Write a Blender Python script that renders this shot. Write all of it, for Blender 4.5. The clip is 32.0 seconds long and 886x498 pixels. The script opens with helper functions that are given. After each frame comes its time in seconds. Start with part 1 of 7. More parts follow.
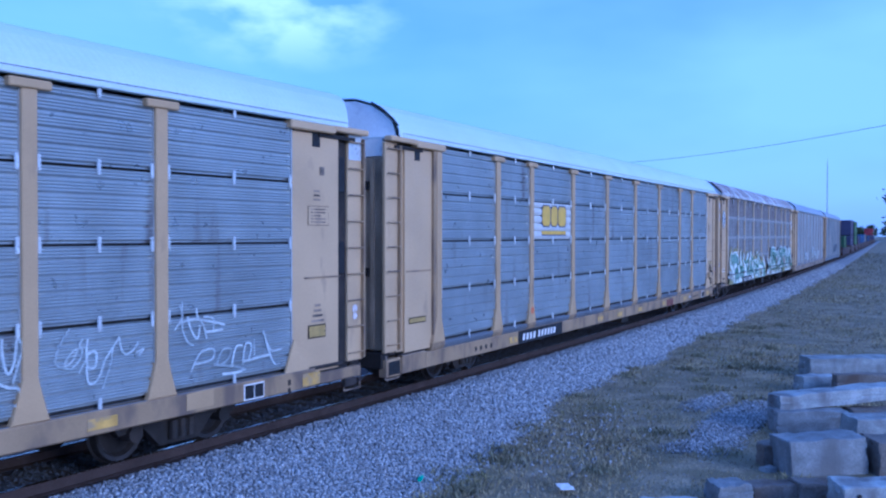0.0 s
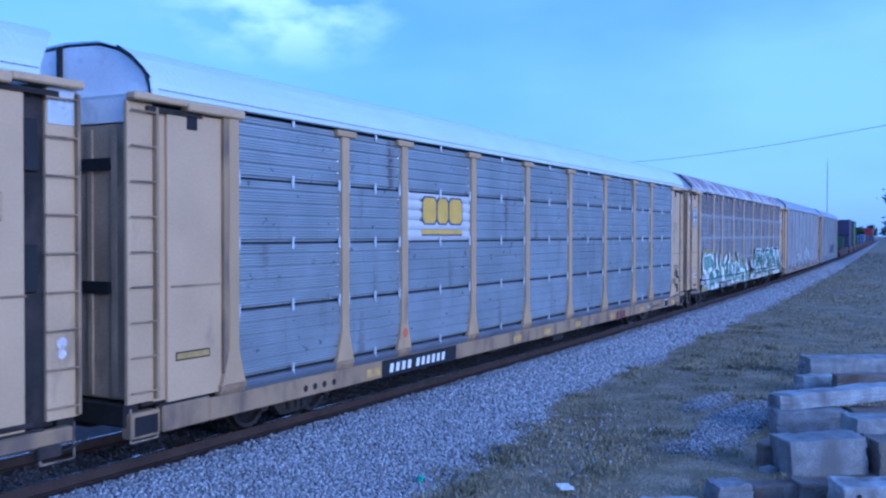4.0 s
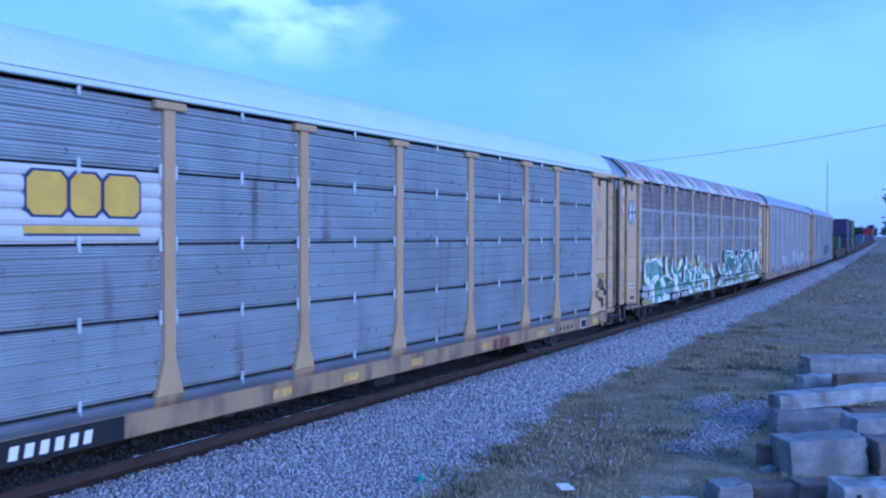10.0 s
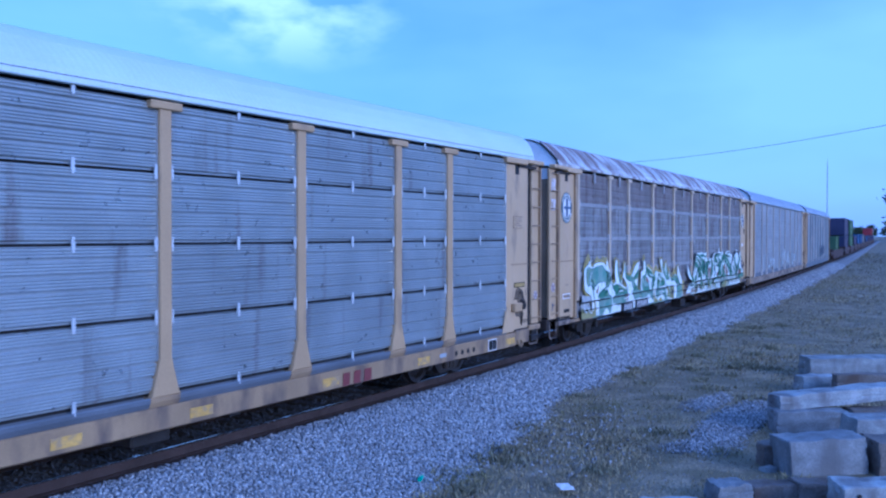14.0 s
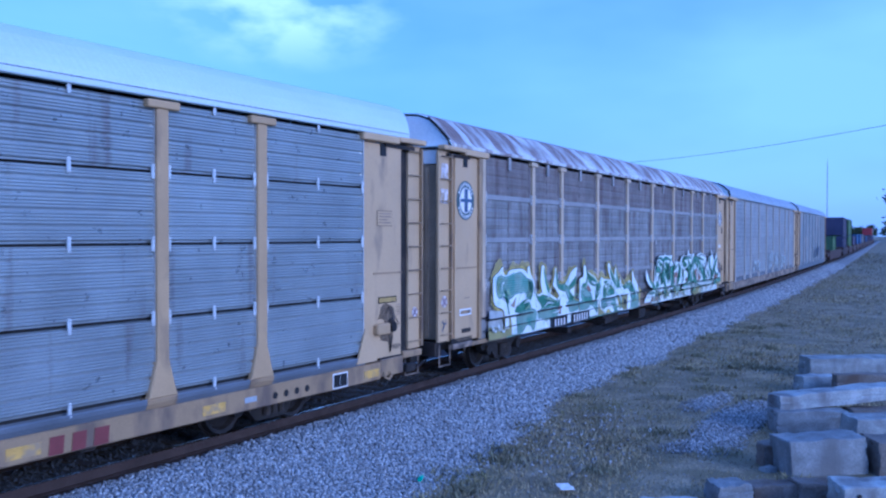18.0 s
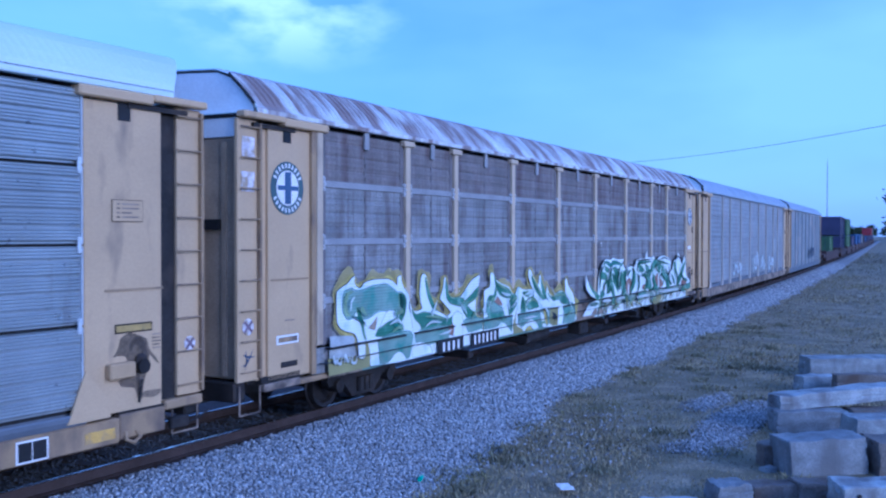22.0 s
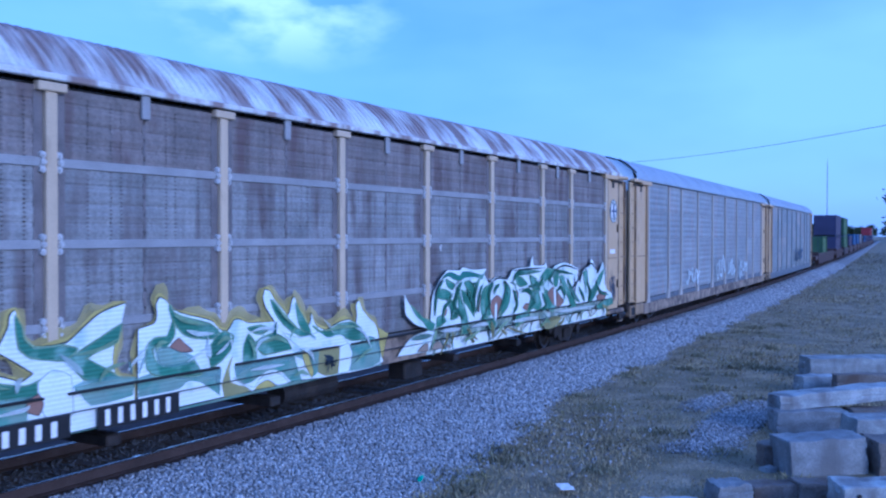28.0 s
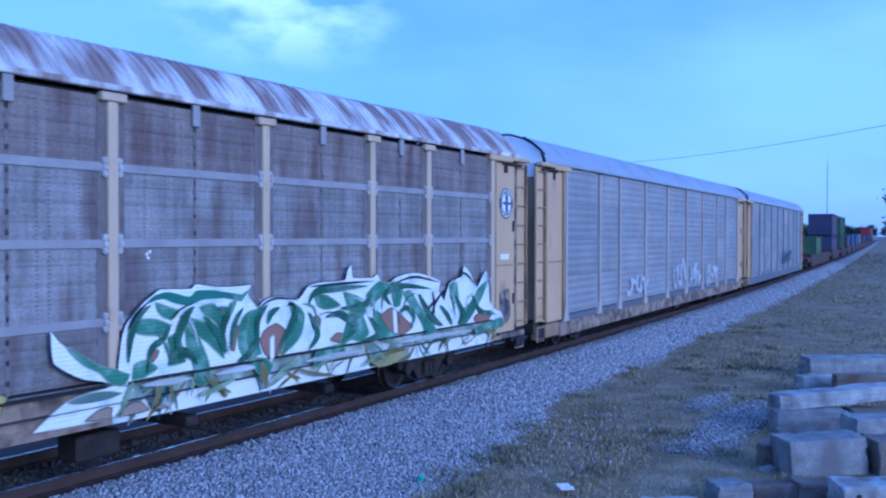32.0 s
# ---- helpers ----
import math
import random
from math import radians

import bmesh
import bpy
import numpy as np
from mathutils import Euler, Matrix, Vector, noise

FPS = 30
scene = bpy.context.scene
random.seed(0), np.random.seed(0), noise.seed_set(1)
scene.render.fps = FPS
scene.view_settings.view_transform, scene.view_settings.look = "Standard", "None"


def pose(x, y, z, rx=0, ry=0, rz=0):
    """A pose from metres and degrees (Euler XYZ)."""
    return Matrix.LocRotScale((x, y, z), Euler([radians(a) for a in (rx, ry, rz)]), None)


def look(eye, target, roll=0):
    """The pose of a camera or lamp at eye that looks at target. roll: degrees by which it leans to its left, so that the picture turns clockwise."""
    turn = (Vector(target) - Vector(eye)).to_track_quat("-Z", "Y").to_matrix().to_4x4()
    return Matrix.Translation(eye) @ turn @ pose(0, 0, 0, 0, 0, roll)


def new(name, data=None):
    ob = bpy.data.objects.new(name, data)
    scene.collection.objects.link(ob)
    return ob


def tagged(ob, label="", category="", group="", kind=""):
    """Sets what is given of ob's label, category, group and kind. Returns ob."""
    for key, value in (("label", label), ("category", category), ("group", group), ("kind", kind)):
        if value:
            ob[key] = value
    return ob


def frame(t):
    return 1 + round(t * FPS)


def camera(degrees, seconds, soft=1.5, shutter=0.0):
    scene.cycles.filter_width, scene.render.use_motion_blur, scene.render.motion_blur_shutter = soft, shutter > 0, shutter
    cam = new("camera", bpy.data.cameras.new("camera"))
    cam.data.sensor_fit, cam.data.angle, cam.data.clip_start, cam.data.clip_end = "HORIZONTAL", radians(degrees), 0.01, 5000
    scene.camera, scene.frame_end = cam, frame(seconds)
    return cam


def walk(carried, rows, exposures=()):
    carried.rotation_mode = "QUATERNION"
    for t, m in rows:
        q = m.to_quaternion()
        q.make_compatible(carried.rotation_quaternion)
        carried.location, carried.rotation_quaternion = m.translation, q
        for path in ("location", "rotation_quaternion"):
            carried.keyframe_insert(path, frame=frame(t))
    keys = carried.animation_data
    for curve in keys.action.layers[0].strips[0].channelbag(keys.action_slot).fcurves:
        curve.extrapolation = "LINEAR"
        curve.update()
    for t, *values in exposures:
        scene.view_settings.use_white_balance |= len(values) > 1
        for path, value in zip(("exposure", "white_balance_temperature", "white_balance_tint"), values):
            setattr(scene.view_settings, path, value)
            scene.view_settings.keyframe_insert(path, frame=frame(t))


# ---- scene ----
from mathutils.geometry import tessellate_polygon

# ---- camera and its walk ----
cam = camera(51.132, 32.0, soft=2.2, shutter=0.5)
EYE = Vector((0.0, 0.0, 3.1256))
YAW, PITCH = radians(59.438), radians(-0.897)
AIM = EYE + Vector((math.sin(YAW) * math.cos(PITCH), math.cos(YAW) * math.cos(PITCH), math.sin(PITCH)))
walk(cam, [(0, look(EYE, AIM, 0.094)), (32, look(EYE, AIM, 0.094))],
     [(0, 0.15, 3680, 32), (32, 0.15, 3680, 32)])

# ---- world and sun: a dim, cloudy evening ----
SUN_EL, SUN_AZ = radians(16), radians(190)
world = bpy.data.worlds.new("evening_sky")
scene.world = world
world.use_nodes = True
wn, wl = world.node_tree.nodes, world.node_tree.links
wn.clear()
sky = wn.new("ShaderNodeTexSky")
sky.sky_type, sky.sun_disc = "NISHITA", False
sky.sun_elevation, sky.sun_rotation = SUN_EL, SUN_AZ
sky.air_density, sky.dust_density, sky.ozone_density = 1.0, 1.5, 2.0
w_co = wn.new("ShaderNodeTexCoord")
w_map = wn.new("ShaderNodeMapping")
w_map.inputs["Scale"].default_value = (1.0, 1.0, 2.6)
w_map.inputs["Location"].default_value = (0.3, 0.1, 0.0)
w_no = wn.new("ShaderNodeTexNoise")
w_no.inputs["Scale"].default_value, w_no.inputs["Detail"].default_value = 2.6, 4.0
w_no.inputs["Roughness"].default_value = 0.45
w_rp = wn.new("ShaderNodeValToRGB")
w_rp.color_ramp.elements[0].position, w_rp.color_ramp.elements[1].position = 0.36, 0.70
w_rp.color_ramp.elements[0].color = (0.22, 0.22, 0.22, 1)
w_rp.color_ramp.elements[1].color = (0.84, 0.84, 0.84, 1)
w_mx = wn.new("ShaderNodeMixRGB")
w_mx.inputs[2].default_value = (4.4, 5.5, 6.0, 1)
w_dist = wn.new("ShaderNodeVectorMath")
w_dist.operation = "DISTANCE"
w_sq = wn.new("ShaderNodeMapping")
w_sq.inputs["Scale"].default_value = (1.0, 1.0, 2.2)
BANK = Vector((0.742, 0.630, 0.236))
w_dist.inputs[1].default_value = (BANK.x, BANK.y, BANK.z * 2.2)
w_fall = wn.new("ShaderNodeValToRGB")
w_fall.color_ramp.elements[0].position, w_fall.color_ramp.elements[1].position = 0.05, 0.155
w_fall.color_ramp.elements[0].color, w_fall.color_ramp.elements[1].color = (1, 1, 1, 1), (0, 0, 0, 1)
w_no2 = wn.new("ShaderNodeTexNoise")
w_no2.inputs["Scale"].default_value, w_no2.inputs["Detail"].default_value = 7.0, 5.0
w_rp2 = wn.new("ShaderNodeValToRGB")
w_rp2.color_ramp.elements[0].position, w_rp2.color_ramp.elements[1].position = 0.43, 0.55
w_mul = wn.new("ShaderNodeMixRGB")
w_mul.blend_type, w_mul.inputs[0].default_value = "MULTIPLY", 1.0
w_mx2 = wn.new("ShaderNodeMixRGB")
w_mx2.inputs[2].default_value = (6.7, 7.2, 8.0, 1)
wl.new(w_co.outputs["Generated"], w_sq.inputs["Vector"])
wl.new(w_sq.outputs[0], w_dist.inputs[0])
wl.new(w_dist.outputs["Value"], w_fall.inputs[0])
wl.new(w_sq.outputs[0], w_no2.inputs["Vector"])
wl.new(w_no2.outputs[0], w_rp2.inputs[0])
wl.new(w_fall.outputs[0], w_mul.inputs[1])
wl.new(w_rp2.outputs[0], w_mul.inputs[2])
wl.new(w_mul.outputs[0], w_mx2.inputs[0])
wl.new(w_mx.outputs[0], w_mx2.inputs[1])
w_bg = wn.new("ShaderNodeBackground")
w_bg.inputs["Strength"].default_value = 0.12
w_out = wn.new("ShaderNodeOutputWorld")
wl.new(w_co.outputs["Generated"], w_map.inputs["Vector"])
wl.new(w_map.outputs[0], w_no.inputs["Vector"])
wl.new(w_no.outputs[0], w_rp.inputs[0])
wl.new(w_rp.outputs[0], w_mx.inputs[0])
wl.new(sky.outputs[0], w_mx.inputs[1])
wl.new(w_mx2.outputs[0], w_bg.inputs["Color"])
wl.new(w_bg.outputs[0], w_out.inputs["Surface"])
sun_data = bpy.data.lights.new("sun", "SUN")
sun_data.energy, sun_data.angle, sun_data.color = 1.35, radians(25), (1.0, 0.8, 0.42)
sun = new("sun", sun_data)
sun.matrix_world = look((0, 0, 30), Vector((0, 0, 30)) - Vector((math.cos(SUN_EL) * math.sin(SUN_AZ), math.cos(SUN_EL) * math.cos(SUN_AZ), math.sin(SUN_EL))))


# ---- materials ----
def mat(name, base, rough=0.6, metal=0.0, blotch=0.2, size=1.5, grain=0.12, fine=60.0, bump=0.15,
        dirt=None, dirt_at=0.62, dirt_scale=(1, 1, 1), dirt_size=2.0, ribs=0.0, island=0.0, spread=0.0, plaid=0.0, clear=0.0, crown=0.0):
    """A painted, stony or metal surface: blotches and grain at two sizes, an optional layer of dirt or rust, fine relief."""
    m = bpy.data.materials.new(name)
    m.use_nodes = True
    n, l = m.node_tree.nodes, m.node_tree.links
    b = n["Principled BSDF"]
    co = n.new("ShaderNodeTexCoord")
    info = n.new("ShaderNodeObjectInfo")
    shift = n.new("ShaderNodeVectorMath")
    shift.operation = "MULTIPLY_ADD"
    shift.inputs[1].default_value = (1, 1, 1)
    scl = n.new("ShaderNodeMath")
    scl.operation, scl.inputs[1].default_value = "MULTIPLY", 37.0
    l.new(info.outputs["Random"], scl.inputs[0])
    l.new(co.outputs["Object"], shift.inputs[0])
    l.new(scl.outputs[0], shift.inputs[2])
    vec = shift.outputs[0]

    def noise_tex(scale, detail=4.0, v=vec):
        t = n.new("ShaderNodeTexNoise")
        t.inputs["Scale"].default_value, t.inputs["Detail"].default_value = scale, detail
        l.new(v, t.inputs["Vector"])
        return t.outputs[0]

    def mix(kind, fac, a, c):
        x = n.new("ShaderNodeMixRGB")
        x.blend_type = kind
        if isinstance(fac, float):
            x.inputs[0].default_value = fac
        else:
            l.new(fac, x.inputs[0])
        for k, v in ((1, a), (2, c)):
            if isinstance(v, tuple):
                x.inputs[k].default_value = v
            else:
                l.new(v, x.inputs[k])
        return x.outputs[0]

    def ramp(src, lo, hi, c0, c1):
        r = n.new("ShaderNodeValToRGB")
        r.color_ramp.elements[0].position, r.color_ramp.elements[1].position = lo, hi
        r.color_ramp.elements[0].color, r.color_ramp.elements[1].color = (c0, c0, c0, 1), (c1, c1, c1, 1)
        l.new(src, r.inputs[0])
        return r.outputs[0]

    col = mix("MULTIPLY", 1.0, (*base, 1), ramp(noise_tex(size), 0.3, 0.7, 1 - blotch, 1 + 0.5 * blotch))
    fine_n = noise_tex(fine, 2.0)
    col = mix("MULTIPLY", 1.0, col, ramp(fine_n, 0.3, 0.7, 1 - grain, 1 + grain))
    if island or spread:
        src = info.outputs["Random"]
        if island:
            src = n.new("ShaderNodeNewGeometry").outputs["Random Per Island"]
        k = max(island, spread)
        col = mix("MULTIPLY", 1.0, col, ramp(src, 0.0, 1.0, 1 - k, 1 + k))
    if plaid:
        for way, sc in (("X", 0.9), ("X", 2.3)):
            pw = n.new("ShaderNodeTexWave")
            pw.bands_direction = way
            pw.inputs["Scale"].default_value, pw.inputs["Distortion"].default_value = sc, 0.6
            l.new(vec, pw.inputs["Vector"])
            col = mix("MULTIPLY", 1.0, col, ramp(pw.outputs[0], 0.2, 0.8, 1 - plaid, 1 + plaid))
    if dirt:
        dm = n.new("ShaderNodeMapping")
        dm.inputs["Scale"].default_value = dirt_scale
        l.new(vec, dm.inputs["Vector"])
        stain = noise_tex(dirt_size, 5.0, dm.outputs[0])
        if crown:
            sep = n.new("ShaderNodeSeparateXYZ")
            l.new(co.outputs["Object"], sep.inputs[0])
            rise = n.new("ShaderNodeMath")
            rise.operation, rise.inputs[1].default_value, rise.inputs[2].default_value = "MULTIPLY_ADD", crown, -5.38 * crown
            l.new(sep.outputs["Z"], rise.inputs[0])
            both = n.new("ShaderNodeMath")
            both.operation = "ADD"
            l.new(stain, both.inputs[0])
            l.new(rise.outputs[0], both.inputs[1])
            stain = both.outputs[0]
        mask = ramp(stain, dirt_at - 0.08, dirt_at + 0.1, 0, 1)
        col = mix("MIX", mask, col, (*dirt, 1))
    l.new(col, b.inputs["Base Color"])
    b.inputs["Metallic"].default_value = metal
    if clear:
        l.new(ramp(noise_tex(38.0, 3.0), 0.35, 0.65, 1.1 - clear, 1.0 - 0.7 * clear), b.inputs["Alpha"])
    b.inputs["Specular IOR Level"].default_value = 0.35
    l.new(ramp(noise_tex(size * 4), 0.3, 0.7, max(0.05, rough - 0.12), min(1, rough + 0.12)), b.inputs["Roughness"])
    bp = n.new("ShaderNodeBump")
    bp.inputs["Strength"].default_value, bp.inputs["Distance"].default_value = bump, 0.01
    l.new(fine_n, bp.inputs["Height"])
    last = bp.outputs[0]
    if ribs:
        wv = n.new("ShaderNodeTexWave")
        wv.bands_direction = "Z"
        wv.inputs["Scale"].default_value = 0.31416 / ribs
        l.new(co.outputs["Object"], wv.inputs["Vector"])
        b2 = n.new("ShaderNodeBump")
        b2.inputs["Strength"].default_value, b2.inputs["Distance"].default_value = 0.35, 0.01
        l.new(wv.outputs[0], b2.inputs["Height"])
        l.new(last, b2.inputs["Normal"])
        last = b2.outputs[0]
    l.new(last, b.inputs["Normal"])
    return m


M = {
    "tan": mat("weathered_tan_paint", (0.325, 0.235, 0.125), 0.55, 0, 0.18, 1.2, 0.06, 40, 0.1, (0.15, 0.112, 0.08), 0.54, (1.3, 1.5, 0.6), 1.8),
    "tan_clean": mat("faded_tan_paint", (0.43, 0.31, 0.16), 0.5, 0, 0.12, 1.0, 0.05, 40, 0.1, (0.22, 0.165, 0.105), 0.70, (1, 1, 0.4), 2.5),
    "silver": mat("galvanized_panel", (0.40, 0.435, 0.46), 0.38, 0.5, 0.16, 1.3, 0.08, 50, 0.12, (0.19, 0.17, 0.17), 0.69, (2.2, 1, 0.22), 1.6, spread=0.06),
    "silver_old": mat("dull_galvanized_panel", (0.275, 0.29, 0.305), 0.5, 0.0, 0.18, 1.0, 0.12, 40, 0.15, (0.30, 0.26, 0.25), 0.6, (1.6, 1, 0.3), 1.4, spread=0.08),
    "sill_grey": mat("grey_side_ledge", (0.135, 0.15, 0.18), 0.5, 0.0, 0.2, 2.0, 0.1),
    "brown": mat("weathered_brown_panel", (0.25, 0.25, 0.25), 0.6, 0.0, 0.28, 1.6, 0.18, 25, 0.3, (0.125, 0.105, 0.105), 0.58, (1.6, 1, 0.35), 1.6, spread=0.10, plaid=0.035, ribs=0.098),
    "brown_top": mat("rust_brown_panel", (0.205, 0.182, 0.172), 0.6, 0.0, 0.28, 1.6, 0.18, 25, 0.3, (0.115, 0.085, 0.082), 0.55, (1.6, 1, 0.35), 1.6, spread=0.10, plaid=0.035, ribs=0.098),
    "strap": mat("pale_grey_strap", (0.30, 0.30, 0.31), 0.55, 0.0, 0.2, 2.0, 0.1),
    "roof_white": mat("white_roof_sheet", (0.63, 0.73, 0.765), 0.45, 0.1, 0.06, 0.8, 0.04, 30, 0.08),
    "roof_rust": mat("rust_stained_roof_sheet", (0.64, 0.66, 0.69), 0.45, 0.0, 0.22, 1.2, 0.12, 30, 0.15, (0.235, 0.185, 0.175), 0.48, (2.1, 0.55, 0.45), 1.3, crown=0.10),
    "roof_grey": mat("grey_roof_sheet", (0.36, 0.40, 0.46), 0.45, 0.25, 0.15, 0.8, 0.06, 30, 0.1, (0.22, 0.20, 0.20), 0.64, (0.8, 0.3, 0.3), 1.0),
    "roof_end": mat("bright_bare_sheet", (0.86, 0.87, 0.87), 0.4, 0.0, 0.08, 1.5, 0.05, 30, 0.1, (0.6, 0.6, 0.62), 0.66, (1, 1, 1), 3.0),
    "zinc": mat("bright_zinc", (0.62, 0.65, 0.68), 0.35, 0.3, 0.1, 4.0, 0.06),
    # black paint; also colours holes, slits and insides that lie in shade
    "black": mat("black_paint_and_shade", (0.016, 0.016, 0.018), 0.6, 0, 0.3, 3.0, 0.2),
    "dark": mat("grimy_steel_and_gap_shade", (0.030, 0.027, 0.026), 0.7, 0.2, 0.4, 2.5, 0.3, 40, 0.3, (0.05, 0.04, 0.034), 0.58, (1, 1, 1), 3.0),
    "wheel": mat("worn_wheel_steel", (0.045, 0.04, 0.038), 0.5, 0.6, 0.3, 4.0, 0.2),
    "yellow": mat("yellow_paint", (0.62, 0.42, 0.05), 0.55, 0, 0.15, 3.0, 0.08),
    "orange": mat("orange_red_disc_paint", (0.45, 0.14, 0.05), 0.55, 0, 0.15, 5.0, 0.08),
    "maroon": mat("dark_red_lettering_paint", (0.16, 0.045, 0.045), 0.6, 0, 0.15, 5.0, 0.08),
    "white": mat("white_paint", (0.78, 0.78, 0.78), 0.5, 0, 0.08, 3.0, 0.05),
    "navy": mat("navy_blue_paint", (0.03, 0.05, 0.13), 0.5, 0, 0.1, 3.0, 0.05),
    "blue_decal": mat("slate_blue_decal", (0.07, 0.11, 0.21), 0.5, 0, 0.1, 3.0, 0.05),
    "g_white": mat("graffiti_white", (0.74, 0.80, 0.80), 0.5, 0, 0.08, 2.0, 0.06, 40, 0.1, (0.46, 0.58, 0.58), 0.62, (1, 1, 1), 2.4, ribs=0.055),
    "g_green": mat("graffiti_green", (0.075, 0.20, 0.13), 0.5, 0, 0.3, 1.5, 0.08, 40, 0.1, (0.24, 0.38, 0.33), 0.60, (1, 1, 1), 3.0, ribs=0.055),
    "g_teal": mat("graffiti_teal", (0.225, 0.33, 0.285), 0.5, 0, 0.25, 1.5, 0.08, 40, 0.1, (0.10, 0.26, 0.21), 0.58, (1, 1, 1), 2.6, ribs=0.055),
    "g_dark": mat("graffiti_outline", (0.025, 0.035, 0.05), 0.5, 0, 0.1, 2.0, 0.06, ribs=0.055),
    "g_rust": mat("graffiti_rust_red", (0.25, 0.15, 0.11), 0.55, 0, 0.2, 1.0, 0.1),
    "g_chalk": mat("chalky_blue_white_spray", (0.70, 0.76, 0.80), 0.6, 0, 0.2, 3.0, 0.15),
    "rail_side": mat("rusty_rail", (0.055, 0.038, 0.032), 0.75, 0.2, 0.3, 3.0, 0.2, 50, 0.3),
    "rail_top": mat("worn_rail_head", (0.34, 0.32, 0.30), 0.22, 0.9, 0.3, 6.0, 0.1, 60, 0.05, (0.07, 0.05, 0.042), 0.47, (1, 1, 1), 0.9),
    "tie": mat("creosoted_sleeper", (0.055, 0.042, 0.034), 0.8, 0, 0.3, 3.0, 0.3, 30, 0.5, spread=0.25),
    "ballast": mat("ballast_bed", (0.22, 0.225, 0.24), 0.9, 0, 0.2, 6.0, 0.4, 28, 1.0),
    "ballast_dark": mat("dark_ballast", (0.08, 0.08, 0.085), 0.9, 0, 0.35, 4.0, 0.4, 28, 1.0),
    "stone": mat("crushed_granite", (0.34, 0.355, 0.38), 0.8, 0, 0.2, 8.0, 0.15, 60, 0.3, island=0.5),
    "ballast_rust_dark": mat("rust_stained_and_dark_ballast", (0.075, 0.05, 0.042), 0.9, 0, 0.3, 5.0, 0.3, 30, 0.8),
    "stone_dark": mat("dark_gravel", (0.10, 0.104, 0.115), 0.9, 0, 0.2, 8.0, 0.15, 60, 0.3, island=0.2),
    "stone_dull": mat("dusty_gravel", (0.33, 0.335, 0.345), 0.85, 0, 0.2, 8.0, 0.15, 60, 0.3, island=0.5),
    "weed": mat("dull_green_weed", (0.19, 0.188, 0.12), 0.8, 0, 0.3, 1.0, 0.1, 20, 0.1, island=0.45),
    "soil": mat("dry_weedy_ground", (0.265, 0.232, 0.155), 0.95, 0, 0.4, 1.1, 0.45, 22, 0.9, (0.16, 0.145, 0.09), 0.53, (1, 1, 1), 1.3),
    "grass": mat("dry_grass", (0.335, 0.30, 0.185), 0.85, 0, 0.3, 0.6, 0.1, 20, 0.1, (0.20, 0.20, 0.105), 0.60, (1, 1, 1), 0.5, island=0.45),
    "field_grass": mat("olive_field_grass", (0.14, 0.135, 0.1), 0.85, 0, 0.3, 0.15, 0.1, 20, 0.1, (0.17, 0.165, 0.085), 0.55, (1, 1, 1), 0.12, island=0.4),
    "leaf": mat("dark_foliage", (0.045, 0.065, 0.025), 0.7, 0, 0.3, 0.4, 0.2, 6, 0.2, island=0.5),
    "bark": mat("grey_bark", (0.10, 0.08, 0.06), 0.85, 0, 0.3, 2.0, 0.3, 20, 0.6),
    "concrete": mat("weathered_concrete", (0.36, 0.385, 0.40), 0.85, 0, 0.4, 3.2, 0.14, 34, 0.6, (0.17, 0.168, 0.17), 0.57, (1, 1, 0.6), 2.2, spread=0.18),
    # darker copy of the concrete: the shade on the block fronts is in its colour
    "shade_dark_concrete": mat("shade_darkened_concrete", (0.255, 0.27, 0.285), 0.85, 0, 0.4, 3.0, 0.16, 34, 0.6, (0.16, 0.163, 0.17), 0.56, (1, 1, 0.6), 2.4, spread=0.12),
    # brown-stained concrete; also colours the blocks that stand for shadow
    "stain_shade_concrete": mat("brown_stained_and_shade_concrete", (0.17, 0.155, 0.14), 0.85, 0, 0.3, 1.8, 0.2, 30, 0.6, (0.10, 0.08, 0.065), 0.58, (1, 1, 0.6), 2.2),
    "wood_pole": mat("weathered_pole_wood", (0.13, 0.10, 0.075), 0.85, 0, 0.3, 1.5, 0.2, 20, 0.4),
    "mast": mat("galvanized_mast", (0.22, 0.22, 0.24), 0.5, 0.4, 0.1, 1.0, 0.1),
    "wire": mat("black_cable", (0.03, 0.03, 0.035), 0.6, 0, 0.1, 1.0, 0.1),
    "c_navy": mat("navy_container", (0.03, 0.028, 0.05), 0.55, 0, 0.25, 0.8, 0.1, 20, 0.1),
    "c_green": mat("green_container", (0.075, 0.135, 0.06), 0.55, 0, 0.25, 0.8, 0.1, 20, 0.1),
    "c_grey": mat("grey_violet_container", (0.06, 0.056, 0.11), 0.55, 0, 0.25, 0.8, 0.1, 20, 0.1),
    "c_red": mat("red_container", (0.26, 0.04, 0.05), 0.55, 0, 0.25, 0.8, 0.1, 20, 0.1),
    "c_blue": mat("blue_container", (0.05, 0.10, 0.24), 0.55, 0, 0.25, 0.8, 0.1, 20, 0.1),
    "c_white": mat("white_container", (0.2, 0.2, 0.21), 0.55, 0, 0.2, 0.8, 0.1, 20, 0.1),
    "well": mat("brown_red_well_car_paint", (0.06, 0.036, 0.03), 0.65, 0, 0.3, 1.0, 0.15, 20, 0.2),
    "litter_green": mat("green_litter_plastic", (0.08, 0.42, 0.28), 0.4, 0, 0.1, 8.0, 0.05),
}


# ---- mesh helpers ----
def mesh_of(bm, name, material, smooth=False):
    me = bpy.data.meshes.new(name)
    bm.to_mesh(me)
    bm.free()
    for m in (material if isinstance(material, (list, tuple)) else (material,)):
        me.materials.append(m)
    if smooth:
        me.shade_smooth()
    return me


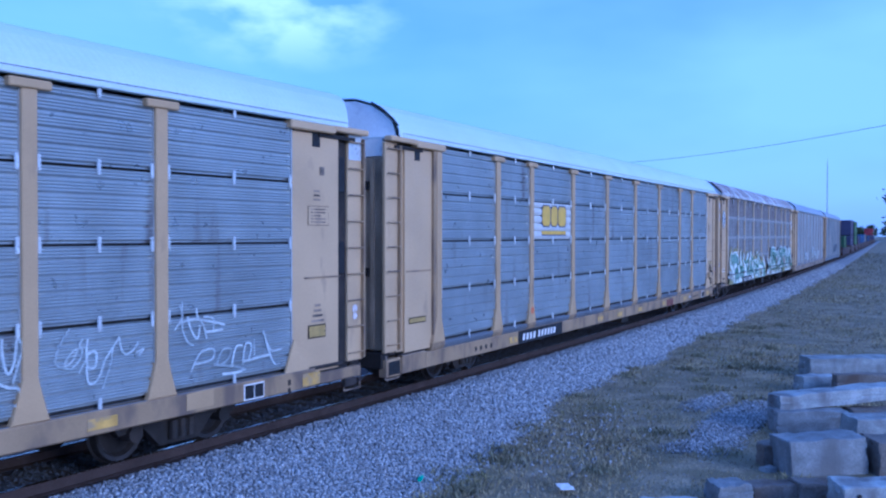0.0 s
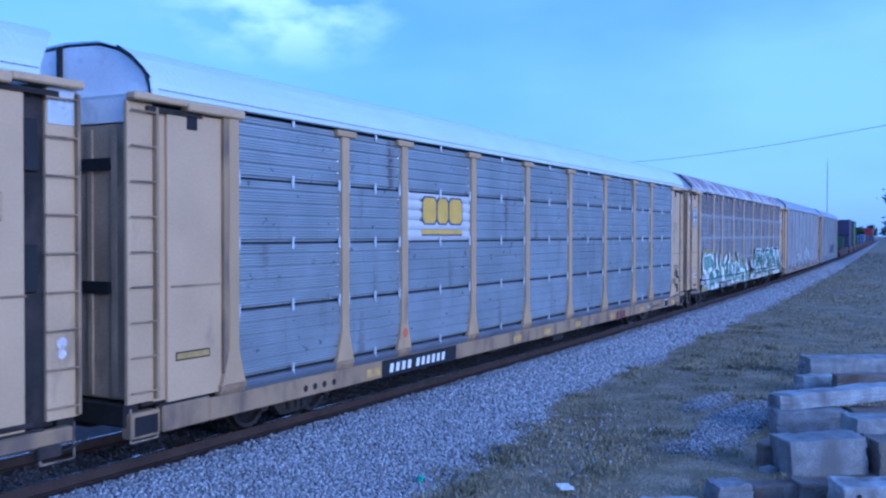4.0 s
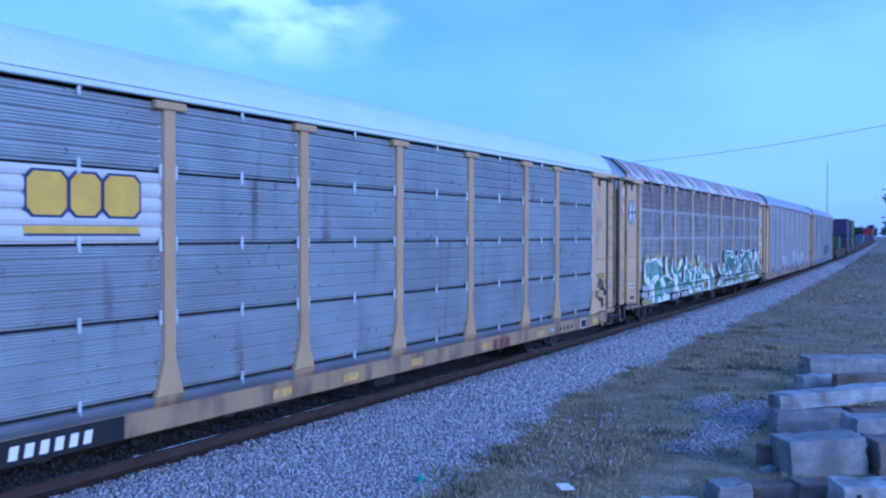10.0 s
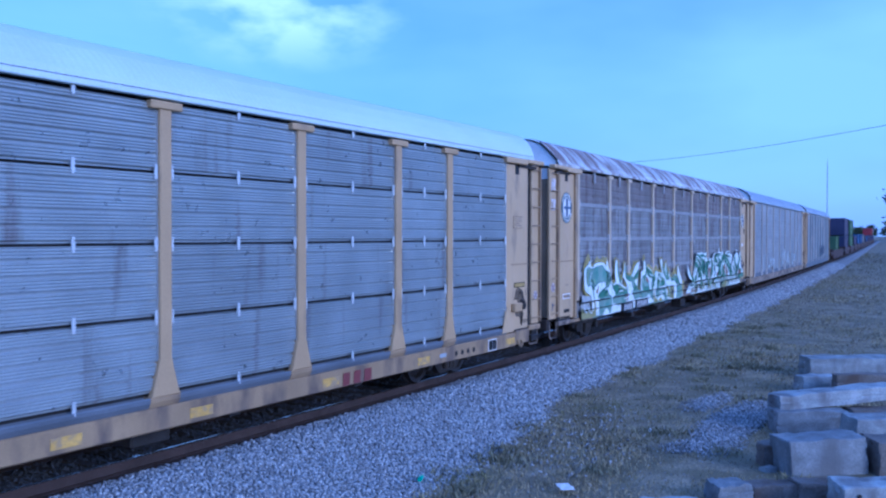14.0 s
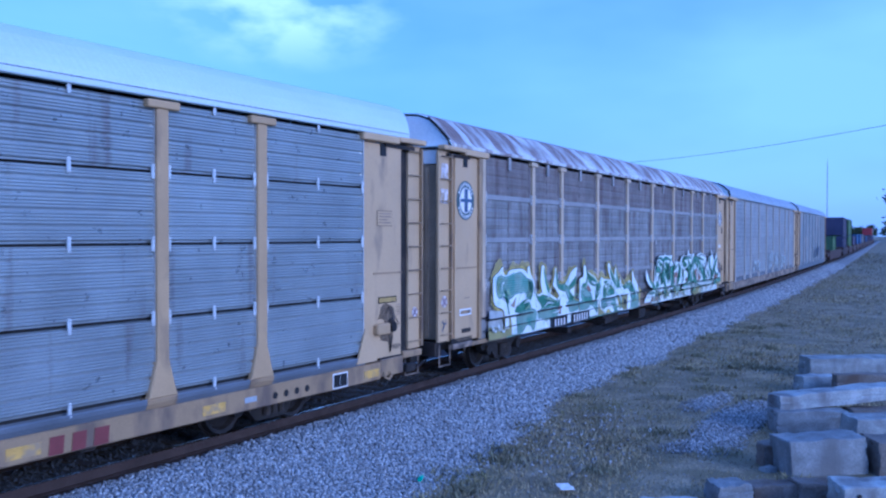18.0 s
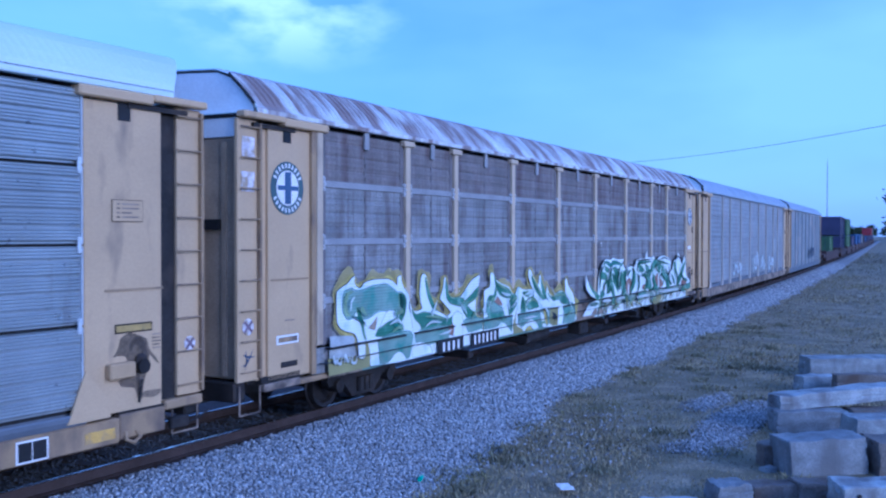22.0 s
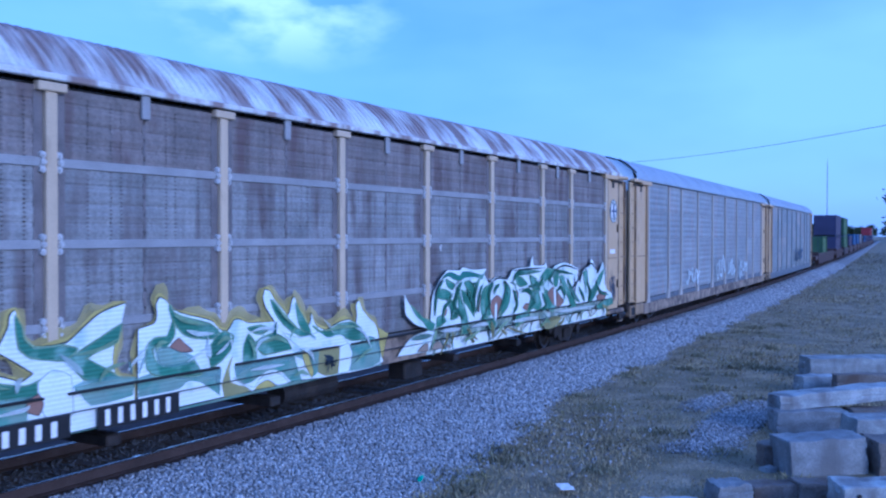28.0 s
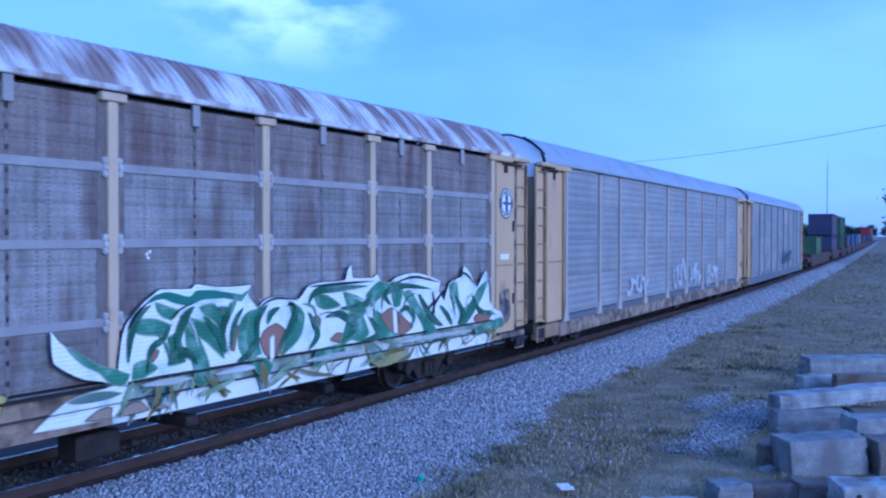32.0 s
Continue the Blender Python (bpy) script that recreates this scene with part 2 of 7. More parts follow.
def piece(name, me, parent=None, m=None, label=""):
    """A mesh as an object of its own, under parent, at the pose m in the parent's space."""
    ob = new(name, me)
    if parent is not None:
        ob.parent = parent
    if m is not None:
        ob.matrix_local = m
    if label:
        ob["label"] = label
    return ob


def part(name, bm, material, parent, label="", m=None):
    return piece(name, mesh_of(bm, name, material), parent, m, label)


def thing(name, label, category, group="", kind="", m=None):
    ob = new(name)
    ob.empty_display_size = 0.3
    if m is not None:
        ob.matrix_world = m
    return tagged(ob, label, category, group, kind)


def box(x0, x1, y0, y1, z0, z1, bevel=0.0, bm=None):
    bm = bm or bmesh.new()
    v = [bm.verts.new((x, y, z)) for x in (x0, x1) for y in (y0, y1) for z in (z0, z1)]
    fs = [bm.faces.new([v[i] for i in f]) for f in ((0, 1, 3, 2), (4, 6, 7, 5), (0, 4, 5, 1), (2, 3, 7, 6), (0, 2, 6, 4), (1, 5, 7, 3))]
    if bevel:
        es = list({e for f in fs for e in f.edges})
        bmesh.ops.bevel(bm, geom=es, offset=bevel, segments=1, affect="EDGES", profile=0.6)
    return bm


def plate(outline, y0, y1, bm=None):
    """A flat plate with an outline in (x, z), from y0 to y1."""
    bm = bm or bmesh.new()
    a = [bm.verts.new((x, y0, z)) for x, z in outline]
    b = [bm.verts.new((x, y1, z)) for x, z in outline]
    n = len(a)
    bm.faces.new(a)
    bm.faces.new(b[::-1])
    for i in range(n):
        bm.faces.new((a[i], b[i], b[(i + 1) % n], a[(i + 1) % n]))
    bmesh.ops.recalc_face_normals(bm, faces=bm.faces)
    return bm


def rod(p, q, r, sides=8, bm=None):
    bm = bm or bmesh.new()
    p, q = Vector(p), Vector(q)
    m = (q - p).to_track_quat("Z", "Y").to_matrix().to_4x4()
    m.translation = (p + q) / 2
    bmesh.ops.create_cone(bm, cap_ends=True, segments=sides, radius1=r, radius2=r, depth=(q - p).length, matrix=m)
    return bm


def tube(points, r, sides=6, bm=None):
    """A bent rod through points."""
    P = [Vector(p) for p in points]
    secs = []
    for i, p in enumerate(P):
        d = (P[min(i + 1, len(P) - 1)] - P[max(i - 1, 0)]).normalized()
        a = d.cross(Vector((0, 0, 1)) if abs(d.z) < 0.9 else Vector((1, 0, 0))).normalized()
        b = d.cross(a)
        secs.append([p + r * (math.cos(6.28319 * k / sides) * a + math.sin(6.28319 * k / sides) * b) for k in range(sides)])
    return sweep(secs, bm, True)


def sweep(sections, bm=None, close=False):
    """A skin over equal-length lists of points."""
    bm = bm or bmesh.new()
    rows = [[bm.verts.new(p) for p in s] for s in sections]
    for a, b in zip(rows, rows[1:]):
        n = len(a)
        for i in range(n if close else n - 1):
            bm.faces.new((a[i], a[(i + 1) % n], b[(i + 1) % n], b[i]))
    return bm


def numpy_mesh(name, verts, faces, material):
    """A mesh from arrays of points and of equal-sided faces."""
    me = bpy.data.meshes.new(name)
    k = faces.shape[1]
    me.vertices.add(len(verts))
    me.vertices.foreach_set("co", verts.astype(np.float32).ravel())
    me.loops.add(faces.size)
    me.loops.foreach_set("vertex_index", faces.astype(np.int32).ravel())
    me.polygons.add(len(faces))
    me.polygons.foreach_set("loop_start", np.arange(0, faces.size, k, dtype=np.int32))
    me.update(calc_edges=True)
    me.materials.append(material)
    return me


# ---- the line of the track ----
GROUND = -0.55


# The bend is added to match lens bowing; the real line runs straight.
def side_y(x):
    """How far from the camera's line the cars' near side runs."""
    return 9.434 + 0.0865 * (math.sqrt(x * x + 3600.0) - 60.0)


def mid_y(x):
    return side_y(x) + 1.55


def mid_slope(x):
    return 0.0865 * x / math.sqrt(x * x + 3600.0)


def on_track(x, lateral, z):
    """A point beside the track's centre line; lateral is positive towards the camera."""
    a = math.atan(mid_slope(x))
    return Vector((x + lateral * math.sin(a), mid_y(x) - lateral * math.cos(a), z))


STATIONS = list(np.arange(-30, 60, 1.5)) + list(np.arange(60, 160, 5)) + list(np.arange(160, 620, 20))


# ---- ground, ballast, track ----
def make_ground():
    xs = np.concatenate([[-2500, -900, -300, -100], np.arange(-40, 80, 2.0), np.arange(80, 300, 20), [400, 600, 1000, 2500]])
    ys = np.concatenate([[-2500, -800, -250, -80], np.arange(-40, 40, 2.0), np.arange(40, 160, 15), [250, 500, 1000, 2500]])
    X, Y = np.meshgrid(xs, ys, indexing="ij")
    Z = GROUND + 0.05 * np.sin(X * 0.45 + 1.3 * np.sin(Y * 0.31)) * np.sin(Y * 0.53 + 0.7)
    near = np.abs(Y - np.vectorize(mid_y)(X)) < 4.5
    Z = np.where(near | (np.abs(X) > 90) | (np.abs(Y) > 60), GROUND, Z)
    n, m = X.shape
    idx = np.arange(n * m).reshape(n, m)
    q = np.stack([idx[:-1, :-1], idx[1:, :-1], idx[1:, 1:], idx[:-1, 1:]], -1).reshape(-1, 4)
    g = new("ground", numpy_mesh("ground", np.stack([X, Y, Z], -1).reshape(-1, 3), q, M["soil"]))
    tagged(g, "dry brown weedy ground beside the railway", "ground", kind="structure")


def bed_width(x):
    return 2.45 + 0.75 * math.exp(-x / 60.0) + 1.1 / (1.0 + math.exp((x - 16.0) / 1.6))


def bed_height(x, lat):
    if lat < 1.45:
        return -0.17
    return -0.17 + (GROUND - 0.01 + 0.17) * min(1.0, (lat - 1.45) / (bed_width(x) - 1.45))


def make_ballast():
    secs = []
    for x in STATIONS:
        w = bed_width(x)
        # the far shoulder is added: raised and carried out to 7.5 m
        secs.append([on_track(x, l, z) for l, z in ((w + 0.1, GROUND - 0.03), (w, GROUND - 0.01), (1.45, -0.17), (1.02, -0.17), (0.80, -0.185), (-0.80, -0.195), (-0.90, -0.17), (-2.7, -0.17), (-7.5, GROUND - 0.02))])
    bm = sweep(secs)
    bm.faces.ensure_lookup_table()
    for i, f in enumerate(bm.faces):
        # index 2: rust-stained by the near rail, plain dark on the far shoulder
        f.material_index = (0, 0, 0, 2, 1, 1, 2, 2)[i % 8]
    b = new("ballast", mesh_of(bm, "ballast", [M["ballast"], M["ballast_dark"], M["ballast_rust_dark"]]))
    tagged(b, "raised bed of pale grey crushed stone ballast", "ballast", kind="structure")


def stone_cloud(name, points, sizes, label, category, seed, material="stone"):
    """Many small broken stones as one mesh."""
    rng = np.random.default_rng(seed)
    ico = np.array([(x, y, z) for x in (-1, 1) for y in (-1, 1) for z in (-1, 1)]) * 0.62
    tri = np.array([(0, 1, 3), (0, 3, 2), (4, 6, 7), (4, 7, 5), (0, 4, 5), (0, 5, 1), (2, 3, 7), (2, 7, 6), (0, 2, 6), (0, 6, 4), (1, 5, 7), (1, 7, 3)])
    n = len(points)
    v = ico[None] * rng.uniform(0.55, 1.2, (n, 8, 1)) * rng.uniform(0.6, 1.2, (n, 1, 3))
    q = rng.normal(size=(n, 4))
    q /= np.linalg.norm(q, axis=1, keepdims=True)
    w, x, y, z = q.T
    rot = np.stack([1 - 2 * (y * y + z * z), 2 * (x * y - w * z), 2 * (x * z + w * y), 2 * (x * y + w * z), 1 - 2 * (x * x + z * z), 2 * (y * z - w * x),
                    2 * (x * z - w * y), 2 * (y * z + w * x), 1 - 2 * (x * x + y * y)], -1).reshape(n, 3, 3)
    v = np.einsum("nij,nkj->nki", rot, v) * sizes[:, None, None] + points[:, None, :]
    f = (tri[None] + 8 * np.arange(n)[:, None, None]).reshape(-1, 3)
    ob = new(name, numpy_mesh(name, v.reshape(-1, 3), f, M[material]))
    tagged(ob, label, category, kind="stuff")


def make_stones():
    rng = np.random.default_rng(5)
    pts, sizes = [], []
    for x0, x1, n, s in ((5.5, 16, 34000, 0.029), (16, 30, 26000, 0.034), (30, 60, 22000, 0.046), (60, 120, 7000, 0.06)):
        for x, r, d in zip(rng.uniform(x0, x1, n), rng.uniform(0, 1, n), rng.uniform(0, 1, n)):
            w = bed_width(x) + 0.3 * math.sin(x * 0.9) * math.sin(x * 0.37 + 1) + 2.2 * (d - 0.5) ** 3
            lat = 1.0 + (w - 1.0) * r
            z = bed_height(x, lat)
            pts.append(on_track(x, lat, z + rng.uniform(-0.008, 0.022)))
            sizes.append(s * rng.uniform(0.6, 1.35))
    stone_cloud("ballast_stones", np.array([tuple(p) for p in pts]), np.array(sizes), "loose angular pale grey ballast stones beside the rails", "gravel", 6)
    # stones between the rails are much darker than those outside
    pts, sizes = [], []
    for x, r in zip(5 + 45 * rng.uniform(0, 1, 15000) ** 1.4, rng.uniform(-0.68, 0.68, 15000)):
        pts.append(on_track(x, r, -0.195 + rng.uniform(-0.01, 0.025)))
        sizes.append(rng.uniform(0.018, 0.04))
    stone_cloud("track_stones", np.array([tuple(p) for p in pts]), np.array(sizes), "dark ballast stones between the rails", "gravel", 8, "stone_dark")
    pts, sizes = [], []
    for cx, cy, rx, ry, n in ((18.6, 4.25, 2.6, 0.55, 5200), (16.3, 4.1, 1.1, 0.5, 900), (19.9, 5.3, 0.9, 0.4, 500), (15.8, 4.5, 0.6, 0.35, 250), (14.2, 5.8, 1.6, 0.8, 120), (20.5, 5.2, 1.2, 0.35, 500), (16.5, 6.6, 2.4, 0.7, 150)):
        a, r = rng.uniform(0, 6.283, n), np.sqrt(rng.uniform(0, 1, n)) * rng.uniform(0.7, 1.15, n)
        for i in range(n):
            pts.append((cx + rx * r[i] * math.cos(a[i]), cy + ry * r[i] * math.sin(a[i]), GROUND + 0.02 + rng.uniform(-0.01, 0.03)))
            sizes.append(rng.uniform(0.012, 0.034))
    for i in range(2600):
        x = 8 + 22 * rng.uniform(0, 1) ** 1.5
        pts.append((x, mid_y(x) - bed_width(x) - rng.uniform(0, 1) ** 1.3 * 8.5, GROUND + 0.02))
        sizes.append(rng.uniform(0.008, 0.022))
    stone_cloud("gravel_patch", np.array(pts), np.array(sizes), "patches of spilled gravel among the dry grass", "gravel", 7, "stone_dull")


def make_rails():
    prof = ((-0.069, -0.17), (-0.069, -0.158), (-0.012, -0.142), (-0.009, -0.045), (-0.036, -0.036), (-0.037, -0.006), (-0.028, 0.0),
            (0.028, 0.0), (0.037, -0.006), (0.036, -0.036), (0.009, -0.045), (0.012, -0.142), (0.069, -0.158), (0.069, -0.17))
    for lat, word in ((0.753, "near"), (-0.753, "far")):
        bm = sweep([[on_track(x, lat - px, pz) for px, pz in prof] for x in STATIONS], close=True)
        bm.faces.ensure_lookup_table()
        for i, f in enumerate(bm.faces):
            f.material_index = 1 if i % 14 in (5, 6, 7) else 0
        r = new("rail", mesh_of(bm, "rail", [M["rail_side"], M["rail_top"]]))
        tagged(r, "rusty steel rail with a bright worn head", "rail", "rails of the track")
        # bright tapered strips set the glints on the rail heads in place
        for x0, x1, wide in ((8.90, 9.06, 0.045), (9.2, 10.75, 0.022), (9.42, 9.70, 0.058), (12.15, 12.40, 0.040), (12.5, 14.1, 0.018), (12.93, 13.26, 0.060)) if lat > 0 else ((7.0, 10.5, 0.020), (12.6, 17.3, 0.018)):
            xs = np.linspace(x0, x1, 9)
            bm = bmesh.new()
            for side in (0.0, -0.001):
                sweep([[on_track(x, lat - 0.034 + wide * min(1.0, 4 * min(k, 8 - k) / 8 + 0.15), 0.0035 + side), on_track(x, lat - 0.036, 0.0012 + side)] for k, x in enumerate(xs)], bm)
            bmesh.ops.recalc_face_normals(bm, faces=bm.faces)
            part("worn_strip", bm, M["polished"], r, "polished strip laid on the rail head as a glint")
    tie = mesh_of(box(-0.115, 0.115, -1.3, 1.3, -0.34, -0.172, 0.012), "sleeper", M["tie"])
    track = thing("track_bed", "dark wooden sleepers under the rails", "track", kind="structure")
    for i in range(150):
        x = 3.0 + 0.53 * i
        piece("sleeper", tie, track, Matrix.Translation(on_track(x, 0, 0)) @ Matrix.Rotation(math.atan(mid_slope(x)) + random.uniform(-0.01, 0.01), 4, "Z"))
    bm = bmesh.new()
    for i in range(520):
        x = 82.5 + 0.53 * i
        p = on_track(x, 0, 0)
        box(p.x - 0.115, p.x + 0.115, p.y - 1.3, p.y + 1.3, -0.34, -0.172, 0, bm)
    tagged(part("far_sleepers", bm, M["tie"], track), kind="stuff")


def blades(name, points, heights, label, category, seed, material="grass", lean=0.5, width=0.012):
    """Grass: every blade two triangles that taper and lean."""
    rng = np.random.default_rng(seed)
    n = len(points)
    a = rng.uniform(0, 6.283, n)
    side = np.stack([np.cos(a), np.sin(a), np.zeros(n)], -1) * (width * rng.uniform(0.6, 1.4, n))[:, None]
    b = rng.uniform(0, 6.283, n)
    tilt = np.stack([np.cos(b), np.sin(b), np.zeros(n)], -1) * (heights * lean * rng.uniform(0, 1.2, n))[:, None]
    up = np.stack([np.zeros(n), np.zeros(n), heights], -1)
    v = np.stack([points - side, points + side, points + up * 0.6 + tilt * 0.4 + side * 0.7, points + up + tilt], 1)
    f = (np.array([(0, 1, 2), (0, 2, 3)])[None] + 4 * np.arange(n)[:, None, None]).reshape(-1, 3)
    ob = new(name, numpy_mesh(name, v.reshape(-1, 3), f, M[material]))
    tagged(ob, label, category, kind="stuff")


def make_grass():
    rng = np.random.default_rng(11)
    pts, hs = [], []
    bare = ((18.7, 4.2, 2.3, 0.5), (15.6, 4.7, 0.8, 0.45))
    for x0, x1, n in ((8, 20, 70000), (20, 40, 60000), (40, 90, 36000)):
        k = 0
        while k < n:
            x, f = rng.uniform(x0, x1), rng.uniform(0, 1)
            w = bed_width(x) - 0.15
            top = mid_y(x) - w
            y = top - (top + 2 + 0.05 * x) * f
            k += 1
            d = noise.noise((x * 0.55, y * 0.9, 3.0)) + 0.5 * noise.noise((x * 1.9, y * 2.2, 8.0))
            if d < rng.uniform(-0.95, 0.12):
                continue
            if any(((x - cx) / rx) ** 2 + ((y - cy) / ry) ** 2 < rng.uniform(0.7, 1.2) for cx, cy, rx, ry in bare):
                continue
            pts.append((x, y, GROUND - 0.03))
            hs.append(rng.uniform(0.035, 0.085) * (1 + 0.8 * max(0, d)) * (1 if x < 40 else 1.5))
    blades("grass", np.array(pts), np.array(hs), "short dry brownish grass and weeds", "grass", 12, width=0.011)
    x = 15 + 185 * rng.uniform(0, 1, 60000) ** 1.7
    top = np.array([mid_y(v) - bed_width(v) - 0.3 for v in x])
    y = top - (top + 12 + 0.12 * x) * rng.uniform(0, 1, 60000)
    blades("field_grass", np.stack([x, y, np.full(60000, GROUND - 0.03)], -1), rng.uniform(0.03, 0.10, 60000) * (0.7 + x / 60), "short olive grass of the open field", "grass", 13, "field_grass", 0.7, 0.022)
    pts, hs = [], []
    for i in range(46):
        x = rng.uniform(9, 40)
        cx, cy = x, mid_y(x) - bed_width(x) - rng.uniform(-0.3, 1) * rng.uniform(0.2, 6.5)
        r = rng.uniform(0.10, 0.28)
        for j in range(int(700 * r)):
            pts.append((cx + rng.normal(0, r), cy + rng.normal(0, r), GROUND - 0.02))
            hs.append(rng.uniform(0.05, 0.16))
    blades("weeds", np.array(pts), np.array(hs), "dark green weed tufts among dry grass", "weeds", 14, "weed", 0.8, 0.014)


# ---- blocks and litter ----
def rough_block(l, w, h, seed, chips=0.075):
    rng = random.Random(seed)
    bm = box(-l / 2, l / 2, -w / 2, w / 2, 0, h, 0.014)
    bmesh.ops.subdivide_edges(bm, edges=[e for e in bm.edges if e.calc_length() > 0.18], cuts=8, use_grid_fill=True)
    for v in bm.verts:
        p = v.co * 2.3 + Vector((seed * 3.1, seed * 1.7, 0))
        v.co += 0.35 * chips * noise.noise_vector(p) + 0.3 * chips * noise.noise_vector(p * 3.7) + 0.22 * chips * noise.noise_vector(p * 13.0)
        if v.co.z < 0.02:
            v.co.z = 0.0
        if rng.random() < 0.08:
            v.co *= rng.uniform(0.95, 0.99)
    return bm


def concrete_block(x, y, z, l, w, h, turn, seed, label, material="concrete", tilt=0.0):
    me = mesh_of(rough_block(l, w, h, seed), "concrete_block", M[material], True)
    me.set_sharp_from_angle(angle=radians(28))
    ob = new("concrete_block", me)
    ob.matrix_world = pose(x, y, z, 0, tilt, turn)
    tagged(ob, label, "block", "heap of discarded concrete blocks")
    if "holes" in label:
        for u, v, wide, high in ((-0.45, 0.31, 0.025, 0.035), (-0.40, 0.18, 0.08, 0.018)):
            part("hole", box(u - wide, u + wide, -w / 2 - 0.016, -w / 2 + 0.05, v - high, v + high), M["black"], ob)
    return ob


BLOCKS = (
    (15.25, 2.24, -0.55, 1.25, 0.65, 0.58, -52, 3, "weathered concrete block with chipped edges, coloured dark for shade", "shade_dark_concrete", -2.5),
    (15.96, 1.00, -0.55, 1.4, 0.65, 0.55, -57, 4, "brown-stained concrete block with chipped edges", "stain_shade_concrete", 0),
    (18.35, 2.90, -0.55, 1.35, 0.55, 0.42, -59, 5, "weathered concrete block with chipped edges, coloured dark for shade", "shade_dark_concrete", 0),
    (19.32, 1.61, -0.55, 1.6, 0.5, 0.4, -59, 6, "brown-stained concrete block with chipped edges", "stain_shade_concrete", 0),
    (19.00, 2.54, -0.08, 2.5, 0.5, 0.27, -50, 7, "long pale concrete slab lying on other blocks", "concrete", -3.5),
    (17.48, 1.32, -0.55, 1.7, 0.6, 0.6, -58, 8, "pale concrete slab with a flat top", "concrete", 0),
    (26.37, 2.95, -0.55, 2.8, 0.8, 0.5, -59, 9, "long pale concrete slab on dry grass", "concrete", 0),
    (23.35, 3.49, -0.55, 0.95, 0.5, 0.36, -55, 10, "thin cracked concrete slab", "concrete", 0),
    (23.19, 2.07, -0.55, 2.2, 0.3, 0.52, -61, 11, "dark weathered concrete beam", "stain_shade_concrete", 0),
    (13.36, 1.17, -0.55, 1.3, 0.5, 0.45, -57, 12, "pale concrete block with two small holes", "concrete", 0),
    (12.98, 3.08, -0.55, 0.5, 0.45, 0.27, -50, 13, "low grey concrete block sunk in the grass", "shade_dark_concrete", 0),
    # added block, dark in place of the shadow under its neighbours
    (13.75, 2.10, -0.55, 0.55, 0.4, 0.24, -57, 14, "dark block added for the shadow in the heap", "stain_shade_concrete", 0),
    (15.26, 2.97, -0.55, 0.35, 0.4, 0.38, -62, 15, "dark grey concrete lump beside the heap", "stain_shade_concrete", 0),
    (14.85, 2.93, -0.55, 0.22, 0.2, 0.11, -40, 16, "small pale concrete fragment", "concrete", 0),
    # added low block, dark in place of a shaded hollow
    (13.52, 2.60, -0.55, 0.75, 0.4, 0.20, -54, 18, "low dark block added for the shaded hollow beside the heap", "stain_shade_concrete", 0),
    (12.40, 3.72, -0.55, 0.8, 0.3, 0.07, -62, 17, "flat pale concrete slab in the grass", "concrete", 0),
)


def make_litter():
    bm = bmesh.new()
    bmesh.ops.create_grid(bm, x_segments=6, y_segments=4, size=0.5)
    for v in bm.verts:
        v.co = Vector((v.co.x * 0.34, v.co.y * 0.2, 0.03 + 0.03 * noise.noise(v.co * 4)))
    bmesh.ops.solidify(bm, geom=bm.faces[:], thickness=0.004)
    ob = part("paper_scrap", bm, M["white"], None, m=pose(12.20, 5.18, GROUND + 0.06, 0, 0, 40))
    tagged(ob, "crumpled white paper scrap on the dry grass", "litter")
    bm = bmesh.new()
    bmesh.ops.create_cone(bm, cap_ends=True, segments=10, radius1=0.035, radius2=0.03, depth=0.16, matrix=Matrix.Rotation(radians(90), 4, "Y"))
    bmesh.ops.create_cone(bm, cap_ends=True, segments=10, radius1=0.014, radius2=0.012, depth=0.05, matrix=Matrix.Translation((0.1, 0, 0)) @ Matrix.Rotation(radians(90), 4, "Y"))
    ob = part("plastic_bottle", bm, M["litter_green"], None, m=pose(11.53, 7.18, GROUND + 0.09, 0, 0, 20))
    tagged(ob, "small green plastic bottle lying at the ballast edge", "litter")
    bm = bmesh.new()
    bmesh.ops.create_icosphere(bm, subdivisions=1, radius=0.045)
    ob = part("white_pebble", bm, M["white"], None, m=pose(16.78, 5.42, GROUND + 0.03))
    tagged(ob, "small white stone in the grass", "stone")


# ---- distance ----
def make_mast():
    t = thing("radio_mast", "thin grey lattice radio mast on the horizon", "mast", m=pose(594.1, 84.0, GROUND))
    legs = [(0.45 * math.cos(a), 0.45 * math.sin(a)) for a in (0.3, 2.39, 4.49)]
    for x, y in legs:
        part("leg", rod((x, y, 0), (x * 0.5, y * 0.5, 47.0), 0.06, 6), M["mast"], t)
    for i in range(22):
        k0, k1 = 1 - 0.5 * i / 22, 1 - 0.5 * (i + 1) / 22
        bm = bmesh.new()
        for j in range(3):
            p, q = legs[j], legs[(j + 1) % 3]
            rod((p[0] * k0, p[1] * k0, 2.05 * i), (q[0] * k1, q[1] * k1, 2.05 * (i + 1)), 0.04, 4, bm)
        part("lattice_bay", bm, M["mast"], t)
    part("aerial", rod((0, 0, 46.8), (0, 0, 50.0), 0.05, 5), M["mast"], t)


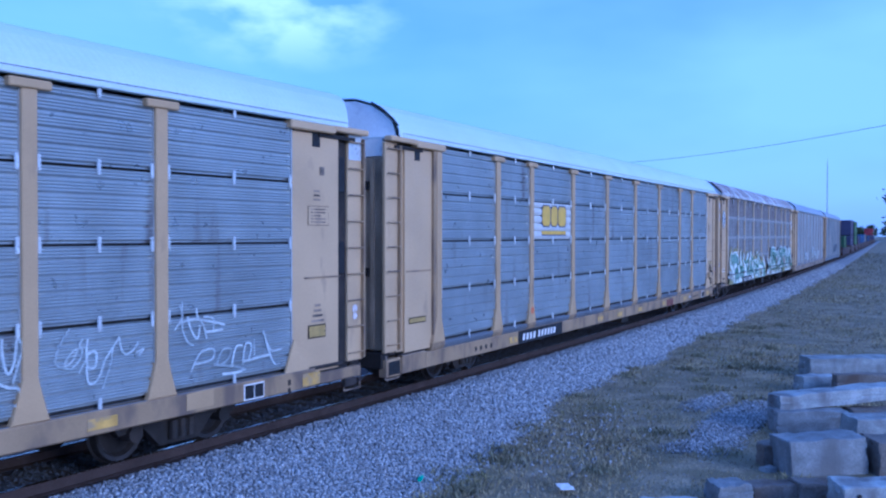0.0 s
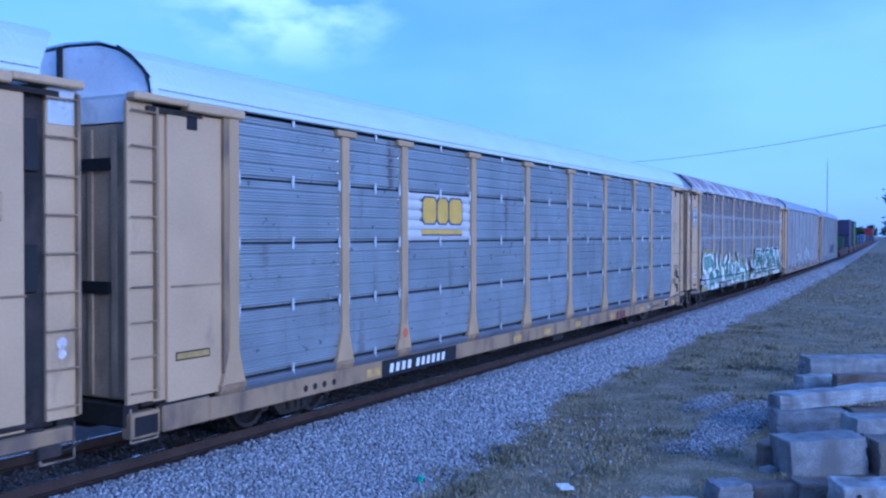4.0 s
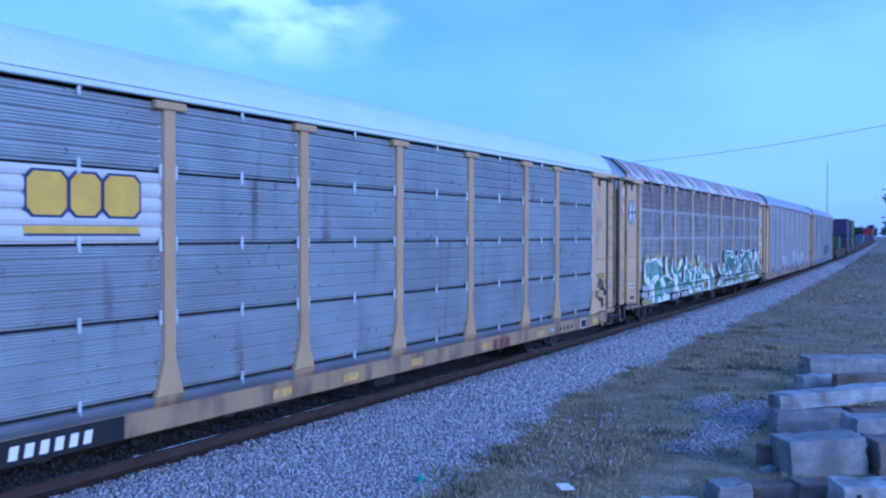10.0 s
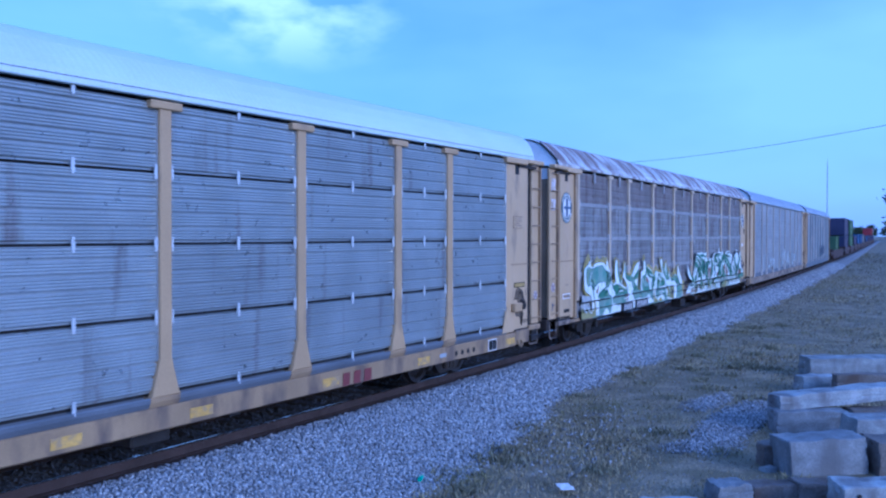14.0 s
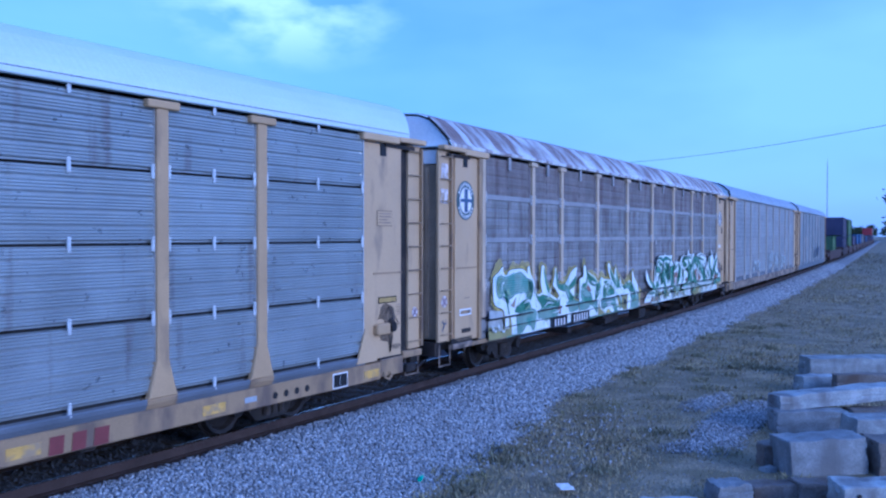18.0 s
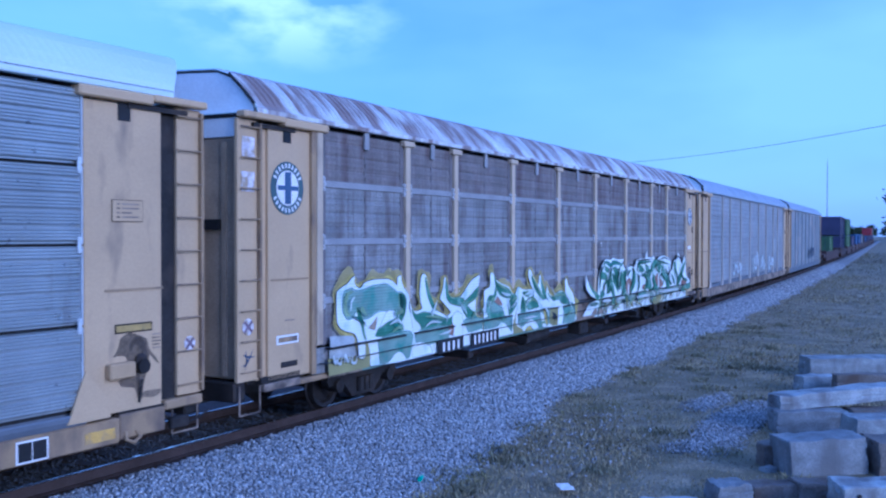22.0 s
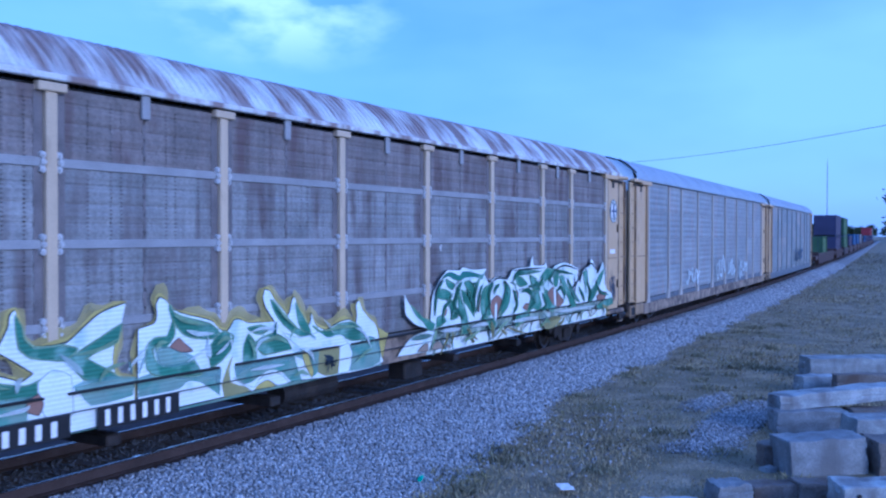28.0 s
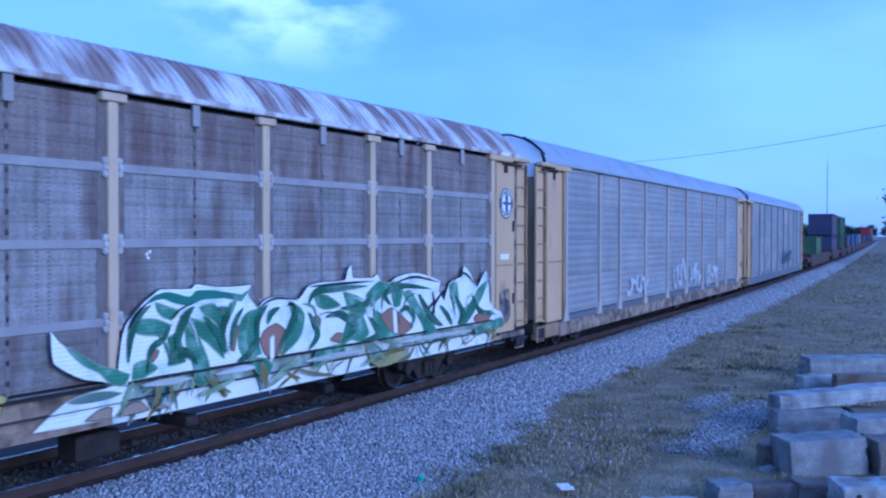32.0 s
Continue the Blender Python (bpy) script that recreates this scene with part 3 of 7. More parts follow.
def make_street_lamp():
    t = thing("street_lamp", "lit street lamp on a tall pole beyond the railway", "street lamp", m=pose(187.86, 31.11, GROUND))
    part("pole", rod((0, 0, 0), (0, 0, 5.9), 0.09, 8), M["mast"], t)
    part("arm", rod((0, 0, 5.9), (-0.7, 0, 6.0), 0.05, 6), M["mast"], t)
    bm = bmesh.new()
    bmesh.ops.create_uvsphere(bm, u_segments=12, v_segments=8, radius=0.42, matrix=Matrix.Translation((-0.7, 0, 5.85)) @ Matrix.Diagonal((1, 1, 0.75, 1)))
    glow = bpy.data.materials.new("warm_lamp_glass")
    glow.use_nodes = True
    pb = glow.node_tree.nodes["Principled BSDF"]
    pb.inputs["Base Color"].default_value = (0.9, 0.85, 0.7, 1)
    pb.inputs["Emission Color"].default_value, pb.inputs["Emission Strength"].default_value = (1.0, 0.78, 0.45, 1), 12.0
    part("lamp_head", bm, glow, t, "glowing warm lamp head")


def make_wire():
    a, b = Vector((46.0, -1.5, 7.9)), Vector((88.0, 44.0, 9.6))
    for p in (a, b):
        t = thing("utility_pole", "weathered wooden utility pole holding a cable", "pole", "utility poles", m=pose(p.x, p.y, GROUND))
        bm = bmesh.new()
        bmesh.ops.create_cone(bm, cap_ends=True, segments=12, radius1=0.17, radius2=0.12, depth=p.z + 1.0 - GROUND, matrix=Matrix.Translation((0, 0, (p.z + 1.0 - GROUND) / 2)))
        part("post", bm, M["wood_pole"], t)
        part("insulator", rod((0, 0, p.z + 1.0 - GROUND), (0, 0, p.z + 1.15 - GROUND), 0.05, 8), M["wire"], t)
    a, b = a + Vector((0, 0, 1.1)), b + Vector((0, 0, 1.1))
    w = part("overhead_cable", tube([a.lerp(b, k / 40) - Vector((0, 0, 4.8 * k / 40 * (1 - k / 40))) for k in range(41)], 0.014, 5), M["wire"], None)
    tagged(w, "sagging black overhead cable across the sky", "cable")


def make_tree(x, y, h, seed, label):
    rng = random.Random(seed)
    t = thing("tree", label, "tree", "far trees", m=pose(x, y, GROUND))
    bm = bmesh.new()
    bmesh.ops.create_cone(bm, cap_ends=True, segments=8, radius1=0.03 * h, radius2=0.012 * h, depth=h * 0.6, matrix=Matrix.Translation((0, 0, h * 0.3)))
    for i in range(6):
        a, z = rng.uniform(0, 6.28), h * rng.uniform(0.3, 0.55)
        rod((0, 0, z), (0.25 * h * math.cos(a), 0.25 * h * math.sin(a), z + 0.22 * h), 0.009 * h, 5, bm)
    part("trunk", bm, M["bark"], t)
    n, g = 2600, np.random.default_rng(seed)
    cl = np.stack([g.normal(0, 0.17, 26) * h, g.normal(0, 0.17, 26) * h, (0.62 + g.normal(0, 0.14, 26)) * h], -1)
    c = cl[g.integers(0, 26, n)] + g.normal(0, 0.065 * h, (n, 3))
    d1, d2 = g.normal(size=(n, 3)) * 0.022 * h, g.normal(size=(n, 3)) * 0.022 * h
    v = np.stack([c - d1, c - d2 * 0.7, c + d1, c + d2 * 0.7], 1).reshape(-1, 3)
    me = numpy_mesh("crown", v, np.arange(4 * n).reshape(-1, 4), M["leaf"])
    piece("crown", me, t)


def make_far_woods():
    g = np.random.default_rng(21)
    n = 60000
    x = g.uniform(480, 900, n)
    y = 40 + 0.08 * (x - 480) + g.uniform(-230, 260, n)
    keep = np.abs(y - (mid_slope(400) * (x - 400) + mid_y(400))) > 14
    x, y = x[keep], y[keep]
    n = len(x)
    top = 6.5 + 2.5 * np.sin(x * 0.11) * np.sin(y * 0.13) + 1.5 * np.sin(x * 0.31 + y * 0.27)
    c = np.stack([x, y, GROUND + np.sqrt(g.uniform(0, 1, n)) * np.maximum(top, 1.5)], -1)
    d1, d2 = g.normal(size=(n, 3)) * 1.1, g.normal(size=(n, 3)) * 1.1
    v = np.stack([c - d1, c - d2 * 0.7, c + d1, c + d2 * 0.7], 1).reshape(-1, 3)
    ob = new("far_woods", numpy_mesh("far_woods", v, np.arange(4 * n).reshape(-1, 4), M["leaf"]))
    tagged(ob, "low dark green woods along the horizon", "woods", kind="stuff")


# ---- railway cars: local x runs along the car, its near side faces -y, z = 0 at the rail head ----
HALF = 13.93
POSTS = (1.9, 4.72, 6.68, 9.58, 12.50, 15.40, 18.30, 21.19, 23.16, 25.95)
SEAMS = (0.985, 2.005, 2.99, 3.955, 4.865)
TURNED = Matrix.Rotation(math.pi, 4, "Z")
SHARED = {}


def shared(key, make):
    if key not in SHARED:
        SHARED[key] = make()
    return SHARED[key]


def panel_mesh(width, height, style, material):
    """A pressed side sheet: broad planks, each with small ribs. Its lower left corner is the origin, it faces -y."""
    def make():
        plank, ribs, deep, groove = {"fine": (0.194, 4, 0.016, 0.034), "bold": (0.194, 1, 0.020, 0.034), "coarse": (0.20, 1, 0.012, 0.0), "flat": (0.30, 1, 0.0, 0.0), "plank": (0.235, 1, 0.008, 0.005)}[style]
        prof, z = [], 0.0
        while z < height - 1e-6:
            top = min(z + plank, height)
            prof += [(z + 0.004, -groove), (z + 0.026, -groove), (z + 0.034, 0.0)]
            step = (plank - 0.036) / ribs
            for i in range(ribs):
                a = z + 0.036 + i * step
                prof += [(a + step * 0.36, deep), (a + step * 0.70, deep), (a + step * 0.98, 0.0)]
            z = top
        prof = [(min(a, height), b) for a, b in prof] + [(height, 0.0)]
        xs = (0.0, 0.05, width - 0.05, width)
        bm = bmesh.new()
        rows = [[bm.verts.new((x, -0.004 if x in (0.0, width) else -d, z)) for x in xs] for z, d in prof]
        for a, b in zip(rows, rows[1:]):
            if b[0].co.z - a[0].co.z < 1e-6:
                continue
            for i in range(3):
                bm.faces.new((a[i], a[i + 1], b[i + 1], b[i]))
        back = [bm.verts.new((x, 0.045, z)) for x, z in ((0.0, 0.0), (width, 0.0), (width, height), (0.0, height))]
        bm.faces.new(back[::-1])
        bm.faces.new([back[0], back[1]] + rows[0][::-1])
        bm.faces.new([back[2], back[3]] + rows[-1])
        bm.faces.new([back[3], back[0]] + [r[0] for r in rows])
        bm.faces.new([back[1], back[2]] + [r[-1] for r in rows[::-1]])
        bmesh.ops.recalc_face_normals(bm, faces=bm.faces)
        return mesh_of(bm, "side_panel", material)
    return shared(("panel", round(width, 2), round(height, 2), style, material.name), make)


def slot_rows(width, height):
    """Upright rows of narrow punched slots."""
    def make():
        bm = bmesh.new()
        for at in (0.17, 0.30, 0.36, 0.64, 0.70, 0.86):
            x, z = at * width, 0.05
            while z < height - 0.06:
                bm.faces.new([bm.verts.new((x + a, -0.0085, z + b)) for a, b in ((-0.017, 0), (0.017, 0), (0.017, 0.020), (-0.017, 0.020))])
                z += 0.052
        bmesh.ops.solidify(bm, geom=bm.faces[:], thickness=0.001)
        return mesh_of(bm, "perforation", M["seam"])
    return shared(("slots", round(width, 2), round(height, 2)), make)


def post_mesh(style, material):
    def make():
        if style == "gusset":
            out = [(-0.262, 0.945), (0.262, 0.945), (0.24, 0.98), (0.15, 1.28), (0.105, 1.45), (0.105, 4.80), (-0.105, 4.80), (-0.105, 1.45), (-0.15, 1.28), (-0.24, 0.98)]
        elif style == "short":
            out = [(-0.08, 1.30), (0.08, 1.30), (0.08, 4.80), (-0.08, 4.80)]
        else:
            out = [(-0.2, 0.80), (0.2, 0.80), (0.055, 1.15), (0.055, 4.86), (-0.055, 4.86), (-0.055, 1.15)]
        bm = plate(out, -0.055, 0.03)
        bmesh.ops.bevel(bm, geom=[e for e in bm.edges if abs(e.verts[0].co.y + 0.055) < 1e-4 and abs(e.verts[1].co.y + 0.055) < 1e-4], offset=0.012, segments=1, affect="EDGES")
        return mesh_of(bm, "post", material)
    return shared(("post", style, material.name), make)


def clip_mesh(kind):
    def make():
        if kind == "strap":
            bm = box(-0.027, 0.027, -0.022, 0.01, -0.10, 0.10, 0.008)
            rod((0, -0.030, 0.065), (0, -0.015, 0.065), 0.015, 6, bm)
            rod((0, -0.030, -0.065), (0, -0.015, -0.065), 0.015, 6, bm)
            return mesh_of(bm, "clip", M["zinc"])
        bm = bmesh.new()
        for z in (-0.085, 0.0, 0.085):
            rod((0.0 if z else 0.018, -0.012, z), (0.0 if z else 0.018, 0.05, z), 0.044, 6, bm)
            rod((0.0 if z else 0.018, -0.030, z), (0.0 if z else 0.018, -0.012, z), 0.020, 6, bm)
        return mesh_of(bm, "bolt_cap", M["strap_cap"])
    return shared(("clip", kind), make)


def wheel_mesh():
    def make():
        prof = ((0.0, 0.10), (0.0, 0.14), (0.09, 0.155), (0.10, 0.08), (0.30, 0.045), (0.34, 0.115), (0.40, 0.125), (0.419, 0.02), (0.445, 0.0), (0.445, -0.02), (0.33, -0.03), (0.29, -0.005), (0.10, 0.0), (0.09, -0.04), (0.0, -0.04))
        n, bm = 24, bmesh.new()
        for s in (-1, 1):
            rings = [[Vector((r * math.cos(6.28319 * k / n), s * (0.685 + y), r * math.sin(6.28319 * k / n))) for r, y in prof] for k in range(n + 1)]
            sweep(rings, bm)
            rod((0, s * 0.82, 0), (0, s * 1.06, 0), 0.085, 10, bm)
        rod((0, -0.8, 0), (0, 0.8, 0), 0.08, 10, bm)
        bmesh.ops.remove_doubles(bm, verts=bm.verts, dist=1e-4)
        bmesh.ops.recalc_face_normals(bm, faces=bm.faces)
        return mesh_of(bm, "wheelset", M["wheel"])
    return shared("wheel", make)


WHEELS = []


def make_bogie(car, x):
    """A three-piece freight bogie with its two turning wheelsets."""
    bg = piece("bogie", shared("bolster", lambda: mesh_of(box(-0.2, 0.2, -0.95, 0.95, 0.33, 0.62, 0.04), "bolster", M["dark"])), car, Matrix.Translation((x, 0, 0)))
    def frame_side():
        out = [(-1.15, 0.52), (-1.10, 0.62), (-0.62, 0.60), (-0.40, 0.74), (0.40, 0.74), (0.62, 0.60), (1.10, 0.62), (1.15, 0.52), (1.08, 0.42), (0.66, 0.46), (0.36, 0.16), (-0.36, 0.16), (-0.66, 0.46), (-1.08, 0.42)]
        bm = plate(out, -0.07, 0.07)
        for wx in (-0.838, 0.838):
            rod((wx, -0.14, 0.42), (wx, 0.09, 0.42), 0.12, 10, bm)
        for i in (-0.16, 0.0, 0.16):
            rod((i, -0.11, 0.24), (i, -0.11, 0.5), 0.07, 8, bm)
        return mesh_of(bm, "side_frame", M["dark"])
    fr = shared("side_frame", frame_side)
    piece("side_frame", fr, bg, Matrix.Translation((0, -1.0, 0)))
    piece("side_frame", fr, bg, Matrix.Translation((0, 1.0, 0)) @ TURNED)
    for wx in (-0.838, 0.838):
        w = piece("wheelset", wheel_mesh(), bg, Matrix.Translation((wx, 0, 0.419)))
        WHEELS.append((w, wx))


HIPPED = [(-1.60, 4.95), (-1.60, 5.02), (-1.55, 5.055), (-1.40, 5.215), (-1.24, 5.375), (-1.06, 5.54), (-0.78, 5.64), (0.0, 5.68)]


def roof_mesh(material, deep):
    """An arched roof of cross-corrugated sheet, with eaves."""
    def make():
        arch = [(-1.60, 4.95), (-1.60, 5.01), (-1.565, 5.10), (-1.44, 5.26), (-1.22, 5.46), (-0.98, 5.60), (-0.62, 5.71), (0.0, 5.74)]
        if deep > 0.02:
            arch = HIPPED
        arch = arch + [(-y, z) for y, z in arch[-2::-1]]
        pace = 1.25 if deep > 0.02 else 1.0
        secs, x, k = [], 0.30, 0
        while x < 27.26:
            d = (0.0, 0.0, deep, deep)[k % 4]
            secs.append([(x - HALF, y * (1 + 0.3 * d * (abs(y) > 1.2) * (z > 5.06)), z + (d if z > 5.06 else 0)) for y, z in arch])
            x += pace * (0.050, 0.014, 0.044, 0.014)[k % 4]
            k += 1
        if material is M["roof_white"]:
            secs.append([(27.26 - HALF + 0.95 * (1 - (y / 1.6) ** 2), y, z) for y, z in arch])
        return mesh_of(sweep(secs), "roof", material)
    return shared(("roof", material.name), make)


def ladder(car, x0, x1, stile_at, y, z0, z1, flip=False):
    m = TURNED if flip else Matrix.Identity(4)
    ld = piece("ladder", mesh_of(box(stile_at - 0.022, stile_at + 0.022, y - 0.07, y, z0, z1, 0.006), "stile", M["tan"]), car, m)
    rung = mesh_of(rod((x0, y - 0.06, 0), (x1, y - 0.06, 0), 0.013, 6), "rung", M["tan"])
    n = 9
    for i in range(n):
        piece("rung", rung, ld, Matrix.Translation((0, 0, z0 + 0.12 + (z1 - z0 - 0.2) * i / (n - 1))))


def car_end(car, s, style, door_mat):
    """Door bay, ladder bay, end doors, corner steps and coupler at one end; s = -1 is the end that leads."""
    def X(u):
        return s * (HALF - u)
    def slab(name, u0, u1, y0, y1, z0, z1, m, bevel=0.01, label=""):
        a, b = sorted((X(u0), X(u1)))
        return part(name, box(a, b, y0, y1, z0, z1, bevel), m, car, label)
    for f in (1, -1):
        def yy(a, b):
            return sorted((f * a, f * b))
        y = yy(-1.50, -1.44)
        flush = s > 0 and style["clips"] == "strap"
        door = slab("door_panel", 0.74 if flush else 0.66, 1.96 if flush else 1.72, y[0], y[1], 0.86, 4.78, door_mat)
        y = yy(-1.51, -1.495)
        if f == 1:
            def on_door(name, u0, u1, ya, yb, z0, z1, m, label=""):
                a, b = sorted((X(u0), X(u1)))
                return part(name, box(a, b, ya, yb, z0, z1), m, door, label)
            on_door("seam_strip", 0.72, 1.66, -1.512, -1.50, 2.40, 2.43, M["tan"])
            on_door("lifting_hole", 1.25 if flush else 1.02, 1.45 if flush else 1.22, -1.506, -1.49, 4.56, 4.79, M["black"], "dark square opening near the door top")
            if s > 0 and not flush:
                on_door("hinge", 0.70, 0.76, -1.53, -1.50, 3.2, 3.45, M["dark"])
                on_door("hinge", 0.70, 0.76, -1.53, -1.50, 1.5, 1.75, M["dark"])
        y = yy(-1.56, -1.42)
        if flush:
            a, b, w = X(1.98), X(1.62), 0.26
            part("gusset", plate([(a - w, 0.84), (b, 0.84), (b, 1.02), (a, 1.45)], y[0], y[0] + 0.03 if f == 1 else y[1]), M["door_tan"], car)
        else:
            slab("corner_post", 1.70, 1.82, y[0], y[1], 0.84, 4.80, M["tan"])
        y = yy(-1.47, -1.40)
        slab("ladder_plate", 0.0, 0.44, y[0], y[1], 0.92, 4.84, door_mat)
        y = yy(-1.42, -1.36) if flush else yy(-1.45, -1.38)
        # trailing reveals take darker colours for the shade inside the gap
        slab("door_reveal", 0.44, 0.76 if flush else 0.66, y[0], y[1], 0.9, 4.8, M["dark"] if flush else M["tan_grime"] if s > 0 else door_mat, 0.0)
        y = yy(-1.62, -1.44)
        slab("header", 0.95, 2.1, y[0], y[1], 4.80, 4.93, M["door_tan"], 0.02)
        slab("header", 0.0, 0.95, y[0], y[1], 4.85, 4.95, M["door_tan"], 0.02)
        y = yy(-1.53, -1.46)
        slab("door_track", 0.30, 1.30, y[0], y[1], 4.735, 4.80, M["dark"], 0.0, "dark door track under the header")
        lad = (X(0.02), X(0.48))
        ladder(car, f * min(lad) if f == 1 else min(-lad[0], -lad[1]), f * max(lad) if f == 1 else max(-lad[0], -lad[1]), X(0.46 if s < 0 else 0.03) * f, -1.47, 0.95, 4.80, f == -1)
        ya, yb = yy(-1.50, -1.25)
        bm = bmesh.new()
        for u in (0.06, 0.52):
            rod((X(u), ya + 0.05, 0.86), (X(u), ya + 0.05, 0.42), 0.016, 6, bm)
        rod((X(0.06), ya + 0.05, 0.42), (X(0.52), ya + 0.05, 0.42), 0.016, 6, bm)
        part("step", bm, M["tan_grime"], car)
    a, b = sorted((X(0.10), X(0.16)))
    for y0, y1 in ((-1.36, -0.02), (0.02, 1.36)):
        ed = part("end_door", box(a, b, y0, y1, 0.95, 4.57, 0.02), M["end_grey"], car, "flat grey-brown end door")
        for k in range(3):
            yc = y0 + (y1 - y0) * (k + 0.5) / 3
            c, d = sorted((X(0.07), X(0.10)))
            part("stiffener", box(c, d, yc - 0.04, yc + 0.04, 1.0, 4.5), M["end_grey"], ed)
        c, d = sorted((X(0.05), X(0.11)))
        for zs in ((3.27,) if style["clips"] == "bolt" else (4.04, 2.42)):
            part("slot", box(c, d, y0 + 0.30 if y0 < 0 else y1 - 0.98, y0 + 0.98 if y0 < 0 else y1 - 0.30, zs - 0.08, zs + 0.08), M["black"], ed, "black rectangular slot")
    c, d = sorted((X(0.08), X(0.18)))
    part("end_header", box(c, d, -1.36, 1.36, 4.58, 4.86 if style["clips"] == "bolt" else 4.93), M["roof_end"], car, "bright bare metal sheet over the end doors")
    part("hood_floor", box(*sorted((X(0.08), X(0.46))), -1.4, 1.4, 4.90, 4.94), M["roof_white"], car)
    cap = plate([(-1.52, 4.90), (1.52, 4.90), (1.42, 5.25), (1.20, 5.43), (0.96, 5.57), (0.6, 5.67), (0.0, 5.70), (-0.6, 5.67), (-0.96, 5.57), (-1.20, 5.43), (-1.42, 5.25)], -0.02, 0.02)
    if style["clips"] == "bolt":
        edge = [(-1.52, 4.90), (-1.50, 5.06), (-1.22, 5.355), (-1.05, 5.505), (-0.78, 5.605), (0.0, 5.645)]
        cap = plate(edge + [(-y, z) for y, z in edge[-2::-1]], -0.02, 0.02)
    part("roof_end_cap", cap, M["roof_end"], car, "bright sheet-metal roof end", Matrix.Translation((X(0.34 if s < 0 else 0.64), 0, 0)) @ Matrix.Rotation(radians(90), 4, "Z"))
    hoop = [(-1.61, 4.95), (-1.575, 5.14), (-1.45, 5.28), (-1.23, 5.47), (-0.99, 5.61), (-0.62, 5.72), (0, 5.755)]
    if style["clips"] == "bolt":
        hoop = [(y * 1.005, z + 0.012) for y, z in HIPPED if z != 5.02]
    hoop = hoop + [(-y, z) for y, z in hoop[-2::-1]]
    if s < 0 or style["roof_mat"] != "roof_white":
        part("roof_hoop", tube([(X(0.29 if s < 0 else 0.61), *p) for p in hoop], 0.012), M["roof_white"], car, "bright roof edge strip")
    if s < 0:
        part("roof_seal", tube([(X(0.272), y * 1.004, z + 0.006) for y, z in hoop[1:5]], 0.024), M["black"], car, "dark torn seal on the roof shoulder")
        part("roof_seal", tube([(X(0.272), y, z + 0.006) for y, z in hoop[7:10]], 0.016), M["black"], car, "dark torn seal on the roof shoulder")
        part("end_bar", box(*sorted((X(0.26), X(0.32))), 0.12, 0.20, 5.12, 5.72, 0.01), M["black"], car, "black upright bar on the roof end")
    for f in (1, -1):
        ya, yb = sorted((-1.528 * f, -1.39 * f))
        cut = s > 0 and style.get("emblem", False)
        part("end_sill", box(*sorted((X(0.55 if s < 0 else 0.70 if cut else 0.12), X(1.449))), ya, yb, style.get("sill_low", 0.48) + (0.03 if cut else 0.0), 0.83, 0.02), M["tan_grime" if style["clips"] == "bolt" else "tan"], car, "grimy long end sill")
        if cut:
            part("end_ledge", box(*sorted((X(0.02), X(0.699))), ya, yb, 0.77, 0.90, 0.02), M["tan"], car, "narrow grimy ledge under the ladder")
            part("tow_loop", tube([(X(1.36), ya if f == 1 else yb, 0.60), (X(1.40), (ya if f == 1 else yb) - 0.05 * f, 0.52), (X(1.28), (ya if f == 1 else yb) - 0.06 * f, 0.46), (X(1.17), (ya if f == 1 else yb) - 0.05 * f, 0.52), (X(1.20), ya if f == 1 else yb, 0.60)], 0.026), M["tan"], car, "thick tan towing loop")
        ya, yb = sorted((-1.50 * f, -1.40 * f))
        part("grime_strip", box(*sorted((X(0.5), X(1.449))), ya, yb, 0.832, 0.94 if style["clips"] == "bolt" and s < 0 else 0.865), M["dark"], car, "oily dark strip over the end sill")
        if s < 0 and style["clips"] != "bolt":
            ya, yb = sorted((-1.49 * f, -1.30 * f))
            pk = part("step_pocket", box(*sorted((X(0.04), X(0.54))), ya, yb, 0.46, 0.80, 0.02), M["tan"], car, "boxed step pocket at the corner")
            ya, yb = sorted((-1.495 * f, -1.48 * f))
            part("pocket_opening", box(*sorted((X(0.09), X(0.49))), ya, yb, 0.50, 0.75), M["black"], pk)
        elif s > 0:
            ya, yb = sorted((-1.56 * f, -1.46 * f))
            lv = part("uncoupling_lever", tube([(X(0.55), ya + 0.05, 0.60), (X(0.25), ya + 0.04, 0.55), (X(0.10), ya + 0.04, 0.58), (X(-0.12), ya + 0.05, 0.66)], 0.014), M["wheel"], car, "bent steel uncoupling lever")
            part("lever_bracket", box(*sorted((X(0.30), X(0.62))), ya, yb, 0.50, 0.66, 0.02), M["dark"], lv)
    if style["clips"] == "bolt":
        part("door_gap", box(*sorted((X(0.06), X(0.17))), -1.38, 1.38, 4.865, 4.92), M["black"], car)
    part("buffer_beam", box(*sorted((X(0.0), X(0.25))), -1.4, 1.4, 0.62, 0.92, 0.02), M["dark"], car)
    cp = part("coupler", box(*sorted((X(0.1), X(-0.30))), -0.11, 0.11, 0.74, 0.98, 0.03), M["dark"], car)
    part("knuckle", box(*sorted((X(-0.22), X(-0.36))), -0.17, 0.10, 0.70, 1.0, 0.04), M["dark"], cp)
    pts = [Vector((X(0.05 - 0.4 * k / 8), -0.45 + 0.25 * k / 8, 0.66 - 0.34 * math.sin(math.pi * k / 8 * 0.9))) for k in range(9)]
    part("brake_hose", tube(pts, 0.025), M["black"], car)


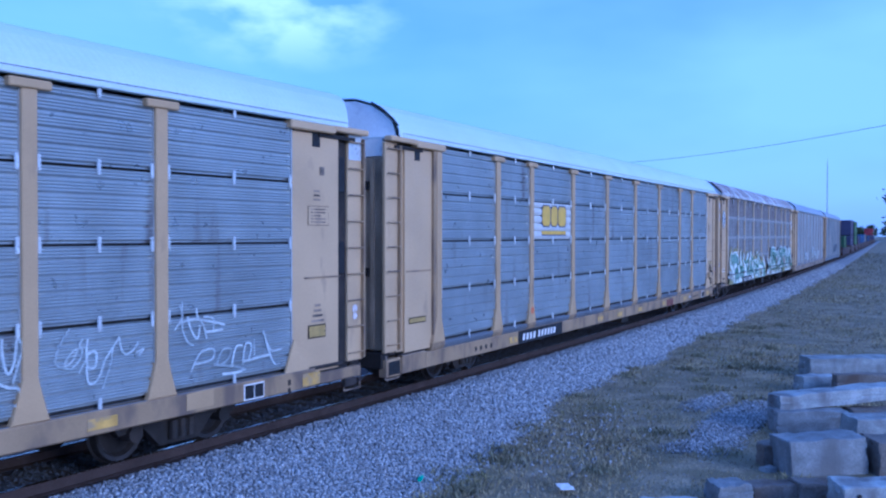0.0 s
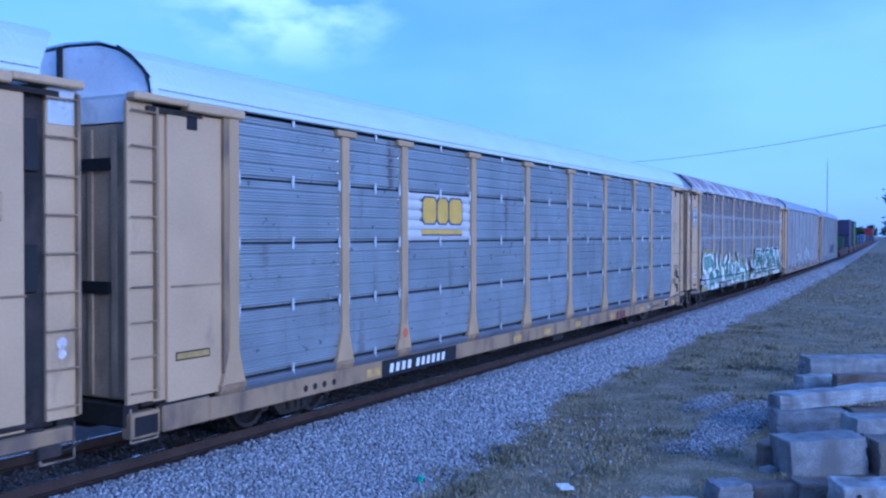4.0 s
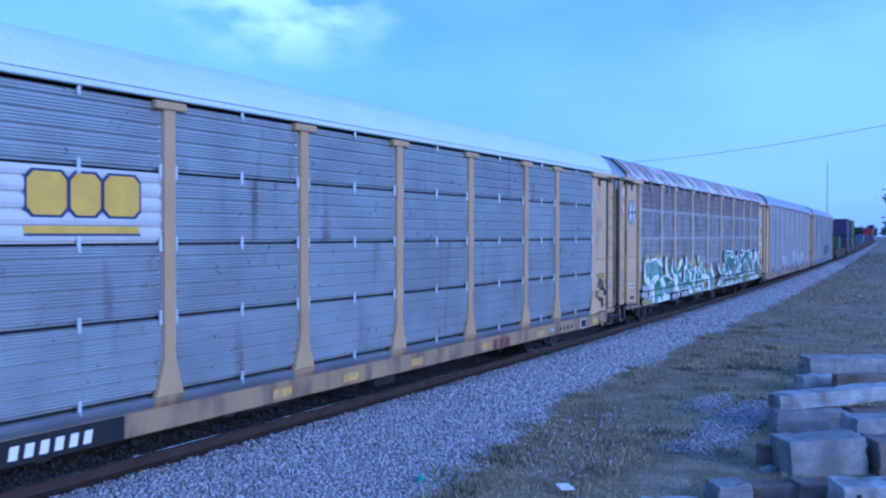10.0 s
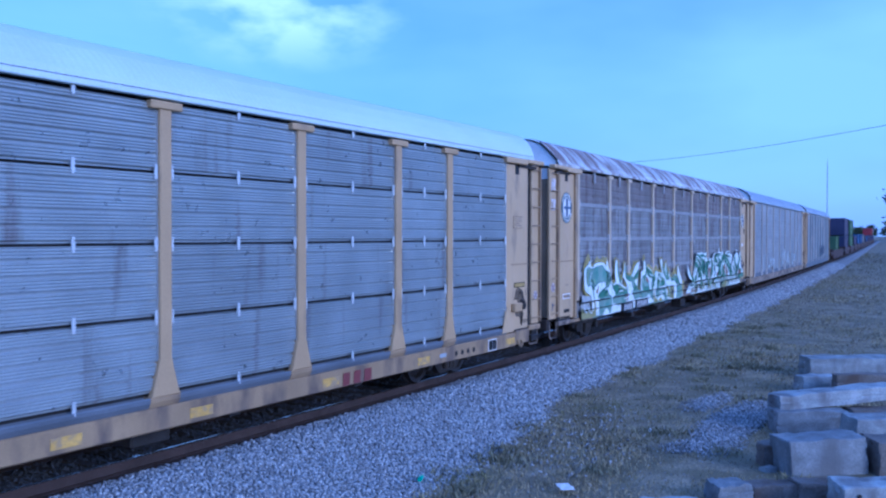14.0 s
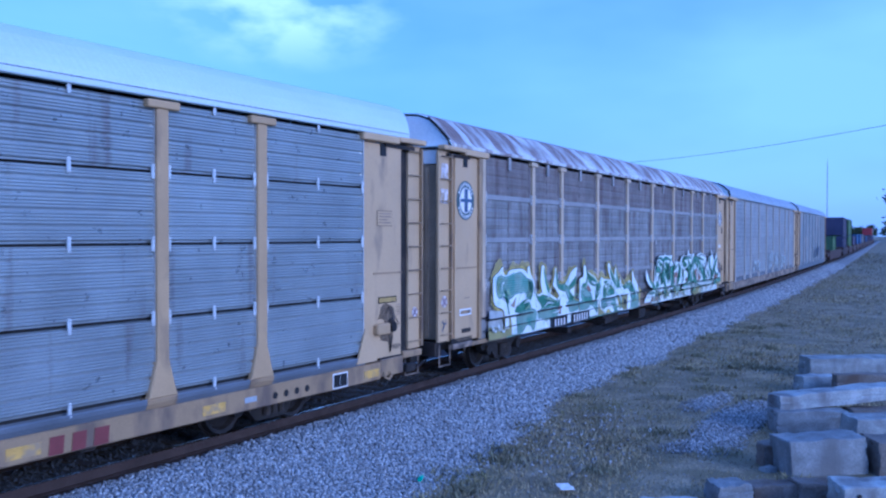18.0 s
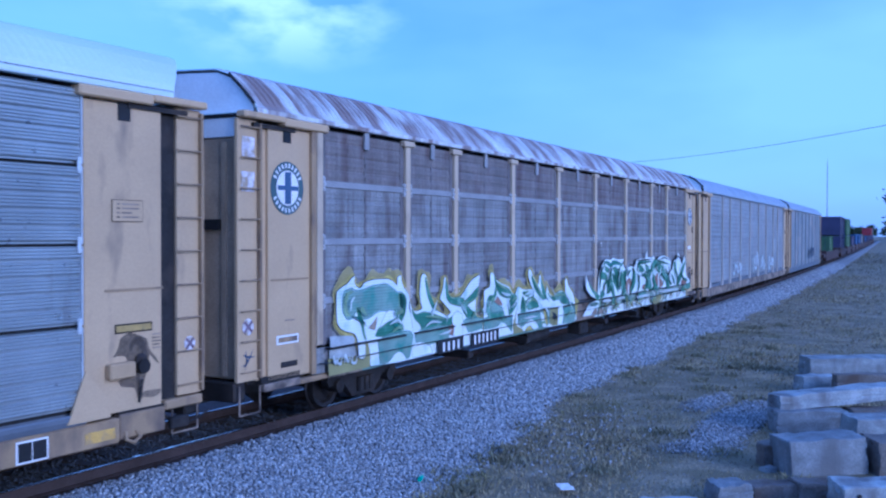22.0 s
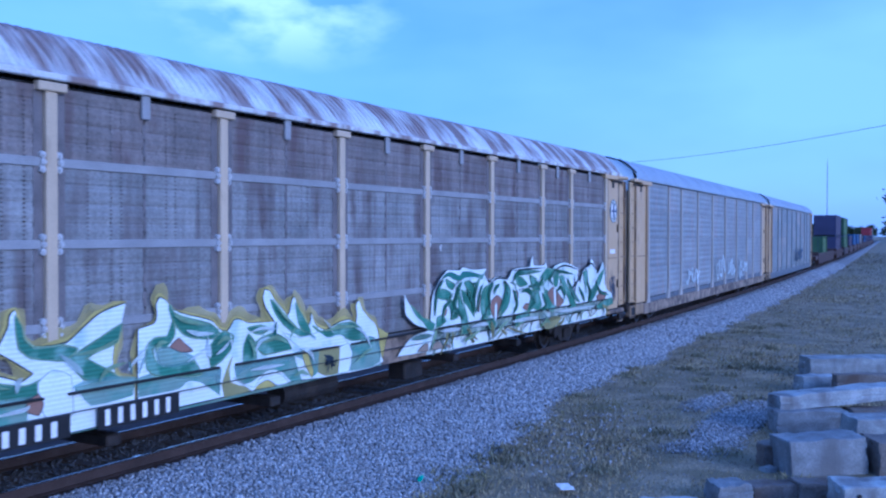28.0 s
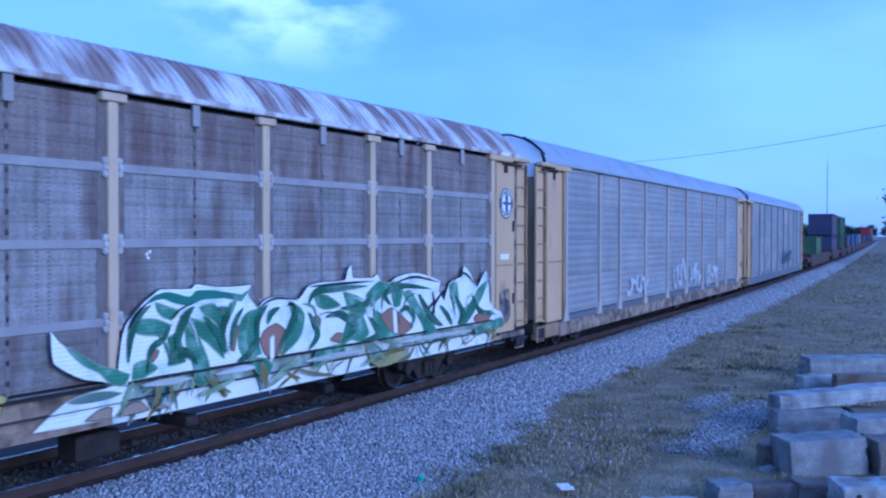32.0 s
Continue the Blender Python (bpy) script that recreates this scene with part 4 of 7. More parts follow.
def char_bars(car, name, u0, z0, z1, widths, material, y, slant=0.0, label=""):
    """Writing kept as plain bars, one for each character."""
    u = u0
    holder = None
    for i, w in enumerate(widths):
        if w > 0:
            bm = plate([(u - HALF, z0), (u + 0.75 * w - HALF, z0), (u + 0.75 * w + slant - HALF, z1), (u + slant - HALF, z1)], y - 0.004, y)
            if holder is None:
                holder = part(name, bm, material, car, label)
            else:
                part("bar", bm, material, holder)
        u += abs(w) + 0.05


FIELD = []


LEDGE = ((-0.03, 0.952), (-0.042, 0.93), (-0.036, 0.88), (0.002, 0.806), (0.10, 0.806), (0.10, 0.952))


def bm_ends(half):
    """The two end faces of a length of ledge."""
    bm = bmesh.new()
    for x in (-half, half):
        bm.faces.new([bm.verts.new((x, y, z)) for y, z in LEDGE])
    return bm


def make_autorack(name, label, st):
    car = thing(name, label, "railway car", "autorack cars of the train")
    car_posts = post_mesh(st["post"], M[st["post_mat"]])
    bracket = shared(("bracket", st["post_mat"], st["cap"]), lambda: mesh_of(box(-st["cap"], st["cap"], -0.09, 0.02, 4.79, 4.90, 0.015), "bracket", M[st["post_mat"]]))
    lower = st.get("lower", SEAMS[0])
    levels = [lower] + list(SEAMS[1:-1]) + [st.get("top", SEAMS[-1])]
    for f in (1, -1):
        m0 = Matrix.Identity(4) if f == 1 else TURNED
        for i, u in enumerate(POSTS):
            u2 = u if f == 1 else 2 * HALF - u
            at = m0 @ Matrix.Translation((f * (u2 - HALF) if f == 1 else HALF - u2, -1.525, 0))
            if i == 9 and st["clips"] == "strap":
                continue
            p = piece("post", car_posts, car, at)
            if st["clips"] == "strap":
                part("gusset_foot", sweep([[(x, yy, z) for yy, z in LEDGE] for x in (-0.262, 0.262)], bm_ends(0.262)), M["tan"], p)
            if 0 < i < 9 and st["clips"] is not None:
                piece("bracket", bracket, p)
        for a, b in zip(POSTS, POSTS[1:]):
            w = b - a - 0.17
            for z0, z1 in zip(levels, levels[1:]):
                white = a == 6.68 and z0 == 2.99 and st.get("emblem")
                me = panel_mesh(w, z1 - z0 - st["gap"], "bold" if white else st["panel"], M["white_panel"] if white else M[st["panel_mat"] if z0 < 3.5 or st["clips"] != "bolt" else "brown_top"])
                pn = piece("side_panel", me, car, m0 @ Matrix.Translation((a + 0.085 - HALF, -1.51, z0 + st["gap"] / 2)))
                if f == -1:
                    continue
                if white:
                    pn["label"] = "white panel behind the emblem"
                    FIELD.append((pn, a + 0.085, z0 + st["gap"] / 2))
                if st["clips"] == "strap":
                    for du in (0.0, w - 0.028):
                        part("edge_trim", box(du, du + 0.028, -0.024, -0.002, 0.0, z1 - z0 - st["gap"]), M["zinc_dull"], pn)
                    if z0 != levels[0]:
                        for du in (0.055, w - 0.055):
                            piece("clip", clip_mesh("strap"), pn, Matrix.Translation((du, -0.02, -st["gap"] / 2)))
                    piece("clip", clip_mesh("strap"), pn, Matrix.Translation((w * 0.5, -0.02, -st["gap"] / 2)))
                    if z1 == levels[-1]:
                        piece("clip", clip_mesh("strap"), pn, Matrix.Translation((w * 0.5, -0.03, z1 - z0)))
                if st["clips"] == "bolt":
                    tagged(piece("perforation", slot_rows(w, z1 - z0 - st["gap"]), pn), kind="stuff")
                    part("centre_seam", box(w / 2 - 0.025, w / 2 + 0.025, -0.008, 0.0, 0.0, z1 - z0 - st["gap"]), M["seam"], pn)
                    for du in (0.0, w - 0.13):
                        part("edge_strip", box(du, du + 0.13, -0.012, 0.0, 0.0, z1 - z0 - st["gap"]), M["seam"], pn)
                if st["clips"] == "bolt" and z0 != levels[0]:
                    part("strap", box(0, w, -0.03, 0.0, -0.055, 0.055, 0.006), M["strap"], pn, "pale horizontal strap")
                    for du in (0.03, w - 0.03):
                        piece("bolt_cap", clip_mesh("bolt"), pn, Matrix.Translation((du, -0.045, 0)))
    if st["clips"] == "bolt":
        for a, b in zip(POSTS, POSTS[1:]):
            part("roof_tab", box((a + b) / 2 - 0.07 - HALF, (a + b) / 2 + 0.07 - HALF, -1.57, -1.52, 4.62, 4.93, 0.01), M["strap"], car)
    # side sills, ledge and deck
    for f in (1, -1):
        y = sorted((st.get("sill_y", -1.53) * f, -1.40 * f))
        part("side_sill", box(-HALF + 1.45, HALF - 1.45, y[0], y[1], st.get("sill_low", 0.43), st.get("sill_top", 0.80), 0.02), M[st["sill_mat"]], car, "long side sill beam")
        y = sorted((-1.50 * f, -1.42 * f))
        if st["clips"] == "strap":
            half = HALF - 1.95
            bm = sweep([[(x, f * (yy - 1.518), z - 0.002) for yy, z in LEDGE] for x in (-half, half)])
            bmesh.ops.recalc_face_normals(bm, faces=bm.faces)
            part("ledge", bm, M["sill_grey"], car, "rolled grey-blue ledge under the sheets")
        else:
            part("ledge", box(-HALF + 1.8, HALF - 1.8, y[0], y[1], 0.805, lower - st["gap"] / 2 - 0.025, 0.01), M[st["ledge_mat"]], car)
        y = sorted((-1.61 * f, -1.50 * f))
        part("eave_rail", box(-HALF + 0.42, HALF - 0.62, y[0], y[1], 4.93, 5.015, 0.015), M[st["roof_mat"]], car)
    for z in (0.9, 2.0, 2.98):
        part("deck", box(-HALF + 0.3, HALF - 0.3, -1.38, 1.38, z - 0.05, z, 0), M["dark"], car)
    part("centre_sill", box(-HALF + 0.4, HALF - 0.4, -0.3, 0.3, 0.45, 0.84, 0), M["dark"], car)
    # added black sheets make the gaps between the panels read as shaded
    part("inner_lining", box(-HALF + 1.8, HALF - 1.8, -1.42, -1.40, 0.95, 4.9, 0), M["black"], car, "black sheet standing for the unlit inside of the car")
    part("inner_lining", box(-HALF + 1.8, HALF - 1.8, 1.40, 1.42, 0.95, 4.9, 0), M["black"], car, "black sheet standing for the unlit inside of the car")
    piece("roof", roof_mesh(M[st["roof_mat"]], st["wave"]), car)
    bm = bmesh.new()
    for i in range(190):
        x = -HALF + 0.42 + i * 0.1410
        box(x - 0.007, x + 0.007, -1.612, -1.600, 5.014, 5.028, 0, bm)
    if st["clips"] == "strap":
        tagged(part("roof_bolts", bm, M["sill_grey"], car, "row of small dark roof bolts"), kind="stuff")
        part("roof_seam", box(-HALF + 0.42, HALF - 0.62, -1.606, -1.598, 5.016, 5.024), M["sill_grey"], car, "thin dark seam along the eave")
    for s in (-1, 1):
        car_end(car, s, st, M[st["door_mat"]])
        make_bogie(car, s * 10.0)
    # underframe boxes
    part("brake_reservoir", rod((-2.4, -0.9, 0.45), (-0.9, -0.9, 0.45), 0.2, 14), M["dark"], car)
    part("valve_box", box(1.2, 1.9, -1.2, -0.8, 0.22, 0.55, 0.03), M["dark"], car)
    for x in (-6.2, -3.0, 3.0, 6.2):
        part("cross_bearer", box(x - 0.12, x + 0.12, -1.4, 1.4, 0.40, 0.55, 0.02), M["dark"], car)
    for k, u in enumerate((5.42, 11.76, 13.62, 15.87, 18.9, 21.95, 25.88)):
        if st["clips"] == "strap" and (st.get("emblem") or u < 25):
            part("hazard_stripe", box(u - HALF, u + 0.45 - HALF, st.get("sill_y", -1.53) - 0.006, st.get("sill_y", -1.53), st.get("sill_low", 0.43) + 0.07, st.get("sill_low", 0.43) + 0.21), M["faded_yellow"], car, "worn yellow stripe")
    return car


def ribbon(points, width, taper=True):
    """A flat brush stroke along a smoothed line in (x, z), as an outline."""
    P = [Vector(p) for p in points]
    fine = []
    for i in range(len(P) - 1):
        p0, p1, p2, p3 = P[max(i - 1, 0)], P[i], P[i + 1], P[min(i + 2, len(P) - 1)]
        for k in range(7):
            t = k / 7
            fine.append(0.5 * ((2 * p1) + (p2 - p0) * t + (2 * p0 - 5 * p1 + 4 * p2 - p3) * t * t + (3 * p1 - p0 - 3 * p2 + p3) * t ** 3))
    fine.append(P[-1])
    L, Rr = [], []
    n = len(fine) - 1
    for i, p in enumerate(fine):
        d = (fine[min(i + 1, n)] - fine[max(i - 1, 0)]).normalized()
        w = width * (0.04 + 0.96 * math.sin(math.pi * min(0.99, 0.01 + i / n)) ** 0.95) / 2 if taper else width / 2
        L.append(p + Vector((-d.y, d.x)) * w)
        Rr.append(p - Vector((-d.y, d.x)) * w)
    return L, Rr


def stroke(car, holder, points, width, material, y, taper=True, name="paint_stroke"):
    L, Rr = ribbon(points, width, taper)
    low = 0.712 if y < -1.57 else 0.0
    bm = sweep([[(p.x - HALF, y, max(p.y, low)) for p in (a, b)] for a, b in zip(L, Rr)])
    bmesh.ops.solidify(bm, geom=bm.faces[:], thickness=0.002)
    return part(name, bm, material, holder or car)


def rounded(points):
    """A closed outline drawn smoothly through points, left sharp at its tips."""
    P = [Vector(p) for p in points]
    n, out = len(P), []

    def lead(i):
        a, b = P[i] - P[i - 1], P[(i + 1) % n] - P[i]
        k = max(0.0, a.normalized().dot(b.normalized())) if a.length > 1e-6 and b.length > 1e-6 else 0.0
        return (a.normalized() + b.normalized()) * 0.5 * k * min(a.length, b.length)
    for i in range(n):
        p, q = P[i], P[(i + 1) % n]
        m0, m1 = lead(i), lead((i + 1) % n)
        for t in (0.0, 0.34, 0.67):
            out.append((2 * t ** 3 - 3 * t * t + 1) * p + (t ** 3 - 2 * t * t + t) * m0 + (3 * t * t - 2 * t ** 3) * q + (t ** 3 - t * t) * m1)
    return out


def swollen(outline, d):
    """The outline moved outwards by d; it may run either way round."""
    n = len(outline)
    turn = sum(outline[i - 1].x * outline[i].y - outline[i].x * outline[i - 1].y for i in range(n))
    out = []
    for i in range(n):
        a, b = (outline[i] - outline[i - 1]).normalized(), (outline[(i + 1) % n] - outline[i]).normalized()
        t = (a + b)
        t = t.normalized() if t.length > 0.2 else a
        s = 1 if turn > 0 else -1
        out.append(outline[i] + Vector((t.y, -t.x)) * s * d)
    return out


PAINT = [0]


def flat_paint(outline, y, name, material, parent, label=""):
    outline = [Vector((p.x, max(p.y, 0.712))) for p in outline]
    tris = tessellate_polygon([[Vector((p.x, p.y, 0)) for p in outline]])
    bm = bmesh.new()
    v = [bm.verts.new((p.x - HALF, y, p.y)) for p in outline]
    for t in tris:
        if len(set(t)) == 3:
            bm.faces.new([v[i] for i in t])
    bmesh.ops.recalc_face_normals(bm, faces=bm.faces)
    bmesh.ops.solidify(bm, geom=bm.faces[:], thickness=0.001)
    return part(name, bm, M[material], parent, label)


def edge_paint(outline, d, y, name, material, parent, label=""):
    """A sprayed edge that follows an outline, d metres wide and uneven."""
    n = len(outline)
    outer, inner = [], swollen(outline, -0.012)
    for i, p in enumerate(swollen(outline, d)):
        k = 0.75 + 0.5 * noise.noise((p.x * 4, p.y * 4, 2.0)) if d < 0.06 else min(1.3, max(0.12, 0.6 + 1.1 * noise.noise((p.x * 2.6, p.y * 2.6, 5.0))))
        q = outline[i].lerp(p, k)
        outer.append(Vector((q.x, max(q.y, 1.2))) if d > 0.04 else q)
    bm = sweep([[(q[i % n].x - HALF, y, max(q[i % n].y, 0.712)) for q in (inner, outer)] for i in range(n + 1)])
    bmesh.ops.recalc_face_normals(bm, faces=bm.faces)
    return part(name, bm, M[material], parent, label)


def sprayed(car, g, colour, label, *points):
    """One area of spray paint; silhouettes get their dark edge and their yellow or dark glow."""
    PAINT[0] += 1
    y = GRAFF_Y - 0.0006 * PAINT[0]
    o = rounded(points)
    edges = {"sil": (("g_mist", 0.19), ("g_halo2", 0.07), ("g_dark", 0.022)), "wsil": (("g_dark", 0.018),), "blade": (("g_dark", 0.016),), "g_rust": (("g_dark", 0.016),),
             "g_green": (("g_lime", 0.035), ("g_green_mist", 0.022)), "g_teal": (("g_teal_mist", 0.05),), "g_white": (("g_white_mist", 0.022),), "g_halo2": (("g_dark", 0.012),), "g_tan": (("g_dark", 0.014),)}.get(colour, ())
    fill = {"sil": "g_white", "wsil": "g_white", "blade": "g_white"}.get(colour, colour)
    s = flat_paint(o, y, "graffiti" if g is None else "paint_area", fill, g or car, label if g is None else "")
    g = g or s
    for k, (m, d) in enumerate(edges):
        edge_paint(o, d, y + (0.02 - 0.004 * k if d > 0.06 or colour in ("sil", "wsil") else 0.0003), "paint_edge", m, g)
    return g


GRAFF_Y = -1.592


def tag_scrawl(car, u0, z0, u1, z1, loops, seed, width=0.035, name="graffiti_tag", label="pale sprayed tag", paint="g_chalk", y0=None):
    """A quick looping tag."""
    rng = random.Random(seed)
    holder = None
    for i in range(loops):
        k = (u1 - u0) / loops
        a = u0 + i * k
        zm, rz, ph = z0 + (z1 - z0) * rng.uniform(0.4, 0.6), (z1 - z0) * rng.uniform(0.28, 0.5), rng.uniform(0, 6.28)
        n, way = rng.randint(6, 9), rng.choice((-1, 1))
        pts = []
        for j in range(n):
            q = ph + way * j * rng.uniform(0.9, 1.5)
            pts.append((a + k * (0.15 + 0.9 * j / n) + 0.28 * k * math.cos(q), zm + rz * math.sin(q) * rng.uniform(0.6, 1.0)))
        s = stroke(car, holder, pts, width, M[paint], (y0 if y0 else GRAFF_Y + 0.012) - 0.001 * i, False, name if holder is None else "paint_stroke")
        if holder is None:
            holder = s
            s["label"] = label
    return holder


def disc(car, u, z, r, y, material, name, label="", squash=1.0, n=28):
    out = [(u - HALF + r * squash * math.cos(6.28319 * k / n), z + r * math.sin(6.28319 * k / n)) for k in range(n)]
    return part(name, plate(out, y - 0.004, y), material, car, label)


def rect(car, u0, u1, z0, z1, y, material, name, label=""):
    return part(name, plate([(u0 - HALF, z0), (u1 - HALF, z0), (u1 - HALF, z1), (u0 - HALF, z1)], y - 0.004, y), material, car, label)


M["strap_cap"] = mat("pale_bolt_caps", (0.50, 0.50, 0.51), 0.5, 0.2, 0.2, 6.0, 0.1)
M["tan_grime"] = mat("grimy_tan_paint", (0.30, 0.24, 0.18), 0.65, 0, 0.3, 1.5, 0.1, 30, 0.15, (0.08, 0.065, 0.055), 0.50, (1, 1, 1), 2.5)
M["grease"] = mat("brown_grease", (0.11, 0.09, 0.075), 0.6, 0, 0.4, 3.0, 0.2, 30, 0.1, clear=0.82)
M["post_cream"] = mat("faded_cream_post", (0.51, 0.42, 0.29), 0.55, 0, 0.14, 1.0, 0.06, 40, 0.1, (0.28, 0.22, 0.15), 0.68, (1, 1, 0.4), 2.5)
M["post_pale"] = mat("pale_grey_tan_post", (0.43, 0.40, 0.36), 0.55, 0, 0.15, 1.0, 0.06)
M["g_lime"] = mat("pale_lime_spray", (0.36, 0.50, 0.30), 0.6, 0, 0.3, 3.0, 0.1, clear=0.35)
M["g_mist"] = mat("thin_yellow_overspray", (0.50, 0.44, 0.15), 0.6, 0, 0.2, 3.0, 0.1, clear=0.6)
M["g_halo2"] = mat("yellow_spray_glow", (0.52, 0.46, 0.13), 0.6, 0, 0.3, 2.0, 0.1, clear=0.25)
M["g_green_mist"] = mat("thin_green_overspray", (0.07, 0.24, 0.18), 0.6, 0, 0.2, 3.0, 0.1, clear=0.6)
M["g_teal_mist"] = mat("thin_teal_overspray", (0.22, 0.38, 0.36), 0.6, 0, 0.2, 3.0, 0.1, clear=0.6)
M["g_white_mist"] = mat("thin_white_overspray", (0.62, 0.70, 0.72), 0.6, 0, 0.2, 3.0, 0.1, clear=0.6)
M["label_yellow"] = mat("worn_yellow_label", (0.40, 0.29, 0.085), 0.55, 0, 0.25, 6.0, 0.1, 40, 0.1, (0.25, 0.2, 0.08), 0.62, (1, 1, 1), 14.0)
M["silver_blue"] = mat("plain_blue_grey_panel", (0.23, 0.25, 0.265), 0.5, 0.0, 0.16, 1.0, 0.1, 40, 0.15, (0.36, 0.32, 0.30), 0.60, (0.5, 1, 0.2), 1.2, ribs=0.2)
M["white_panel"] = mat("white_painted_panel", (0.58, 0.59, 0.60), 0.45, 0, 0.12, 1.5, 0.06, 50, 0.1)
M["g_wash"] = mat("washed_green_paint", (0.24, 0.32, 0.28), 0.55, 0, 0.4, 2.5, 0.15, 40, 0.1, (0.52, 0.58, 0.56), 0.55, (1.5, 1, 1), 2.2)
M["zinc_dull"] = mat("dull_zinc_trim", (0.40, 0.43, 0.47), 0.4, 0.1, 0.25, 3.0, 0.1)
M["torn"] = mat("torn_white_paper", (0.66, 0.62, 0.66), 0.7, 0, 0.3, 6.0, 0.2, 40, 0.2, (0.36, 0.29, 0.20), 0.55, (1, 1, 1), 9.0)
M["maroon_faded"] = mat("faded_violet_print", (0.30, 0.22, 0.28), 0.6, 0, 0.2, 5.0, 0.1)
M["faded_yellow"] = mat("faded_orange_yellow_paint", (0.56, 0.36, 0.07), 0.6, 0, 0.3, 4.0, 0.1, 40, 0.1, (0.33, 0.25, 0.14), 0.55, (1, 1, 1), 7.0)
M["ring_slate"] = mat("slate_green_decal", (0.075, 0.115, 0.13), 0.5, 0, 0.15, 3.0, 0.05)
M["g_mistwhite"] = mat("smeared_white_overspray", (0.42, 0.45, 0.47), 0.6, 0, 0.3, 3.0, 0.2)
M["g_deep"] = mat("graffiti_deep_green", (0.055, 0.17, 0.13), 0.5, 0, 0.3, 1.5, 0.08, 40, 0.1, (0.28, 0.40, 0.36), 0.66, (1, 1, 1), 2.6)
M["g_olive"] = mat("graffiti_olive", (0.30, 0.29, 0.12), 0.55, 0, 0.3, 1.2, 0.1)
M["g_tan"] = mat("bare_tan_between_paint", (0.30, 0.24, 0.18), 0.6, 0, 0.25, 1.5, 0.1)
M["seam"] = mat("dark_brown_seam", (0.165, 0.15, 0.152), 0.7, 0, 0.3, 3.0, 0.2)
M["door_tan"] = mat("sun_faded_tan_paint", (0.50, 0.37, 0.205), 0.5, 0, 0.10, 1.0, 0.05, 40, 0.1, (0.26, 0.20, 0.13), 0.70, (1, 1, 0.4), 2.5)
M["polished"] = mat("polished_rail_glint_steel", (0.95, 0.89, 0.78), 0.14, 1.0, 0.1, 6.0, 0.05, 60, 0.02)
M["end_grey"] = mat("grimy_end_door_paint", (0.42, 0.33, 0.215), 0.65, 0, 0.3, 1.0, 0.1, 30, 0.15, (0.12, 0.10, 0.085), 0.70, (1, 1, 0.4), 2.0)

SILVER = dict(top=4.895, sill_low=0.48, cap=0.28, wave=0.004, post="gusset", post_mat="tan_clean", panel="fine", panel_mat="silver", gap=0.034, clips="strap", sill_mat="tan", ledge_mat="sill_grey", door_mat="door_tan", roof_mat="roof_white")
BROWN = dict(cap=0.20, wave=0.034, post="short", post_mat="post_cream", panel="plank", panel_mat="brown", gap=0.02, clips="bolt", sill_mat="tan", ledge_mat="brown", door_mat="door_tan", roof_mat="roof_rust", lower=1.27, sill_low=0.71)
DULL = dict(cap=0.2, wave=0.005, top=4.925, post="slim", post_mat="post_pale", panel="coarse", panel_mat="silver_old", gap=0.006, clips=None, sill_mat="tan_grime", ledge_mat="sill_grey", door_mat="door_tan", roof_mat="roof_grey")
PALE = dict(cap=0.2, wave=0.005, top=4.925, post="slim", post_mat="silver_blue", panel="flat", panel_mat="silver_blue", gap=0.006, clips=None, sill_mat="sill_grey", ledge_mat="silver_blue", door_mat="tan_clean", roof_mat="roof_grey")


def notice(car, u0, u1, z0, z1, lines, y=-1.506):
    """A thinly framed notice whose small print is kept as bars."""
    b = rect(car, u0, u1, z0, z1, y, M["dark"], "notice", "thin-framed stencilled notice")
    rect(b, u0 + 0.008, u1 - 0.008, z0 + 0.008, z1 - 0.008, y - 0.004, M["door_tan"], "notice_field")
    for i in range(lines):
        z = z1 - 0.045 - (z1 - z0 - 0.06) * i / lines
        w = (u1 - u0) * (0.55 - 0.22 * (i % 3 == 2))
        rect(b, u0 + 0.07, u0 + 0.12, z - 0.02, z, y - 0.008, M["tan_grime"], "print_bar")
        rect(b, u0 + 0.15, u0 + 0.15 + w, z - 0.02, z, y - 0.008, M["tan_grime"], "print_bar")


